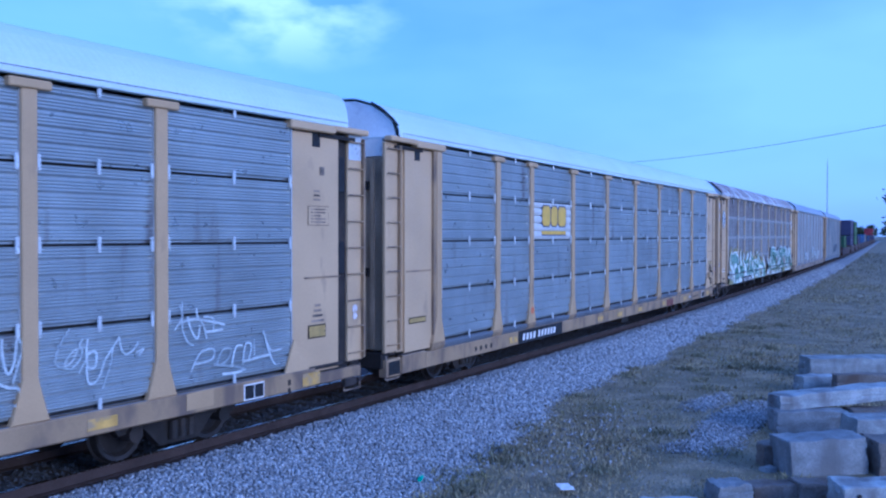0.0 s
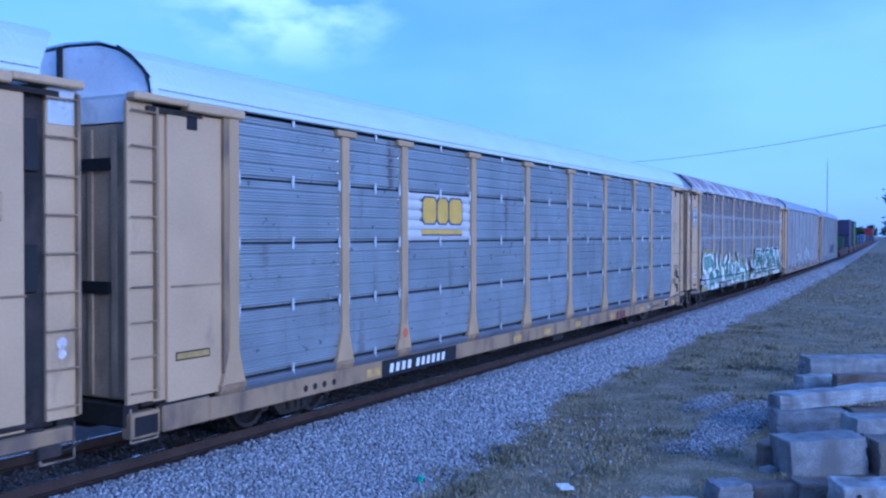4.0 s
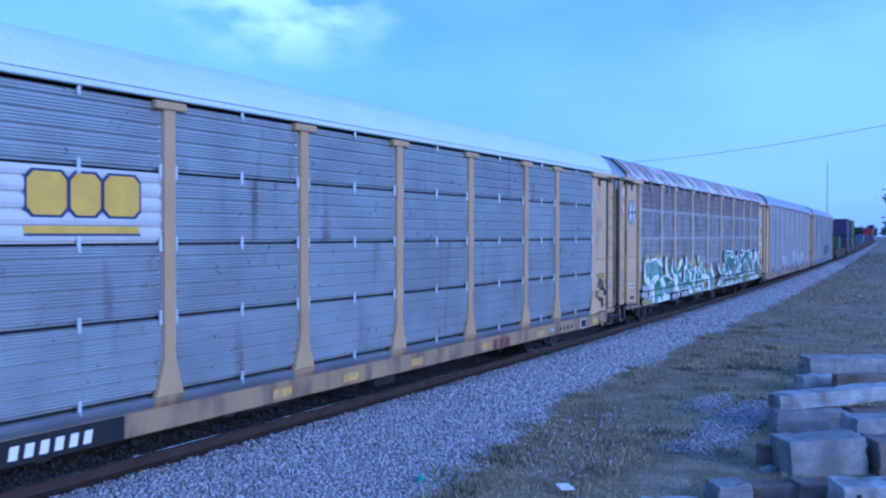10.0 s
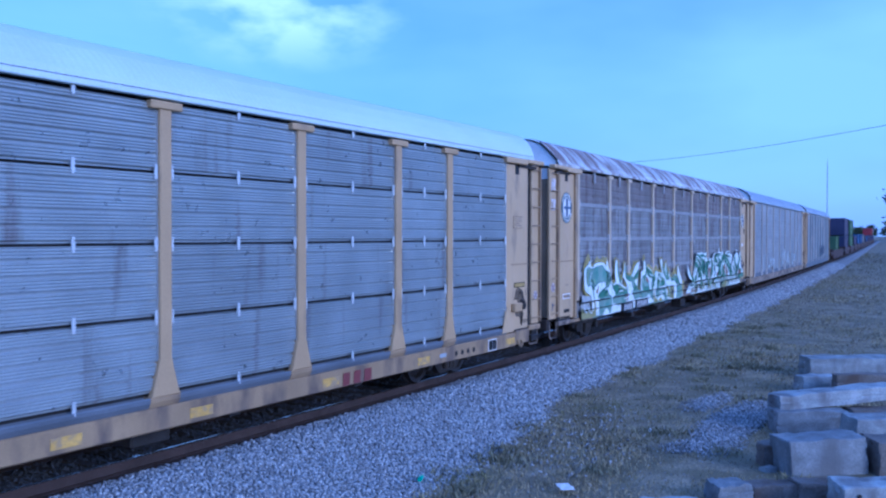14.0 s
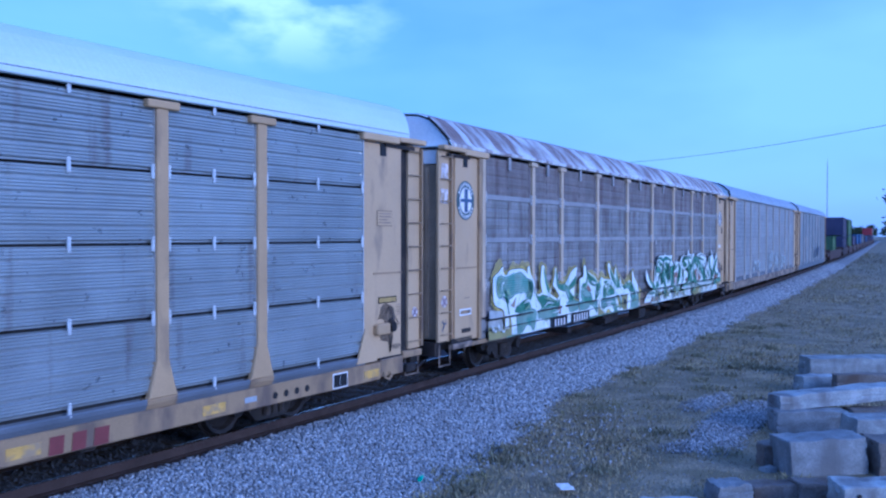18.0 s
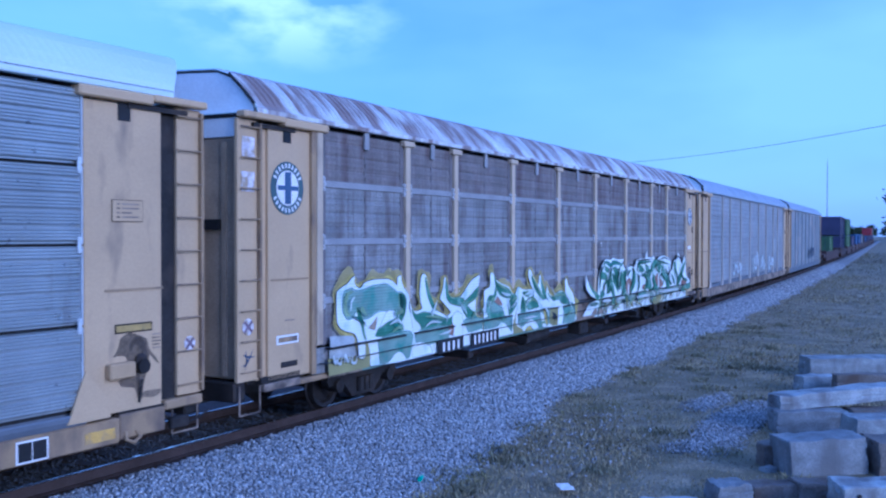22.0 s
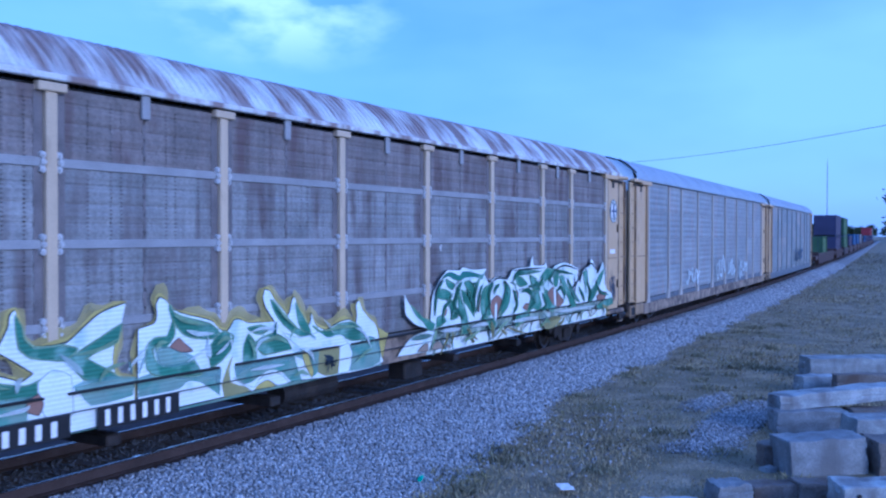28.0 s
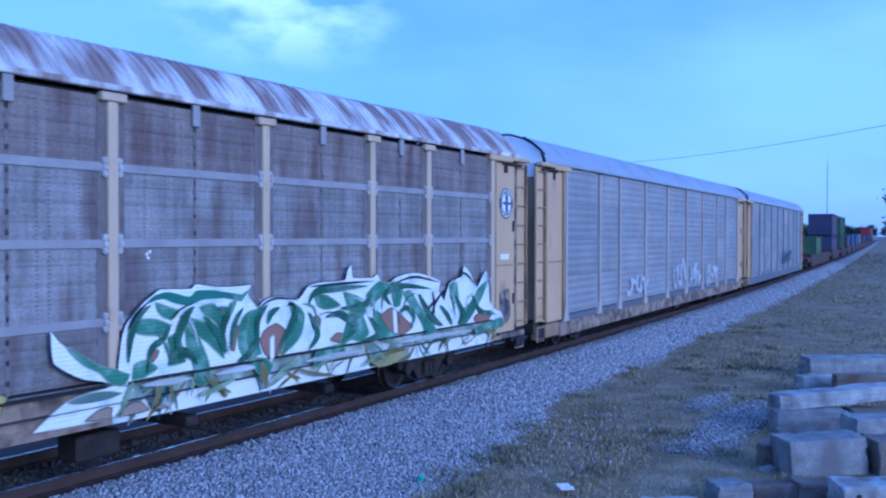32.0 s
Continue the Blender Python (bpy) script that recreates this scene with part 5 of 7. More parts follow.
def make_train():
    cars = {}
    # first car
    c = make_autorack("autorack", "silver and tan autorack railway car with chalky tags", dict(SILVER, ledge_mat="tan_clean", sill_low=0.64, sill_top=0.94, sill_y=-1.584))
    tag, words = None, ""
    for k, (says, width, points) in enumerate((
        ("white tag in looping handwriting", 0.027, ((21.73, 1.98), (21.65, 1.89), (21.57, 1.75), (21.53, 1.62), (21.58, 1.55), (21.73, 1.50))),
        ("white tag in looping handwriting", 0.024, ((21.65, 1.54), (21.73, 1.67), (21.84, 1.73), (21.79, 1.62), (21.73, 1.56), (21.66, 1.54))),
        ("white tag in looping handwriting", 0.024, ((21.74, 1.49), (21.86, 1.58), (21.91, 1.71), (21.87, 1.77), (21.92, 1.85))),
        ("white tag in looping handwriting", 0.024, ((21.84, 1.73), (21.95, 1.74), (21.99, 1.64), (21.91, 1.51), (21.86, 1.43))),
        ("white tag in looping handwriting", 0.027, ((21.99, 1.84), (21.97, 1.67), (21.99, 1.50), (22.09, 1.48), (22.12, 1.61), (22.09, 1.68), (21.99, 1.65))),
        ("white tag in looping handwriting", 0.030, ((21.97, 1.50), (21.99, 1.32), (22.07, 1.28), (22.17, 1.37), (22.24, 1.54), (22.37, 1.70), (22.47, 1.82))),
        ("white tag in looping handwriting", 0.030, ((22.47, 1.82), (22.49, 1.69), (22.56, 1.59), (22.69, 1.63), (22.77, 1.73))),
        ("white tag in looping handwriting", 0.027, ((22.37, 1.70), (22.33, 1.49), (22.26, 1.32), (22.21, 1.20))),
        ("white tag in looping handwriting", 0.024, ((22.73, 1.59), (22.86, 1.63), (22.78, 1.55))),
        ("smeared pale blue tag", 0.030, ((23.39, 1.82), (23.53, 2.00), (23.48, 2.16))),
        ("smeared pale blue tag", 0.030, ((23.53, 2.20), (23.53, 1.85), (23.63, 1.64), (23.74, 1.58))),
        ("smeared pale blue tag", 0.030, ((23.63, 1.99), (23.69, 1.80), (23.81, 1.67), (23.86, 1.86))),
        ("smeared pale blue tag", 0.030, ((23.79, 2.10), (23.81, 1.98), (23.92, 1.85), (23.99, 1.65))),
        ("smeared pale blue tag", 0.030, ((23.92, 1.97), (24.12, 1.92), (24.10, 1.72))),
        ("smeared pale blue tag", 0.036, ((23.48, 1.91), (23.79, 1.94), (24.35, 1.82))),
        ("smeared pale blue tag", 0.036, ((23.97, 1.75), (24.12, 1.75), (24.31, 1.76))),
        ("pale blue angular tag", 0.030, ((23.68, 1.21), (23.77, 1.36), (23.90, 1.48), (24.12, 1.49), (24.10, 1.36), (23.90, 1.32), (23.74, 1.32))),
        ("pale blue angular tag", 0.030, ((24.18, 1.27), (24.30, 1.46), (24.47, 1.45), (24.41, 1.32), (24.24, 1.24))),
        ("pale blue angular tag", 0.030, ((24.47, 1.19), (24.57, 1.47), (24.71, 1.48))),
        ("pale blue angular tag", 0.030, ((24.71, 1.20), (24.77, 1.49), (24.90, 1.46), (24.83, 1.23))),
        ("pale blue angular tag", 0.024, ((24.96, 1.30), (24.96, 1.55))),
        ("pale blue angular tag", 0.030, ((25.16, 1.66), (25.24, 1.48), (25.35, 1.34), (25.58, 1.34))),
        ("pale blue angular tag", 0.030, ((25.22, 1.49), (25.35, 1.21), (25.44, 1.11))),
        ("pale blue angular tag", 0.036, ((24.71, 1.24), (25.09, 1.27), (25.32, 1.28))),
        ("pale blue angular tag", 0.036, ((24.12, 1.27), (24.59, 1.18), (24.77, 1.11))),
        ("pale blue angular tag", 0.036, ((24.29, 1.11), (24.53, 1.10), (24.71, 1.11))),
        ("large pale looping tag", 0.036, ((20.84, 1.95), (20.84, 1.80), (20.88, 1.60), (20.93, 1.55), (20.99, 1.68), (21.02, 1.91))),
        ("large pale looping tag", 0.036, ((21.06, 1.93), (21.09, 1.80), (21.03, 1.62), (20.97, 1.43))),
        ("large pale looping tag", 0.036, ((20.75, 1.47), (20.92, 1.39), (21.04, 1.36), (21.06, 1.23), (20.99, 1.16))),
    )):
        if says != words:
            tag, words = None, says
        mark = stroke(c, tag, points, width, M["g_chalk"], -1.545 - 0.0005 * k, False, "graffiti_tag" if tag is None else "paint_stroke")
        if tag is None:
            tag, mark["label"] = mark, says
    tag_scrawl(c, 16.0, 1.3, 18.0, 1.8, 4, 7, 0.05)
    notice(c, 26.29, 26.83, 3.27, 3.59, 5)
    rect(c, 26.29, 26.75, 1.42, 1.64, -1.510, M["dark"], "label_frame")
    rect(c, 26.31, 26.73, 1.44, 1.62, -1.516, M["label_yellow"], "yellow_label", "small yellow label")
    for i in range(4):
        rect(c, 26.38 + 0.03 * i, 26.70 - 0.03 * i, 1.68 + 0.085 * i, 1.72 + 0.085 * i, -1.506, M["tan_grime"], "print_bar")
    rect(c, 23.57, 24.08, 0.70, 0.93, -1.588, M["tan_clean"], "blank_card", "blank pale card on the sill")
    rect(c, 26.06, 26.50, 0.68, 0.88, -1.586, M["faded_yellow"], "faded_patch", "faded orange-yellow patch on the sill")
    for i in range(2):
        rect(c, 25.70, 25.76, 0.62 + 0.13 * i, 0.71 + 0.13 * i, -1.586, M["dark"], "print_bar")
        disc(c, 27.62, 1.70 + 0.13 * i, 0.06 + 0.01 * i, -1.476, M["torn"], "pale_sticker", "small pale lilac sticker")
    part("switch_box", box(27.12 - HALF, 27.30 - HALF, -1.49, -1.42, 2.45, 3.00, 0.01), M["black"], c, "tall black box beside the ladder")
    part("switch_box", box(27.14 - HALF, 27.32 - HALF, -1.48, -1.42, 3.85, 4.45, 0.01), M["black"], c, "tall black box beside the ladder")
    part("grab_bar", box(26.3 - HALF, 27.2 - HALF, -1.55, -1.50, 0.90, 0.96, 0.015), M["dark"], c, "greasy dark bar at the foot of the door")
    rect(c, 26.60, 26.72, 4.10, 4.24, -1.506, M["tan_grime"], "faded_print", "faded square stencil")
    for i in range(3):
        rect(c, 26.44, 26.60, 3.68 + 0.07 * i, 3.71 + 0.07 * i, -1.506, M["tan_grime"], "print_bar")
    rect(c, 27.44, 27.80, 4.42, 4.86, -1.476, M["zinc"], "bright_patch", "bright bare metal patch")
    lab = rect(c, 24.70, 25.14, 0.66, 0.90, -1.587, M["white"], "data_plate", "white and black data plate")
    rect(lab, 24.72, 24.91, 0.68, 0.88, -1.592, M["black"], "print_bar")
    rect(lab, 24.93, 25.12, 0.68, 0.88, -1.592, M["black"], "print_bar")
    cars[1] = c
    # second car, with the yellow emblem
    c = make_autorack("autorack", "silver and tan autorack railway car with a yellow emblem", dict(SILVER, emblem=True))
    emblem(*FIELD[-1])
    rect(c, 5.93, 8.82, 0.482, 0.795, -1.533, M["black"], "number_board", "black board with pale bars")
    char_bars(c, "reporting_mark", 6.18, 0.55, 0.71, (0.165, 0.165, 0.165, 0.165, -0.06, 0.155, 0.155, 0.155, 0.155, 0.155, 0.155), M["white"], -1.540, 0.03, "pale lettering bars")
    disc(c, 6.68, 1.25, 0.09, -1.582, M["orange"], "orange_disc", "orange disc on a post")
    char_bars(c, "sill_lettering", 19.45, 0.50, 0.72, (0.27, 0.27, 0.30), M["maroon"], -1.536, 0.02, "dark red lettering bars")
    notice(c, 26.31, 26.80, 3.28, 3.56, 4)
    rect(c, 26.35, 26.95, 1.86, 1.98, -1.506, M["dark"], "label_frame")
    rect(c, 26.37, 26.93, 1.88, 1.96, -1.510, M["label_yellow"], "yellow_label", "narrow yellow label")
    rect(c, 0.80, 1.46, 1.40, 1.52, -1.504, M["dark"], "label_frame")
    rect(c, 0.82, 1.44, 1.42, 1.50, -1.509, M["label_yellow"], "yellow_label", "narrow yellow label")
    part("handbrake_bracket", box(26.2 - HALF, 26.6 - HALF, -1.62, -1.50, 1.30, 1.50, 0.02), M["tan_clean"], c)
    hb = part("handbrake_wheel", rod((26.75 - HALF, -1.60, 1.42), (26.75 - HALF, -1.50, 1.42), 0.095, 16), M["wheel"], c, "grimy handbrake wheel")
    part("chain", rod((26.75 - HALF, -1.55, 1.25), (26.72 - HALF, -1.52, 0.95), 0.014, 6), M["dark"], hb)
    smear = [Vector(p) for p in ((26.32, 1.56), (26.40, 1.68), (26.44, 1.80), (26.58, 1.86), (26.70, 1.83), (26.86, 1.76), (26.91, 1.62), (27.02, 1.49), (27.08, 1.40), (27.00, 1.46), (26.91, 1.55), (26.88, 1.40), (26.82, 1.20), (26.78, 0.98), (26.72, 0.98), (26.66, 1.14), (26.46, 1.18), (26.40, 1.26), (26.60, 1.34), (26.52, 1.56), (26.38, 1.58))]
    flat_paint(rounded([tuple(p) for p in smear]), -1.5035, "grease_stain", "grease", c, "brown greasy smear round the handbrake")
    for k, (points, width) in enumerate(((((26.58, 1.62), (26.66, 1.74), (26.76, 1.72), (26.84, 1.52), (26.80, 1.38)), 0.12), (((26.72, 1.05), (26.95, 1.03), (27.12, 1.05)), 0.10), (((26.70, 1.40), (26.73, 1.15), (26.76, 0.90)), 0.05))):
        stroke(c, None, points, width, M["grease"], -1.506 - 0.001 * k, True, "grease_stain")
    for k in range(5):
        rect(c, 26.95, 27.09 - 0.02 * (k % 2), 1.80 - 0.045 * k, 1.815 - 0.045 * k, -1.506, M["tan_grime"], "faded_print", "faded line of print")
    sticker = disc(c, 27.64, 1.62, 0.10, -1.476, M["torn"], "round_sticker", "worn round pinkish sticker")
    for sgn in (-1, 1):
        stroke(c, sticker, [(27.57, 1.62 - 0.07 * sgn), (27.71, 1.62 + 0.07 * sgn)], 0.04, M["maroon_faded"], -1.484, False, "sticker_cross")
    part("gear_case", box(26.66 - HALF, 26.82 - HALF, -1.58, -1.50, 1.34, 1.58, 0.04), M["dark"], c, "greasy dark gear case of the handbrake")
    lab = rect(c, 24.95, 25.37, 0.50, 0.76, -1.536, M["white"], "data_plate", "white and black data plate")
    rect(lab, 24.975, 25.15, 0.522, 0.738, -1.542, M["black"], "print_bar")
    rect(lab, 25.165, 25.345, 0.522, 0.738, -1.542, M["black"], "print_bar")
    for u in (3.64, 3.89, 4.15, 4.42, 23.49, 23.75, 24.01, 24.27):
        disc(c, u, 0.62, 0.055, -1.533, M["black"], "sill_hole", "round hole in the sill")
    rect(c, 22.80, 23.06, 0.60, 0.68, -1.534, M["zinc_dull"], "sill_slot", "oblong grey slot in the sill")
    cars[2] = c
    # third car, brown, with large graffiti
    c = make_autorack("autorack", "weathered brown autorack railway car with large green graffiti", BROWN)
    for k, (a, b, lo, hi, col) in enumerate(((2.2, 3.2, 0.712, 1.0, "tan_grime"), (2.2, 3.2, 1.0, 1.19, "g_mistwhite"), (3.2, 13.75, 0.712, 1.19, "g_teal"), (13.75, 15.4, 0.712, 1.19, "tan_grime"), (15.4, 26.0, 0.99, 1.19, "g_wash"), (15.4, 26.0, 0.712, 0.99, "g_white"))):
        rect(c, a, b, lo, hi, -1.535 - 0.0012 * k, M[col], "sill_paint", "sprayed paint on the side sill")
    scribble = random.Random(9)
    for k in range(44):
        a = scribble.uniform(15.4, 25.2)
        w = scribble.uniform(0.2, 0.9) * scribble.choice((-0.6, 1))
        stroke(c, None, [(a, scribble.uniform(0.64, 0.8)), (a + w * 0.4, scribble.uniform(0.8, 1.0)), (a + w, scribble.uniform(0.9, 1.15))], scribble.uniform(0.02, 0.085), M[scribble.choice(("g_olive", "g_wash", "g_teal", "g_green_mist", "g_olive", "g_white", "g_wash"))], -1.55 - 0.0003 * k, True, "sill_paint")
    for k in range(14):
        a = scribble.uniform(15.9, 25.0)
        w = scribble.uniform(-0.5, 0.6)
        z = scribble.uniform(1.3, 1.7)
        stroke(c, None, [(a, z), (a + w * 0.3, z + 0.3), (a + w, z + scribble.uniform(0.3, 0.65))], scribble.uniform(0.03, 0.07), M[scribble.choice(("g_white", "g_white", "g_white", "g_deep", "g_dark", "g_teal", "g_green"))], GRAFF_Y - 0.047 - 0.0002 * k, True, "graffiti")
    g = None
    g = sprayed(c, g, "sil", "large rounded teal and white graffiti letter with a yellow glow", (2.34, 2.15), (2.49, 2.22), (2.66, 2.28), (2.80, 2.37), (2.88, 2.40), (2.86, 2.29), (2.94, 2.21), (3.06, 2.18), (3.17, 2.27), (3.48, 2.31), (3.97, 2.30), (4.16, 2.24), (4.28, 2.17), (4.30, 2.33), (4.42, 2.36), (4.44, 2.24), (4.54, 2.10), (4.68, 2.01), (4.73, 1.89), (4.71, 1.74), (4.78, 1.57), (4.88, 1.25), (4.96, 1.21), (4.73, 0.73), (3.37, 0.77), (3.35, 1.01), (3.27, 1.19), (3.21, 1.23), (3.21, 0.96), (3.13, 0.93), (3.01, 0.96), (2.99, 1.14), (2.95, 1.30), (2.86, 1.40), (2.59, 1.47), (2.43, 1.54), (2.35, 1.65), (2.33, 1.88))
    g = sprayed(c, g, "g_teal", "", (2.52, 1.97), (2.58, 2.13), (2.77, 2.17), (2.88, 2.12), (3.07, 2.11), (3.48, 2.19), (3.91, 2.19), (4.14, 2.10), (4.28, 2.02), (4.44, 2.00), (4.49, 1.88), (4.46, 1.68), (4.31, 1.63), (4.14, 1.71), (3.86, 1.75), (3.59, 1.75), (3.38, 1.67), (3.17, 1.65), (3.02, 1.74), (2.94, 1.82), (2.80, 1.71), (2.63, 1.70), (2.54, 1.80))
    g = sprayed(c, g, "g_lime", "", (2.54, 1.97), (2.60, 2.11), (2.77, 2.15), (2.69, 2.06), (2.64, 1.93), (2.67, 1.79), (2.78, 1.72), (2.63, 1.71), (2.56, 1.80))
    g = sprayed(c, g, "g_green", "", (2.94, 1.85), (3.05, 1.75), (3.13, 1.58), (3.17, 1.38), (3.23, 1.25), (3.16, 1.35), (3.07, 1.55), (2.98, 1.70))
    g = sprayed(c, g, "g_tan", "", (3.31, 1.46), (3.48, 1.55), (3.59, 1.64), (3.52, 1.41))
    g = sprayed(c, g, "g_green", "", (3.54, 1.30), (3.63, 1.40), (3.80, 1.44), (3.98, 1.52), (4.18, 1.56), (4.39, 1.51), (4.49, 1.36), (4.44, 1.29), (3.80, 1.27))
    g = sprayed(c, g, "g_white", "", (3.69, 1.44), (3.87, 1.66), (4.02, 1.72), (4.25, 1.67), (4.27, 1.57), (4.02, 1.54), (3.82, 1.49))
    g = sprayed(c, g, "g_teal", "", (3.65, 1.18), (3.91, 1.24), (4.42, 1.27), (4.80, 1.23), (4.88, 1.05), (4.80, 0.79), (4.61, 0.75), (4.53, 0.84), (4.37, 0.92), (4.20, 0.89), (3.98, 0.76), (3.69, 0.76), (3.65, 0.89))
    g = sprayed(c, g, "g_green", "", (4.35, 2.00), (4.49, 1.96), (4.56, 1.67), (4.44, 1.50), (4.25, 1.62), (4.39, 1.70))
    g = sprayed(c, g, "g_olive", "", (2.08, 1.05), (2.92, 1.00), (3.01, 0.94), (3.13, 0.91), (3.21, 0.96), (3.21, 1.20), (3.29, 1.18), (3.35, 1.01), (3.35, 0.77), (3.17, 0.76), (2.11, 0.76))
    g = sprayed(c, g, "g_mistwhite", "", (2.13, 1.42), (2.80, 1.37), (2.88, 1.29), (2.82, 1.20), (2.15, 1.23))
    g = None
    g = sprayed(c, g, "sil", "spiky white and green graffiti letters with a yellow glow", (4.73, 1.89), (4.81, 1.70), (4.98, 1.63), (5.22, 1.67), (5.16, 1.79), (5.11, 1.96), (5.14, 2.18), (5.19, 2.32), (5.27, 2.36), (5.38, 2.28), (5.43, 2.12), (5.51, 1.95), (5.65, 1.78), (5.79, 1.60), (6.07, 1.50), (6.25, 1.44), (6.40, 1.52), (6.15, 1.69), (5.93, 1.82), (5.99, 1.92), (6.08, 2.08), (6.10, 2.21), (6.16, 2.26), (6.22, 2.09), (6.25, 1.93), (6.37, 1.82), (6.84, 1.82), (7.06, 1.96), (7.30, 2.12), (7.50, 2.19), (7.74, 2.24), (7.67, 1.98), (7.57, 1.77), (7.53, 1.55), (7.57, 1.37), (7.67, 1.27), (7.88, 1.26), (7.88, 0.76), (7.00, 0.75), (4.73, 0.73), (4.88, 1.22), (4.78, 1.57))
    g = sprayed(c, g, "g_green", "", (4.81, 1.67), (4.98, 1.57), (5.24, 1.59), (5.65, 1.52), (6.07, 1.42), (6.31, 1.38), (6.52, 1.43), (6.55, 1.24), (5.79, 1.29), (5.22, 1.26), (5.11, 1.40), (4.93, 1.50))
    g = sprayed(c, g, "g_green", "", (5.32, 2.28), (5.43, 2.10), (5.51, 1.94), (5.65, 1.77), (5.76, 1.60), (5.59, 1.70), (5.46, 1.87), (5.38, 2.03))
    g = sprayed(c, g, "g_green", "", (6.16, 2.20), (6.24, 2.07), (6.27, 1.92), (6.40, 1.80), (6.77, 1.79), (7.00, 1.74), (6.84, 1.63), (6.37, 1.71), (6.22, 1.83))
    g = sprayed(c, g, "g_green", "", (6.87, 1.63), (7.19, 1.76), (7.67, 1.98), (7.60, 1.77), (7.33, 1.69), (7.10, 1.61), (7.36, 1.47), (7.64, 1.29), (7.40, 1.27), (7.10, 1.38))
    g = sprayed(c, g, "g_teal", "", (4.93, 1.11), (5.11, 1.22), (5.79, 1.24), (6.31, 1.23), (6.31, 0.97), (5.51, 0.93), (5.01, 0.91))
    g = sprayed(c, g, "g_teal", "", (6.97, 1.28), (7.53, 1.30), (7.88, 1.26), (7.85, 1.05), (7.19, 1.02))
    g = sprayed(c, g, "g_white", "", (6.46, 1.40), (6.65, 1.52), (6.90, 1.42), (6.93, 0.97), (6.62, 0.92), (6.49, 1.12))
    g = sprayed(c, g, "g_rust", "", (6.31, 1.21), (6.46, 1.27), (6.52, 1.14), (6.46, 1.03), (6.31, 1.09))
    g = sprayed(c, g, "g_white", "", (4.80, 0.99), (5.11, 1.02), (5.51, 0.90), (5.62, 0.77), (5.11, 0.76), (4.85, 0.76))
    g = None
    g = sprayed(c, g, "sil", "spiky white and green graffiti letters with a yellow glow", (7.94, 1.89), (8.21, 1.94), (8.26, 2.03), (8.25, 2.19), (8.31, 2.28), (8.41, 2.24), (8.52, 2.13), (8.67, 2.05), (9.15, 1.93), (9.31, 1.87), (9.45, 1.75), (9.61, 1.72), (9.70, 1.81), (9.74, 1.86), (9.85, 1.87), (10.05, 1.80), (10.42, 1.78), (10.69, 1.76), (10.89, 1.60), (11.32, 1.43), (11.45, 0.79), (9.48, 0.78), (7.93, 0.77))
    g = sprayed(c, g, "g_teal", "", (7.94, 1.24), (8.36, 1.26), (8.66, 1.15), (9.31, 1.09), (9.45, 0.80), (9.06, 1.05), (8.82, 1.10), (8.66, 1.02), (8.22, 1.01), (7.94, 1.01))
    g = sprayed(c, g, "g_green", "", (8.47, 2.17), (8.56, 2.05), (8.67, 2.00), (9.06, 1.90), (9.28, 1.83), (9.43, 1.72), (9.31, 1.65), (9.06, 1.68), (8.76, 1.75), (8.64, 1.86), (8.54, 1.97))
    g = sprayed(c, g, "g_green", "", (8.54, 1.96), (8.56, 1.77), (8.41, 1.61), (8.25, 1.66), (8.16, 1.61), (8.22, 1.45), (8.36, 1.35), (8.95, 1.35), (9.06, 1.17), (8.82, 1.18), (8.22, 1.27), (8.08, 1.38), (8.09, 1.64), (8.22, 1.74), (8.44, 1.75))
    g = sprayed(c, g, "g_teal", "", (8.26, 1.57), (8.44, 1.59), (8.74, 1.47), (8.93, 1.38), (8.51, 1.37), (8.32, 1.41))
    g = sprayed(c, g, "g_rust", "", (8.48, 1.61), (8.65, 1.71), (8.76, 1.62), (8.90, 1.51), (8.69, 1.52))
    g = sprayed(c, g, "g_green", "", (9.40, 1.67), (9.54, 1.71), (9.72, 1.63), (9.66, 1.47), (9.48, 1.32), (9.26, 1.24), (9.23, 1.49), (9.31, 1.59))
    g = sprayed(c, g, "g_olive", "", (9.48, 0.96), (9.64, 1.28), (9.72, 1.36), (9.64, 1.15), (9.68, 0.96), (10.01, 0.85), (10.09, 0.78), (9.53, 0.77))
    g = sprayed(c, g, "g_green", "", (10.03, 1.73), (10.32, 1.73), (10.50, 1.67), (10.32, 1.63), (10.17, 1.66))
    g = sprayed(c, g, "g_green", "", (9.96, 1.48), (10.05, 1.63), (10.18, 1.49), (10.22, 1.23), (10.05, 1.20), (9.94, 1.18))
    g = sprayed(c, g, "g_green", "", (10.22, 1.50), (10.63, 1.58), (10.96, 1.43), (11.05, 1.31), (10.42, 1.30), (10.28, 1.38))
    g = sprayed(c, g, "g_teal", "", (9.94, 1.11), (10.83, 1.12), (11.36, 1.13), (11.50, 0.88), (11.43, 0.79), (11.05, 0.79), (10.83, 0.97), (10.52, 1.04), (10.32, 0.98), (10.12, 0.91), (9.93, 0.91), (9.77, 1.01))
    g = sprayed(c, g, "g_white", "", (9.73, 1.03), (9.88, 0.93), (10.03, 0.86), (10.18, 0.82), (10.34, 0.95), (10.58, 0.99), (10.83, 0.90), (10.98, 0.79), (10.73, 0.78), (10.52, 0.89), (10.32, 0.88), (10.14, 0.78))
    g = sprayed(c, g, "g_halo2", "", (10.12, 0.79), (10.32, 0.86), (10.50, 0.88), (10.66, 0.77))
    g = None
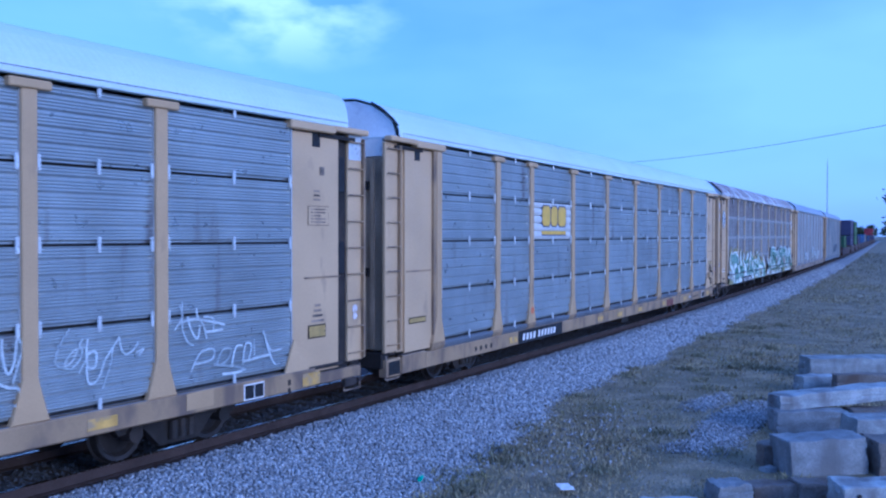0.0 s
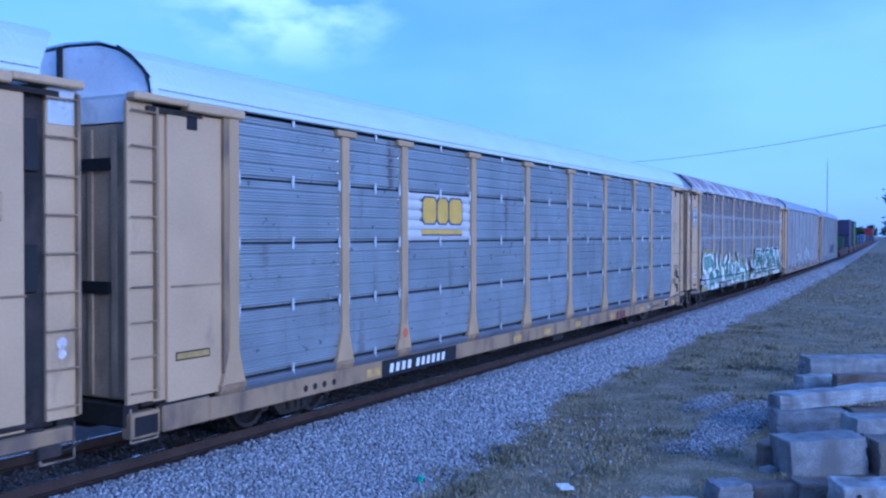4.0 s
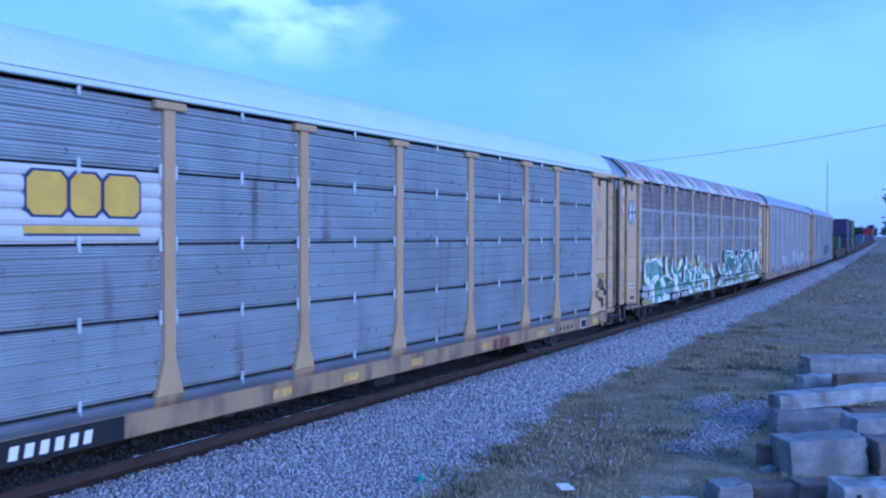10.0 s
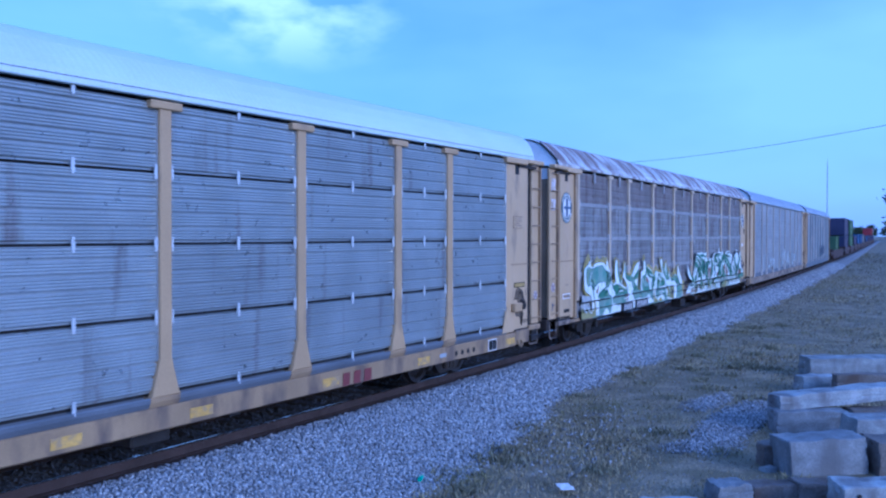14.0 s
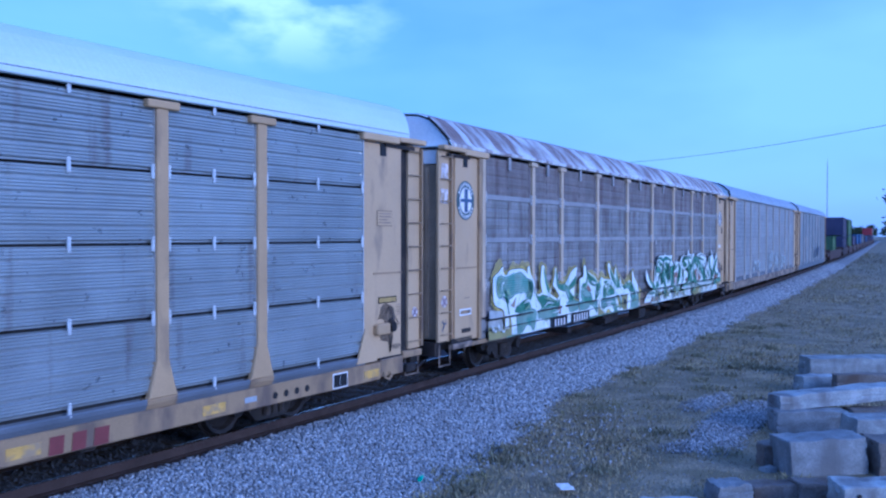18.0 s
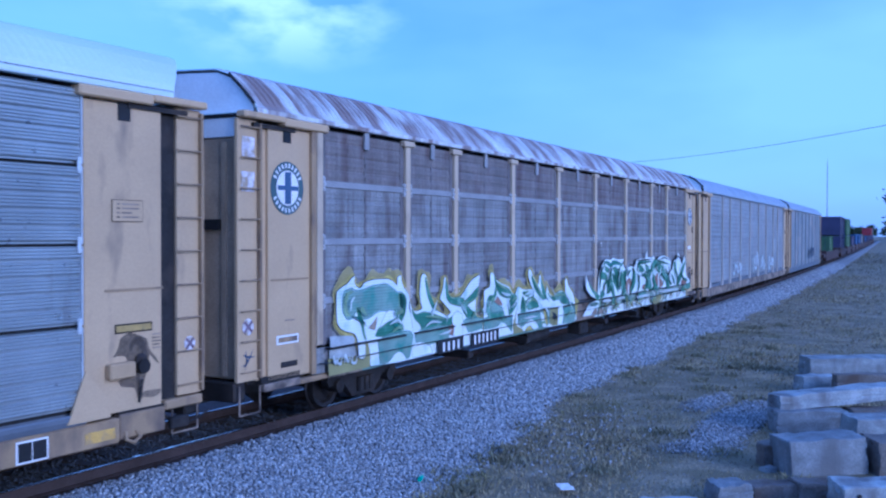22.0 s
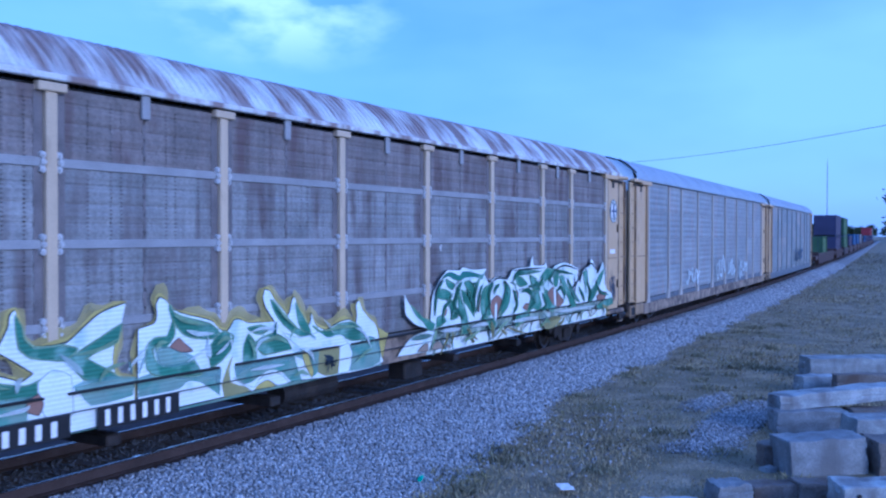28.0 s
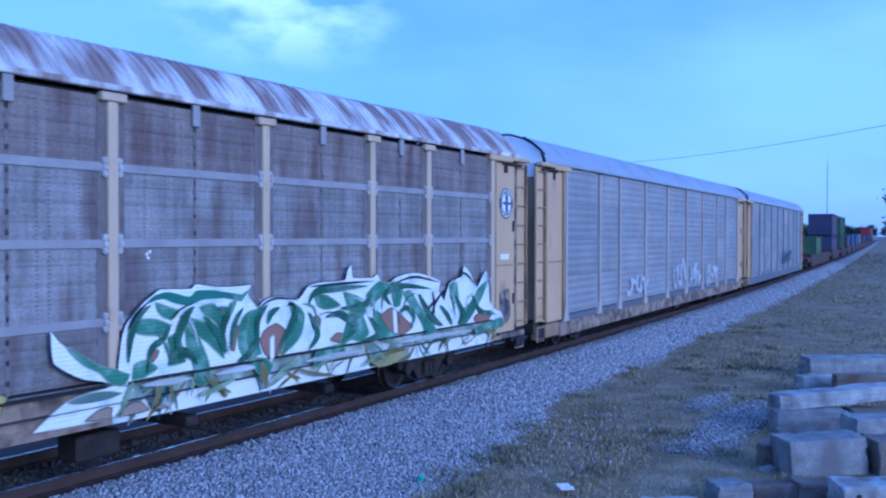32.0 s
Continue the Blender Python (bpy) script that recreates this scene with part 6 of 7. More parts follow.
    g = sprayed(c, g, "sil", "pointed end of the green and white graffiti", (10.38, 2.18), (10.42, 2.28), (10.53, 2.25), (10.65, 2.10), (10.84, 1.95), (10.96, 1.83), (11.03, 1.94), (11.07, 2.07), (11.13, 2.13), (11.23, 1.96), (11.36, 1.79), (11.48, 1.62), (11.55, 1.70), (11.57, 1.84), (11.64, 1.69), (11.74, 1.60), (11.98, 1.52), (12.34, 1.62), (12.63, 1.64), (12.84, 1.56), (12.87, 1.73), (12.84, 1.88), (12.93, 1.97), (13.04, 1.79), (13.21, 1.65), (13.44, 1.50), (13.56, 1.28), (13.62, 1.04), (13.71, 0.79), (13.32, 0.73), (11.32, 0.78), (11.05, 1.35), (10.73, 1.69), (10.46, 1.98), (10.40, 2.09))
    g = sprayed(c, g, "g_green", "", (10.55, 2.12), (10.73, 1.99), (10.94, 1.79), (11.23, 1.60), (11.55, 1.52), (11.50, 1.46), (11.16, 1.54), (10.84, 1.73), (10.63, 1.96))
    g = sprayed(c, g, "g_green", "", (11.16, 2.03), (11.27, 1.87), (11.46, 1.66), (11.55, 1.53), (11.34, 1.59), (11.23, 1.72))
    g = sprayed(c, g, "g_green", "", (11.60, 1.64), (11.79, 1.52), (12.11, 1.51), (12.36, 1.59), (12.76, 1.57), (12.98, 1.46), (13.18, 1.29), (12.76, 1.28), (12.36, 1.41), (11.98, 1.40))
    g = sprayed(c, g, "g_white", "", (10.83, 1.59), (11.27, 1.46), (11.74, 1.50), (12.36, 1.43), (12.60, 1.23), (11.98, 1.24), (11.27, 1.32))
    g = sprayed(c, g, "g_teal", "", (11.05, 1.22), (11.78, 1.21), (11.74, 0.85), (11.59, 0.79), (11.45, 1.04))
    g = sprayed(c, g, "g_teal", "", (12.71, 1.11), (13.18, 1.27), (13.41, 1.23), (13.56, 0.96), (13.62, 0.80), (13.32, 0.74), (12.65, 0.75), (12.62, 0.98))
    g = sprayed(c, g, "g_white", "", (12.36, 1.19), (12.60, 1.23), (12.71, 1.06), (12.62, 0.76), (12.31, 0.76))
    g = sprayed(c, g, "g_olive", "", (11.78, 1.22), (12.36, 1.19), (12.31, 0.76), (11.95, 0.76), (11.74, 0.85))
    g = sprayed(c, g, "g_dark", "", (11.88, 1.12), (11.98, 1.05), (11.93, 0.91), (12.05, 0.99), (12.13, 0.84), (12.18, 1.04), (12.08, 1.09))
    g = sprayed(c, g, "g_halo2", "", (11.32, 1.25), (11.45, 1.20), (11.62, 0.87), (11.57, 0.78), (11.38, 1.05))
    g = sprayed(c, g, "g_halo2", "", (13.56, 1.42), (13.87, 1.29), (13.80, 1.16), (13.67, 0.85), (13.58, 1.14))
    g = None
    g = sprayed(c, g, "blade", "crowded white and green graffiti letters with dark edges", (14.44, 1.99), (14.57, 1.83), (14.81, 1.67), (15.06, 1.53), (15.31, 1.42), (15.40, 1.35), (15.42, 1.26), (15.30, 1.25), (15.18, 1.29), (14.89, 1.36), (14.65, 1.48), (14.48, 1.60), (14.45, 1.77))
    g = sprayed(c, g, "wsil", "", (15.45, 1.16), (15.42, 1.38), (15.48, 1.80), (15.55, 1.97), (15.68, 2.10), (15.85, 2.24), (16.01, 2.33), (16.11, 2.39), (16.67, 2.37), (16.77, 2.43), (17.11, 2.38), (17.45, 2.36), (17.90, 2.37), (17.81, 2.24), (17.94, 2.10), (18.04, 2.02), (18.19, 2.12), (18.43, 2.16), (18.66, 2.15), (19.01, 2.09), (19.13, 2.17), (19.27, 2.29), (19.60, 2.33), (20.08, 2.33), (20.28, 2.35), (20.34, 2.49), (20.44, 2.61), (20.49, 2.37), (21.11, 2.35), (21.25, 2.41), (21.37, 2.27), (21.67, 2.24), (21.86, 2.32), (22.47, 2.39), (23.12, 2.29), (23.53, 2.18), (23.44, 1.99), (23.67, 1.78), (23.86, 2.09), (24.05, 2.19), (24.42, 2.24), (24.50, 2.46), (24.76, 2.32), (24.97, 2.09), (25.13, 1.99), (25.34, 2.20), (25.51, 2.34), (25.68, 2.06), (25.68, 1.69), (25.91, 1.48), (26.26, 1.37), (26.38, 1.20), (20.08, 1.24), (17.81, 1.24), (15.67, 1.24))
    g = sprayed(c, g, "g_white", "", (14.20, 0.83), (14.65, 1.11), (15.14, 1.19), (15.45, 1.20), (15.67, 1.12), (15.54, 0.98), (15.31, 0.82))
    g = sprayed(c, g, "g_deep", "", (15.85, 2.20), (16.01, 2.31), (16.26, 2.35), (16.65, 2.26), (16.77, 2.34), (17.11, 2.33), (17.69, 2.24), (17.85, 2.31), (17.69, 2.13), (17.33, 2.20), (16.88, 2.20), (16.65, 2.14), (16.36, 2.19), (16.16, 2.26))
    g = sprayed(c, g, "g_green", "", (14.65, 1.77), (14.89, 1.62), (15.14, 1.48), (15.37, 1.40), (15.60, 1.32), (15.51, 1.21), (15.31, 1.26), (15.14, 1.41), (14.89, 1.55))
    g = sprayed(c, g, "g_green", "", (15.66, 2.00), (16.06, 1.98), (16.27, 1.90), (16.15, 1.79), (15.77, 1.84), (15.62, 1.91))
    g = sprayed(c, g, "g_green", "", (16.04, 2.21), (16.25, 2.13), (16.44, 2.07), (16.33, 1.99), (16.17, 2.03), (16.08, 2.11))
    g = sprayed(c, g, "g_green", "", (16.25, 1.72), (16.42, 1.78), (16.48, 1.62), (16.56, 1.38), (16.25, 1.36), (16.29, 1.52))
    g = sprayed(c, g, "g_green", "", (16.56, 1.93), (16.77, 1.75), (16.99, 1.33), (17.06, 1.04), (16.83, 1.00), (16.72, 1.29), (16.60, 1.61))
    g = sprayed(c, g, "g_green", "", (16.48, 2.01), (16.77, 1.92), (17.06, 1.80), (17.24, 1.55), (17.31, 1.34), (17.06, 1.55), (16.77, 1.74), (16.56, 1.88))
    g = sprayed(c, g, "g_green", "", (16.84, 2.10), (17.10, 2.12), (17.33, 1.94), (17.45, 2.10), (17.57, 2.14), (17.36, 1.82), (17.26, 1.69), (17.15, 1.88), (16.95, 2.00))
    g = sprayed(c, g, "g_green", "", (17.64, 1.75), (17.74, 1.91), (17.94, 1.98), (18.03, 1.89), (17.91, 1.65), (17.94, 1.35), (17.71, 1.33), (17.62, 1.51))
    g = sprayed(c, g, "g_green", "", (15.67, 1.43), (15.88, 1.46), (16.05, 1.35), (15.82, 1.27), (15.64, 1.26))
    g = sprayed(c, g, "g_rust", "", (15.94, 1.49), (16.02, 1.60), (16.09, 1.57), (16.05, 1.50), (15.98, 1.44))
    g = sprayed(c, g, "g_rust", "", (17.45, 1.46), (17.52, 1.68), (17.62, 1.79), (17.57, 1.60), (17.52, 1.42))
    g = sprayed(c, g, "g_green", "", (17.86, 1.89), (18.01, 1.99), (18.22, 2.03), (18.06, 1.80), (18.01, 1.55), (18.11, 1.32), (17.89, 1.31), (17.81, 1.57))
    g = sprayed(c, g, "g_rust", "", (18.09, 1.53), (18.19, 1.66), (18.46, 1.74), (18.67, 1.62), (18.71, 1.44), (18.54, 1.28), (18.33, 1.21), (18.16, 1.35))
    g = sprayed(c, g, "g_white", "", (18.32, 1.52), (18.40, 1.57), (18.40, 1.24), (18.32, 1.17))
    g = sprayed(c, g, "g_green", "", (18.76, 2.06), (19.01, 1.95), (19.14, 1.81), (19.07, 1.54), (18.87, 1.38), (18.56, 1.23), (18.73, 1.48), (18.87, 1.74))
    g = sprayed(c, g, "g_green", "", (19.39, 2.14), (19.76, 2.09), (20.11, 1.92), (19.76, 1.89), (19.48, 1.97))
    g = sprayed(c, g, "g_rust", "", (19.33, 1.70), (19.45, 1.80), (19.57, 1.72), (19.54, 1.59), (19.39, 1.57))
    g = sprayed(c, g, "g_rust", "", (19.82, 1.36), (20.01, 1.45), (20.21, 1.42), (20.08, 1.29))
    g = sprayed(c, g, "g_green", "", (20.21, 2.13), (20.58, 2.04), (20.96, 1.87), (20.75, 1.68), (20.41, 1.81))
    g = sprayed(c, g, "g_green", "", (20.38, 1.75), (20.75, 1.70), (20.96, 1.37), (20.75, 1.25), (20.44, 1.32), (20.08, 1.20), (20.27, 1.53))
    g = sprayed(c, g, "g_green", "", (20.89, 2.05), (21.29, 2.26), (21.71, 2.18), (21.33, 2.00), (21.04, 1.84))
    g = sprayed(c, g, "g_green", "", (21.11, 1.78), (21.48, 1.61), (21.90, 1.28), (21.67, 1.15), (21.33, 1.27), (21.18, 1.45))
    g = sprayed(c, g, "g_rust", "", (21.33, 1.64), (21.67, 1.77), (21.90, 1.68), (22.18, 1.52), (22.45, 1.36), (22.10, 1.24), (21.67, 1.34))
    g = sprayed(c, g, "g_white", "", (21.75, 1.73), (21.86, 1.70), (21.90, 1.28), (21.79, 1.31))
    g = sprayed(c, g, "g_green", "", (21.67, 2.24), (22.12, 2.18), (21.98, 1.80), (21.79, 1.79))
    g = sprayed(c, g, "g_green", "", (22.10, 2.01), (22.35, 2.05), (22.64, 1.76), (22.94, 1.57), (23.33, 1.20), (22.95, 1.14), (22.77, 1.42), (22.43, 1.72))
    g = sprayed(c, g, "g_green", "", (23.86, 2.07), (24.15, 2.13), (24.25, 1.77), (24.05, 1.71))
    g = sprayed(c, g, "g_green", "", (24.35, 1.50), (24.81, 1.68), (25.18, 1.96), (25.54, 2.09), (25.35, 1.83), (25.02, 1.54), (24.55, 1.25), (24.25, 1.20))
    g = sprayed(c, g, "g_rust", "", (24.92, 1.34), (25.35, 1.46), (25.82, 1.40), (25.63, 1.25), (25.02, 1.21))
    g = sprayed(c, g, "g_green", "", (24.97, 1.09), (26.26, 1.24), (26.35, 1.05), (25.08, 0.96))
    g = sprayed(c, g, "g_green", "", (19.45, 1.21), (20.08, 1.24), (20.24, 1.14), (19.76, 1.00), (19.39, 0.96))
    g = sprayed(c, g, "g_green", "", (17.81, 1.27), (18.19, 1.22), (18.35, 1.10), (18.19, 0.88), (18.04, 1.04))
    g = sprayed(c, g, "g_olive", "", (21.02, 0.85), (21.67, 0.93), (22.27, 0.92), (21.87, 0.75), (21.29, 0.70))
    g = sprayed(c, g, "g_tan", "", (14.90, 0.84), (15.07, 0.93), (15.23, 0.96), (15.31, 0.94), (15.29, 0.82))
    g = sprayed(c, g, "g_tan", "", (15.44, 0.82), (15.54, 0.93), (15.67, 0.96), (15.80, 0.92), (15.91, 0.82))
    g = sprayed(c, g, "g_tan", "", (16.01, 0.82), (16.09, 0.86), (16.19, 0.83), (16.23, 0.80))
    for k, (paint, width, points) in enumerate((
        ("g_green", 0.112, ((15.56, 1.47), (15.60, 1.79), (15.71, 2.03), (15.94, 2.20))),
        ("g_green", 0.096, ((15.88, 1.30), (15.94, 1.61), (16.15, 1.73), (16.30, 1.93))),
        ("g_green", 0.144, ((16.72, 2.13), (16.56, 2.00), (16.41, 1.71), (16.48, 1.39))),
        ("g_green", 0.112, ((16.88, 1.98), (17.16, 1.72), (17.33, 1.40))),
        ("g_green", 0.112, ((17.15, 2.08), (17.36, 2.01), (17.27, 1.70), (17.39, 1.39))),
        ("g_green", 0.096, ((17.69, 2.04), (17.51, 1.81), (17.42, 1.43))),
        ("g_green", 0.112, ((18.24, 2.05), (18.01, 1.81), (18.04, 1.40))),
        ("g_green", 0.144, ((18.90, 1.96), (18.78, 1.66), (18.43, 1.28))),
        ("g_green", 0.128, ((19.23, 2.00), (19.45, 2.19), (20.08, 2.21), (20.93, 2.21))),
        ("g_green", 0.128, ((19.23, 1.87), (19.48, 1.50), (19.23, 1.25))),
        ("g_green", 0.144, ((19.68, 1.75), (20.11, 1.77), (20.53, 1.50), (20.08, 1.29))),
        ("g_green", 0.128, ((20.08, 1.87), (20.75, 1.87), (21.04, 2.07))),
        ("g_green", 0.144, ((20.96, 1.67), (21.26, 1.32), (20.75, 1.25))),
        ("g_green", 0.128, ((21.67, 1.82), (21.48, 2.04), (22.06, 2.16), (23.12, 2.05))),
        ("g_green", 0.160, ((22.64, 1.98), (23.12, 1.50), (23.58, 1.28))),
        ("g_green", 0.112, ((23.46, 1.71), (23.81, 1.45), (23.96, 1.25))),
        ("g_green", 0.144, ((24.05, 1.90), (24.43, 1.45), (24.20, 1.28))),
        ("g_green", 0.112, ((24.81, 1.86), (25.21, 1.47), (25.97, 1.34))),
        ("g_green", 0.112, ((21.86, 1.60), (22.18, 1.74), (22.47, 1.55), (22.35, 1.35))),
        ("g_green", 0.112, ((18.52, 1.99), (18.32, 1.91), (18.24, 1.75))),
        ("g_green", 0.128, ((16.25, 1.42), (16.41, 1.54), (16.66, 1.45), (16.77, 1.31))),
        ("g_green", 0.112, ((17.57, 1.26), (17.81, 1.34), (17.96, 1.56))),
        ("g_dark", 0.045, ((19.23, 2.28), (20.08, 2.29), (21.14, 2.29))),
        ("g_dark", 0.045, ((21.63, 2.18), (22.47, 2.31), (23.48, 2.16))),
        ("g_dark", 0.040, ((23.88, 2.10), (24.50, 2.31), (25.10, 1.94))),
        ("g_dark", 0.035, ((25.43, 2.27), (25.65, 2.00), (25.71, 1.66))),
        ("g_dark", 0.050, ((15.55, 1.90), (15.68, 2.08), (15.88, 2.23))),
        ("g_dark", 0.035, ((18.01, 2.01), (18.43, 2.14), (19.01, 2.07))),
        ("g_dark", 0.025, ((16.25, 1.95), (16.44, 2.10), (16.72, 2.18))),
        ("g_dark", 0.020, ((19.45, 1.78), (19.76, 1.83), (20.08, 1.77))),
        ("g_dark", 0.020, ((21.86, 1.73), (21.98, 1.38))),
        ("g_lime", 0.100, ((15.64, 1.23), (15.54, 1.07), (15.42, 0.83))),
        ("g_olive", 0.100, ((16.09, 1.23), (16.05, 1.00), (15.95, 0.85))),
        ("g_olive", 0.070, ((16.27, 1.24), (16.29, 1.04), (16.27, 0.87))),
        ("g_lime", 0.060, ((16.71, 1.19), (16.68, 1.06), (16.64, 0.88))),
        ("g_olive", 0.080, ((16.90, 1.15), (17.15, 0.96), (17.45, 0.82))),
        ("g_lime", 0.090, ((17.57, 1.03), (17.10, 0.92), (16.77, 0.86))),
        ("g_olive", 0.160, ((18.09, 1.19), (18.16, 0.99), (18.19, 0.76))),
        ("g_lime", 0.100, ((19.01, 1.13), (18.59, 1.00), (18.32, 0.86))),
        ("g_olive", 0.060, ((18.87, 1.00), (19.45, 0.84), (20.01, 0.74))),
        ("g_lime", 0.080, ((20.08, 1.16), (19.60, 1.00), (19.39, 0.83))),
        ("g_olive", 0.100, ((21.11, 0.84), (21.67, 0.97), (22.27, 0.94))),
        ("g_lime", 0.100, ((20.75, 0.79), (21.29, 0.95), (21.48, 0.80))),
        ("g_olive", 0.090, ((22.47, 0.99), (22.27, 0.81), (21.87, 0.75))),
        ("g_lime", 0.080, ((23.35, 1.15), (23.82, 1.03), (23.58, 0.83))),
        ("g_olive", 0.120, ((25.35, 1.08), (25.80, 0.92), (25.63, 0.73))),
        ("g_teal", 0.120, ((14.65, 1.11), (15.06, 1.12), (15.45, 1.11))),
        ("g_white", 0.100, ((19.15, 1.08), (19.92, 1.08), (20.75, 1.07))),
        ("g_white", 0.100, ((21.87, 1.11), (23.12, 1.10), (24.81, 1.08))),
        ("g_white", 0.090, ((15.77, 1.16), (16.25, 1.15), (16.66, 1.14))),
        ("g_white", 0.090, ((17.10, 1.13), (17.69, 1.15), (17.96, 1.12))),
        ("g_chalk", 0.050, ((2.18, 0.96), (2.16, 1.09), (2.23, 0.95), (2.25, 1.10))),
        ("g_chalk", 0.050, ((2.34, 1.09), (2.28, 0.98), (2.37, 0.94), (2.41, 1.07))),
        ("g_chalk", 0.050, ((2.48, 0.91), (2.50, 1.07), (2.59, 0.94), (2.65, 1.07))),
        ("g_chalk", 0.050, ((2.72, 1.05), (2.70, 0.93), (2.82, 0.91), (2.86, 1.04))),
        ("g_white", 0.050, ((2.80, 2.05), (2.69, 1.97), (2.67, 1.80))),
        ("g_lime", 0.100, ((3.17, 1.69), (2.99, 1.83), (3.07, 1.73))),
        ("g_lime", 0.080, ((4.11, 1.65), (4.39, 1.70), (4.46, 1.88))),
        ("g_lime", 0.050, ((2.52, 1.86), (2.56, 2.07), (2.75, 2.15))),
        ("g_white", 0.060, ((3.93, 1.47), (4.21, 1.53), (4.37, 1.43))),
        ("g_lime", 0.060, ((4.02, 1.32), (4.25, 1.39), (4.44, 1.32))),
        ("g_green", 0.128, ((4.35, 2.04), (4.46, 1.85), (4.42, 1.60))),
        ("g_lime", 0.060, ((5.22, 1.52), (5.65, 1.48), (6.07, 1.39))),
        ("g_lime", 0.050, ((6.93, 1.68), (7.26, 1.70), (7.57, 1.81))),
        ("g_white", 0.050, ((5.24, 1.31), (5.51, 1.39), (5.93, 1.35))),
        ("g_white", 0.050, ((5.79, 1.11), (6.22, 1.13), (6.31, 1.18))),
        ("g_lime", 0.060, ((8.51, 2.04), (8.74, 1.94), (9.15, 1.85))),
        ("g_lime", 0.060, ((8.18, 1.56), (8.26, 1.68), (8.41, 1.68))),
        ("g_white", 0.070, ((8.74, 1.81), (8.98, 1.74), (9.28, 1.72))),
        ("g_lime", 0.060, ((9.33, 1.55), (9.49, 1.63), (9.66, 1.60))),
        ("g_white", 0.050, ((9.31, 1.41), (9.48, 1.49), (9.61, 1.59))),
        ("g_lime", 0.060, ((10.01, 1.57), (10.11, 1.43), (10.13, 1.25))),
        ("g_lime", 0.070, ((10.28, 1.47), (10.63, 1.53), (10.92, 1.41))),
        ("g_white", 0.050, ((10.05, 1.67), (10.32, 1.70), (10.63, 1.66))),
        ("g_lime", 0.060, ((10.65, 2.01), (10.88, 1.82), (11.18, 1.62))),
        ("g_lime", 0.060, ((11.86, 1.52), (12.36, 1.55), (12.82, 1.51))),
        ("g_white", 0.060, ((12.76, 1.50), (13.04, 1.38), (13.27, 1.08))),
        ("g_white", 0.060, ((10.03, 1.10), (10.42, 1.10), (10.83, 1.09))),
        ("g_lime", 0.070, ((11.05, 0.87), (11.27, 0.92), (11.45, 0.84))),
        ("g_white", 0.060, ((11.18, 1.33), (11.50, 1.19), (11.59, 1.02))),
        ("g_lime", 0.060, ((12.76, 0.88), (13.04, 1.02), (13.32, 1.08))),
        ("g_dark", 0.035, ((11.86, 1.08), (11.98, 0.93), (11.93, 0.81))),
        ("g_dark", 0.030, ((12.03, 1.13), (12.13, 0.91), (12.21, 1.07))),
        ("g_dark", 0.030, ((11.83, 0.95), (12.05, 0.97), (12.28, 0.99))),
    )):
        stroke(c, None, points, width, M[paint], GRAFF_Y - 0.0585 - 0.0001 * k, True, "graffiti")
    for k in range(22):
        a = scribble.uniform(2.7, 12.6)
        w = scribble.uniform(-0.45, 0.5)
        z = scribble.uniform(1.28, 1.55)
        stroke(c, None, [(a, z), (a + w * 0.35, z + scribble.uniform(0.05, 0.15)), (a + w, z + scribble.uniform(0.15, 0.32))], scribble.uniform(0.025, 0.08), M[scribble.choice(("g_white_mist", "g_green_mist", "g_lime", "g_teal_mist", "g_white", "g_deep", "g_teal"))], GRAFF_Y - 0.047 - 0.0001 * k, True, "graffiti")
    for a, b in zip(POSTS, POSTS[1:]):
        # black bar laid over the paint for the dark of the open slit
        part("slit", box(a + 0.18 - HALF, b - 0.18 - HALF, -1.652, -1.55, 1.203, 1.233), M["black"], c)
        # thin dark line paints the shade under the bend of the sill
        part("sill_lip", box(a - HALF, b - HALF, -1.650, -1.55, 0.984, 0.991), M["g_dark"], c)
    rect(c, 5.75, 6.85, 0.712, 0.985, -1.654, M["black"], "number_board", "black board with pale bars")
    rect(c, 7.25, 8.6, 0.712, 0.985, -1.654, M["black"], "number_board", "black board with pale bars")
    char_bars(c, "reporting_mark", 5.95, 0.745, 0.93, (0.11, -0.0, 0.11, -0.0, 0.11, -0.0, 0.11), M["white"], -1.659, 0, "pale lettering bars")
    char_bars(c, "car_number", 7.36, 0.75, 0.95, (0.10, -0.0, 0.10, -0.0, 0.10, -0.0, 0.10, -0.0, 0.10, -0.0, 0.10), M["white"], -1.659, 0, "pale number bars")
    cross_emblem(c, 1.12, 3.85, 0.42)
    cross_emblem(c, 26.75, 3.85, 0.36)
    tag_scrawl(c, 26.4, 1.05, 26.95, 1.95, 3, 78, 0.035, "scrawl", "dark scrawl on the grimy door", "blue_decal", -1.508)
    disc(c, 26.7, 1.35, 0.30, -1.504, M["tan_grime"], "grease_stain", "dark grease stain")
    for du, dz in ((0.0, 0.0), (0.05, 0.03), (0.02, -0.05)):
        disc(c, 15.98 + du, 2.86 + dz, 0.025, -1.525, M["white"], "white_spot", "small white spatter", n=7)
    fr = rect(c, 0.85, 1.4, 1.40, 1.54, -1.506, M["white"], "label_frame", "white-framed label")
    rect(c, 0.89, 1.36, 1.43, 1.51, -1.511, M["tan"], "label_field")
    rect(c, 0.09, 0.37, 4.26, 4.58, -1.476, M["torn"], "peeling_placard", "torn mottled white placard")
    rect(c, 0.07, 0.37, 3.76, 4.06, -1.476, M["torn"], "peeling_placard", "torn mottled white placard")
    sticker = disc(c, 0.22, 1.74, 0.125, -1.476, M["torn"], "round_sticker", "worn round pinkish sticker")
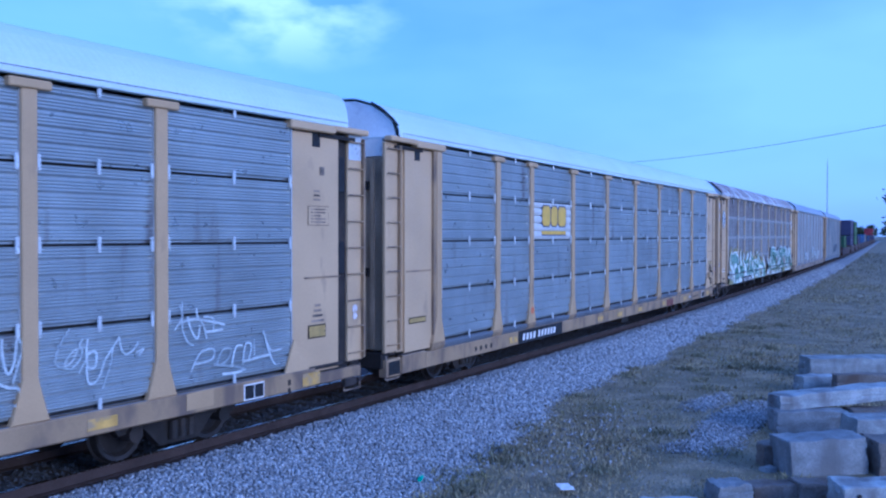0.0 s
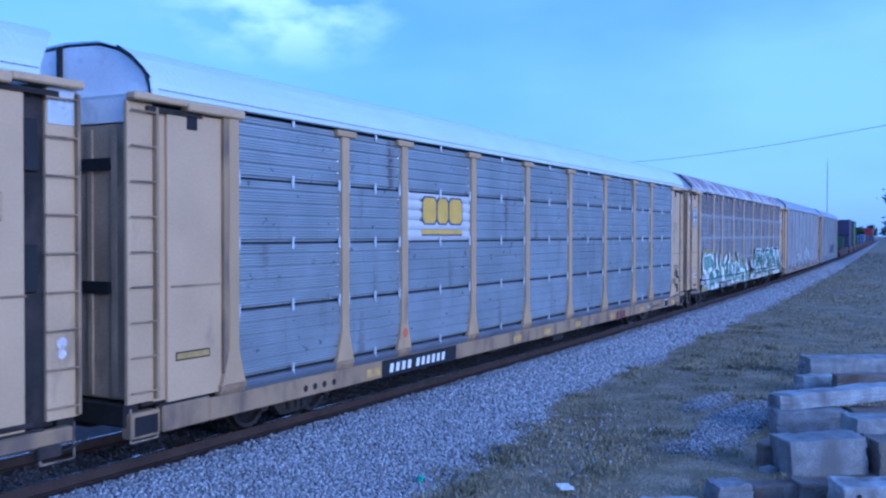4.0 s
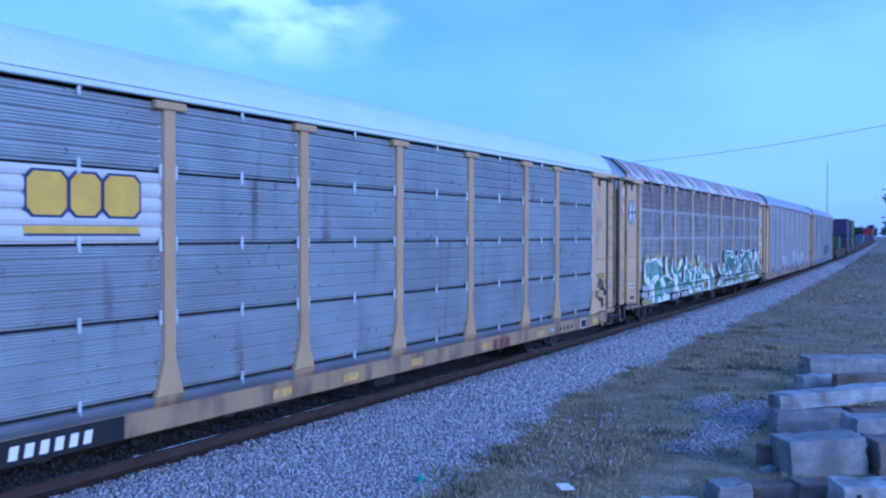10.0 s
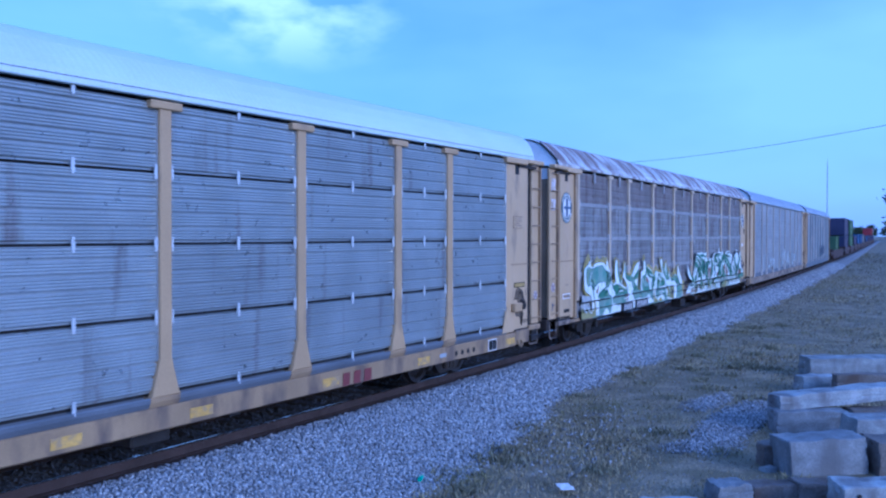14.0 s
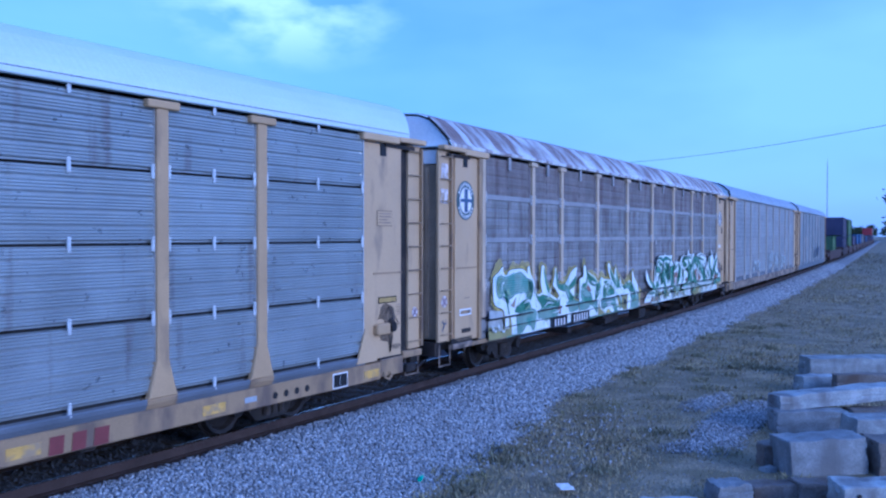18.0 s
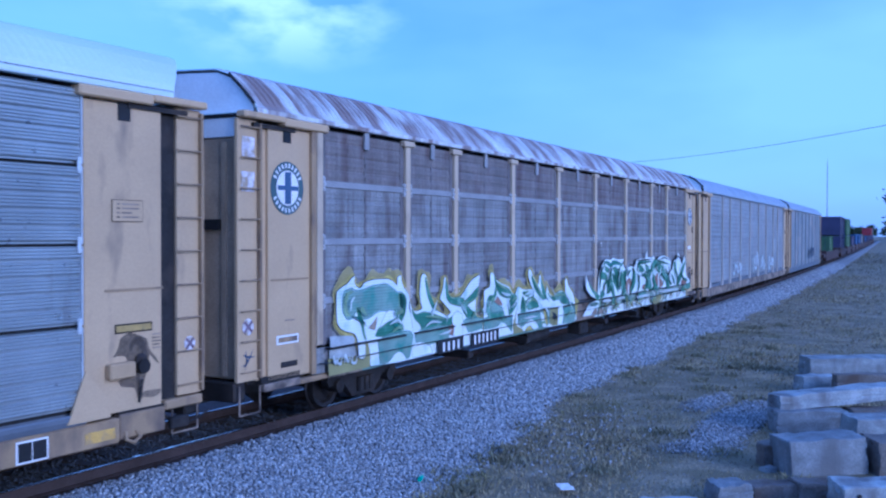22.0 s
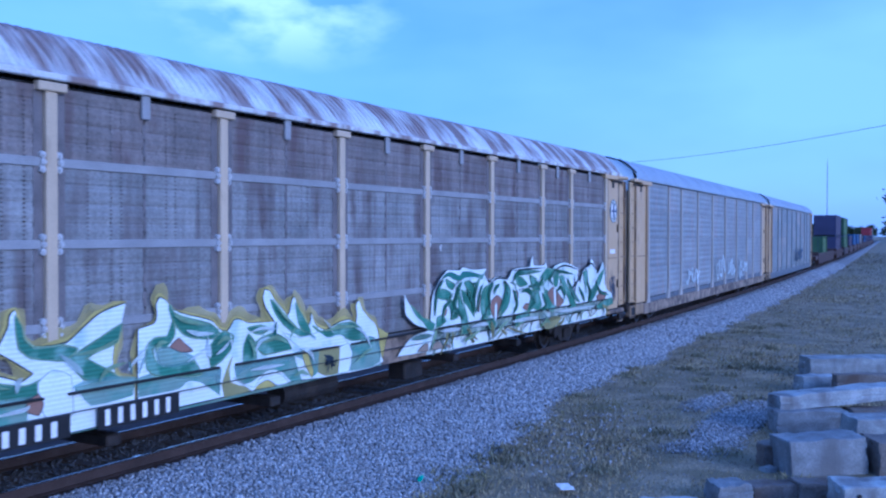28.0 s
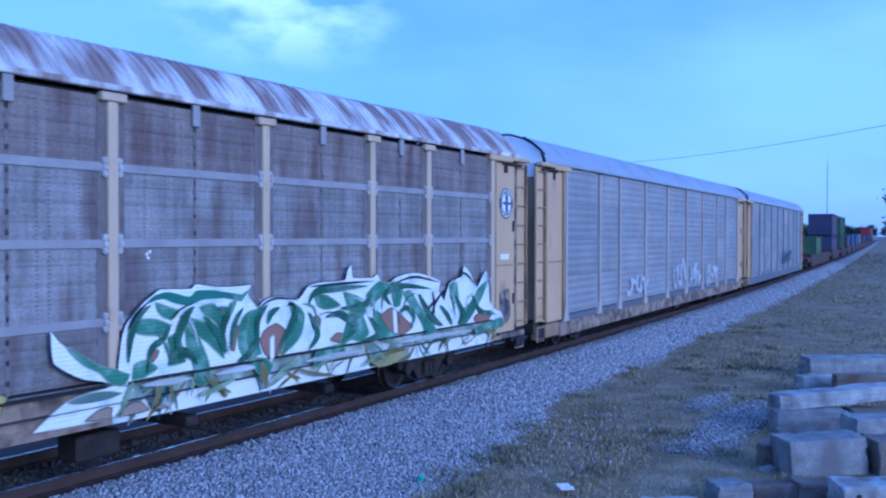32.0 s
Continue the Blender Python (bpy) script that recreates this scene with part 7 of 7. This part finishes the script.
    for sgn in (-1, 1):
        stroke(c, sticker, [(0.13, 1.74 - 0.08 * sgn), (0.31, 1.74 + 0.08 * sgn)], 0.045, M["maroon_faded"], -1.484, False, "sticker_cross")
    for k, points in enumerate((((0.09, 1.16), (0.20, 1.20), (0.34, 1.40)), ((0.10, 1.33), (0.22, 1.29), (0.37, 1.28)), ((0.16, 1.38), (0.19, 1.25), (0.15, 1.10)))):
        stroke(c, None, points, 0.028, M["blue_decal"], -1.478 - 0.001 * k, True, "scrawl")
    part("door_slot", box(0.96 - HALF, 1.38 - HALF, -1.512, -1.49, 1.03, 1.12, 0.01), M["dark"], c, "dark slot at the foot of the door")
    rect(c, 1.05, 1.30, 1.76, 1.78, -1.506, M["tan_grime"], "faded_print", "faded line of print")
    rect(c, 26.45, 26.9, 2.55, 2.68, -1.506, M["white"], "label_frame", "white label")
    cars[3] = c
    # fourth and fifth cars
    c = make_autorack("autorack", "dull silver autorack railway car with white tags", DULL)
    for i, (a, b, lo, hi) in enumerate(((7.4, 9.7, 0.95, 1.95), (13.3, 15.2, 0.95, 2.15), (15.9, 17.7, 1.0, 1.95), (18.9, 21.2, 0.95, 1.95))):
        tag_scrawl(c, a, lo, b, hi, 3, 50 + i, 0.16)
    cars[4] = c
    c = make_autorack("autorack", "pale silver autorack railway car with bluish tags", PALE)
    tag_scrawl(c, 14.0, 1.1, 20.0, 2.2, 5, 61, 0.16, label="dark bluish sprayed tag", paint="blue_decal")
    cars[5] = c
    return cars


def emblem(panel, du, dz):
    """A yellow, dark-edged emblem of three plain blocks over a bar, on its white panel."""
    y = -0.018
    for i, u in enumerate((7.42, 8.02, 8.52)):
        w = (0.54, 0.44, 0.56)[i]
        def octagon(g):
            a, b, c, d, k = u - du - g, u + w - du + g, 3.35 - dz - g, 3.86 - dz + g, 0.09
            return [(a + k, c), (b - k, c), (b, c + k), (b, d - k), (b - k, d), (a + k, d), (a, d - k), (a, c + k)]
        part("emblem_edge", plate(octagon(0.032), y - 0.003, y), M["navy"], panel)
        part("emblem_block", plate(octagon(0.0), y - 0.007, y - 0.004), M["yellow"], panel, "yellow emblem block")
    part("emblem_bar_edge", box(7.38 - du, 9.10 - du, y - 0.003, y, 3.10 - dz, 3.13 - dz), M["navy"], panel)
    part("emblem_bar", box(7.38 - du, 9.08 - du, y - 0.005, y, 3.13 - dz, 3.22 - dz), M["yellow"], panel, "yellow bar under the emblem")


def cross_emblem(car, u, z, r):
    d = disc(car, u, z, r, -1.506, M["ring_slate"], "round_emblem", "round blue and white cross emblem", 0.98)
    disc(d, u, z, r * 0.66, -1.511, M["white"], "emblem_field")
    disc(d, u, z, r * 0.60, -1.516, M["white"], "emblem_field")
    k = r * 0.6
    rect(d, u - 0.30 * k, u + 0.30 * k, z - k, z + k, -1.521, M["blue_decal"], "emblem_cross")
    rect(d, u - k, u + k, z - 0.14 * k, z + 0.14 * k, -1.526, M["blue_decal"], "emblem_cross")
    for i in range(26):
        a = 6.28319 * i / 26
        if abs(math.sin(a)) < 0.25:
            continue
        cu, cz = u + 0.84 * r * math.cos(a) * 0.98, z + 0.84 * r * math.sin(a)
        t, n = Vector((-math.sin(a), math.cos(a))), Vector((math.cos(a), math.sin(a)))
        out = [Vector((cu - HALF, cz)) + t * sx * 0.017 * r / 0.4 + n * sz * 0.034 * r / 0.4 for sx, sz in ((-1, -1), (1, -1), (1, 1), (-1, 1))]
        part("print_bar", plate([(p.x, p.y) for p in out], -1.515, -1.511), M["white"], d)


def make_container(length, height, material, label):
    c = thing("shipping_container", label, "container", "shipping containers on the train")
    bm = bmesh.new()
    n = int(length / 0.28)
    def wall(y, s):
        pts = []
        for i in range(n):
            x = -length / 2 + 0.1 + (length - 0.2) * i / n
            w = (length - 0.2) / n
            pts += [(x, 0), (x + 0.35 * w, 0), (x + 0.5 * w, 0.04), (x + 0.85 * w, 0.04)]
        sweep([[(x, y - s * d, z) for x, d in pts] for z in (0.12, height - 0.1)], bm)
    wall(-1.2, -1)
    wall(1.2, 1)
    part("side_wall", bm, M[material], c)
    part("roof", box(-length / 2 + 0.05, length / 2 - 0.05, -1.2, 1.2, height - 0.06, height - 0.02), M[material], c)
    part("floor", box(-length / 2 + 0.05, length / 2 - 0.05, -1.2, 1.2, 0.02, 0.14), M["dark"], c)
    for s in (-1, 1):
        for y in (-1.0, 1.0):
            part("corner_post", box(s * length / 2 - 0.08, s * length / 2 + 0.02, y * 1.22 - 0.07, y * 1.22 + 0.07, 0, height, 0.01), M[material], c)
            part("top_rail", box(-length / 2, length / 2, y * 1.22 - 0.04, y * 1.22 + 0.04, height - 0.12, height), M[material], c)
        for y0, y1 in ((-1.15, -0.01), (0.01, 1.15)):
            dr = part("end_door", box(s * length / 2 - 0.05, s * length / 2, y0, y1, 0.12, height - 0.12, 0.01), M[material], c)
            for q in (0.3, 0.7):
                part("lock_rod", rod((s * (length / 2 + 0.03), y0 + (y1 - y0) * q, 0.15), (s * (length / 2 + 0.03), y0 + (y1 - y0) * q, height - 0.15), 0.025, 6), M["c_grey"], dr)
    return c


def make_well_car(length):
    c = thing("well_car", "brown-red low well car for shipping containers", "railway car", "well cars of the train")
    h = length / 2
    for y in (-1.35, 1.35):
        part("side_beam", plate([(-h + 2.4, 0.35), (h - 2.4, 0.35), (h - 2.2, 0.9), (h - 2.6, 1.35), (-h + 2.6, 1.35), (-h + 2.2, 0.9)], y - 0.06, y + 0.06), M["well"], c)
    part("floor", box(-h + 2.3, h - 2.3, -1.3, 1.3, 0.32, 0.42), M["dark"], c)
    for s in (-1, 1):
        part("end_platform", box(*sorted((s * h, s * (h - 2.5))), -1.35, 1.35, 0.75, 1.15, 0.03), M["well"], c)
        part("end_bulkhead", box(*sorted((s * (h - 2.35), s * (h - 2.5))), -1.4, 1.4, 0.4, 1.5, 0.03), M["well"], c)
        make_bogie(c, s * (h - 1.1))
    return c


# ---- building it all ----
make_ground()
make_ballast()
make_rails()
make_stones()
make_grass()
for row in BLOCKS:
    concrete_block(*row)
make_litter()
make_mast()
make_street_lamp()
make_wire()
for i, (x, y, h) in enumerate(((436, 53.0, 8.6), (440, 50.5, 9.4), (446, 47.0, 8.2), (470, 46.0, 7.4), (480, 43.0, 8.0), (420, 54.5, 7.0))):
    make_tree(x, y + 6, h, 70 + i, "dark leafy tree beyond the railway")
make_tree(139.5, 9.3, 9.0, 90, "dark leafy tree beside the open ground")
make_far_woods()
CARS = make_train()

# containers and well cars behind: offset of the car's middle, its length, then the boxes (shift, length, height, base, colour, words)
RAKE = (
    (48.0, 27.0, ((-1.0, 6.06, 2.59, 0.42, "c_green", "dull green"),)),
    (71.5, 18.2, ((0, 12.19, 2.59, 0.42, "c_grey", "violet"), (0, 12.19, 2.59, 3.03, "c_grey", "violet"))),
    (90.0, 18.2, ((0, 12.19, 2.59, 0.42, "c_green", "green"), (0, 12.19, 2.59, 3.03, "c_green", "green"))),
    (108.5, 18.2, ((0, 12.19, 2.59, 0.42, "c_grey", "grey"),)),
    (127.0, 18.2, ((0, 12.19, 2.90, 0.42, "c_blue", "blue"),)),
    (145.5, 18.2, ((0, 12.19, 2.90, 0.42, "c_blue", "blue"),)),
    (164.0, 18.2, ((0, 12.19, 2.90, 0.42, "c_white", "white"),)),
    (182.4, 18.2, ((0, 12.19, 2.59, 0.42, "c_navy", "dark navy"),)),
    (200.8, 18.2, ((0, 12.19, 2.59, 0.42, "c_blue", "blue"),)),
    (219.2, 18.2, ((0, 12.19, 2.59, 0.42, "c_grey", "grey"),)),
    (237.6, 18.2, ((0, 12.19, 2.59, 0.42, "c_grey", "grey"),)),
    (256.0, 18.2, ((0, 12.19, 2.59, 0.42, "c_grey", "grey"),)),
    (274.4, 18.2, ((0, 12.19, 2.59, 0.42, "c_grey", "grey"), (0, 12.19, 2.59, 3.03, "c_red", "red"))),
    (292.8, 18.2, ((0, 12.19, 2.59, 0.42, "c_grey", "grey"), (0, 12.19, 2.59, 3.03, "c_red", "red"))),
    (311.2, 18.2, ((0, 12.19, 2.59, 0.42, "c_blue", "blue"), (0, 12.19, 2.59, 3.03, "c_white", "white"))),
    (329.6, 18.2, ((0, 12.19, 2.59, 0.42, "c_white", "white"), (0, 12.19, 2.59, 3.03, "c_white", "white"))),
)
FREIGHT = []
for off, length, boxes in RAKE:
    FREIGHT.append((make_well_car(length), off, 0.0, length / 2 - 1.1))
    for shift, bl, bh, base, colour, word in boxes:
        FREIGHT.append((make_container(bl, bh, colour, word + " corrugated steel shipping container on a well car"), off + shift, base, length / 2 - 1.1))

# ---- how the train runs: seconds and metres travelled ----
RUN = ((0, 0.00), (1, 1.54), (2, 3.03), (3, 4.52), (4, 6.00), (5, 7.47), (6, 8.93), (7, 10.40), (8, 11.88), (9, 13.35), (10, 14.82), (11, 16.30), (12,
       17.76), (13, 19.23), (14, 20.69), (15, 22.16), (16, 23.62), (17, 25.09), (18, 26.55), (19, 28.01), (20, 29.48), (21, 30.97), (22, 32.51), (23, 34.00),
       (24, 35.51), (25, 37.03), (26, 38.60), (27, 40.37), (28, 42.33), (29, 44.28), (30, 46.22), (31, 48.18), (32, 50.11))
FIRST = 14.10


def travelled(t):
    k = min(int(t), 31)
    d = [v for _, v in RUN]
    d = [2 * d[0] - d[1]] + d + [2 * d[-1] - d[-2]]
    p0, p1, p2, p3 = d[k:k + 4]
    x = t - k
    return 0.5 * (2 * p1 + (p2 - p0) * x + (2 * p0 - 5 * p1 + 4 * p2 - p3) * x * x + (3 * p1 - p0 - 3 * p2 + p3) * x ** 3)


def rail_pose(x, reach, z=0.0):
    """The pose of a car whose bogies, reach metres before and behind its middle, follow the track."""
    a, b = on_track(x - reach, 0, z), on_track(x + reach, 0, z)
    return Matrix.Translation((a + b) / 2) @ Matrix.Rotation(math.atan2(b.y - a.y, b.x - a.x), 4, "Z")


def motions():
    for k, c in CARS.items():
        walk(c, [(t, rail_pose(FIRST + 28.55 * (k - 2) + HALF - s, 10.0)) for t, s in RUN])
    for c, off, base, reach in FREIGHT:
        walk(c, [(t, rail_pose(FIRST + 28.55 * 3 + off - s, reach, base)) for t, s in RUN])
    for w, wx in WHEELS:
        if w.parent.parent in CARS.values():
            walk(w, [(t / 4, pose(wx, 0, 0.419, 0, -math.degrees(travelled(t / 4) / 0.419), 0)) for t in range(129)])


motions()
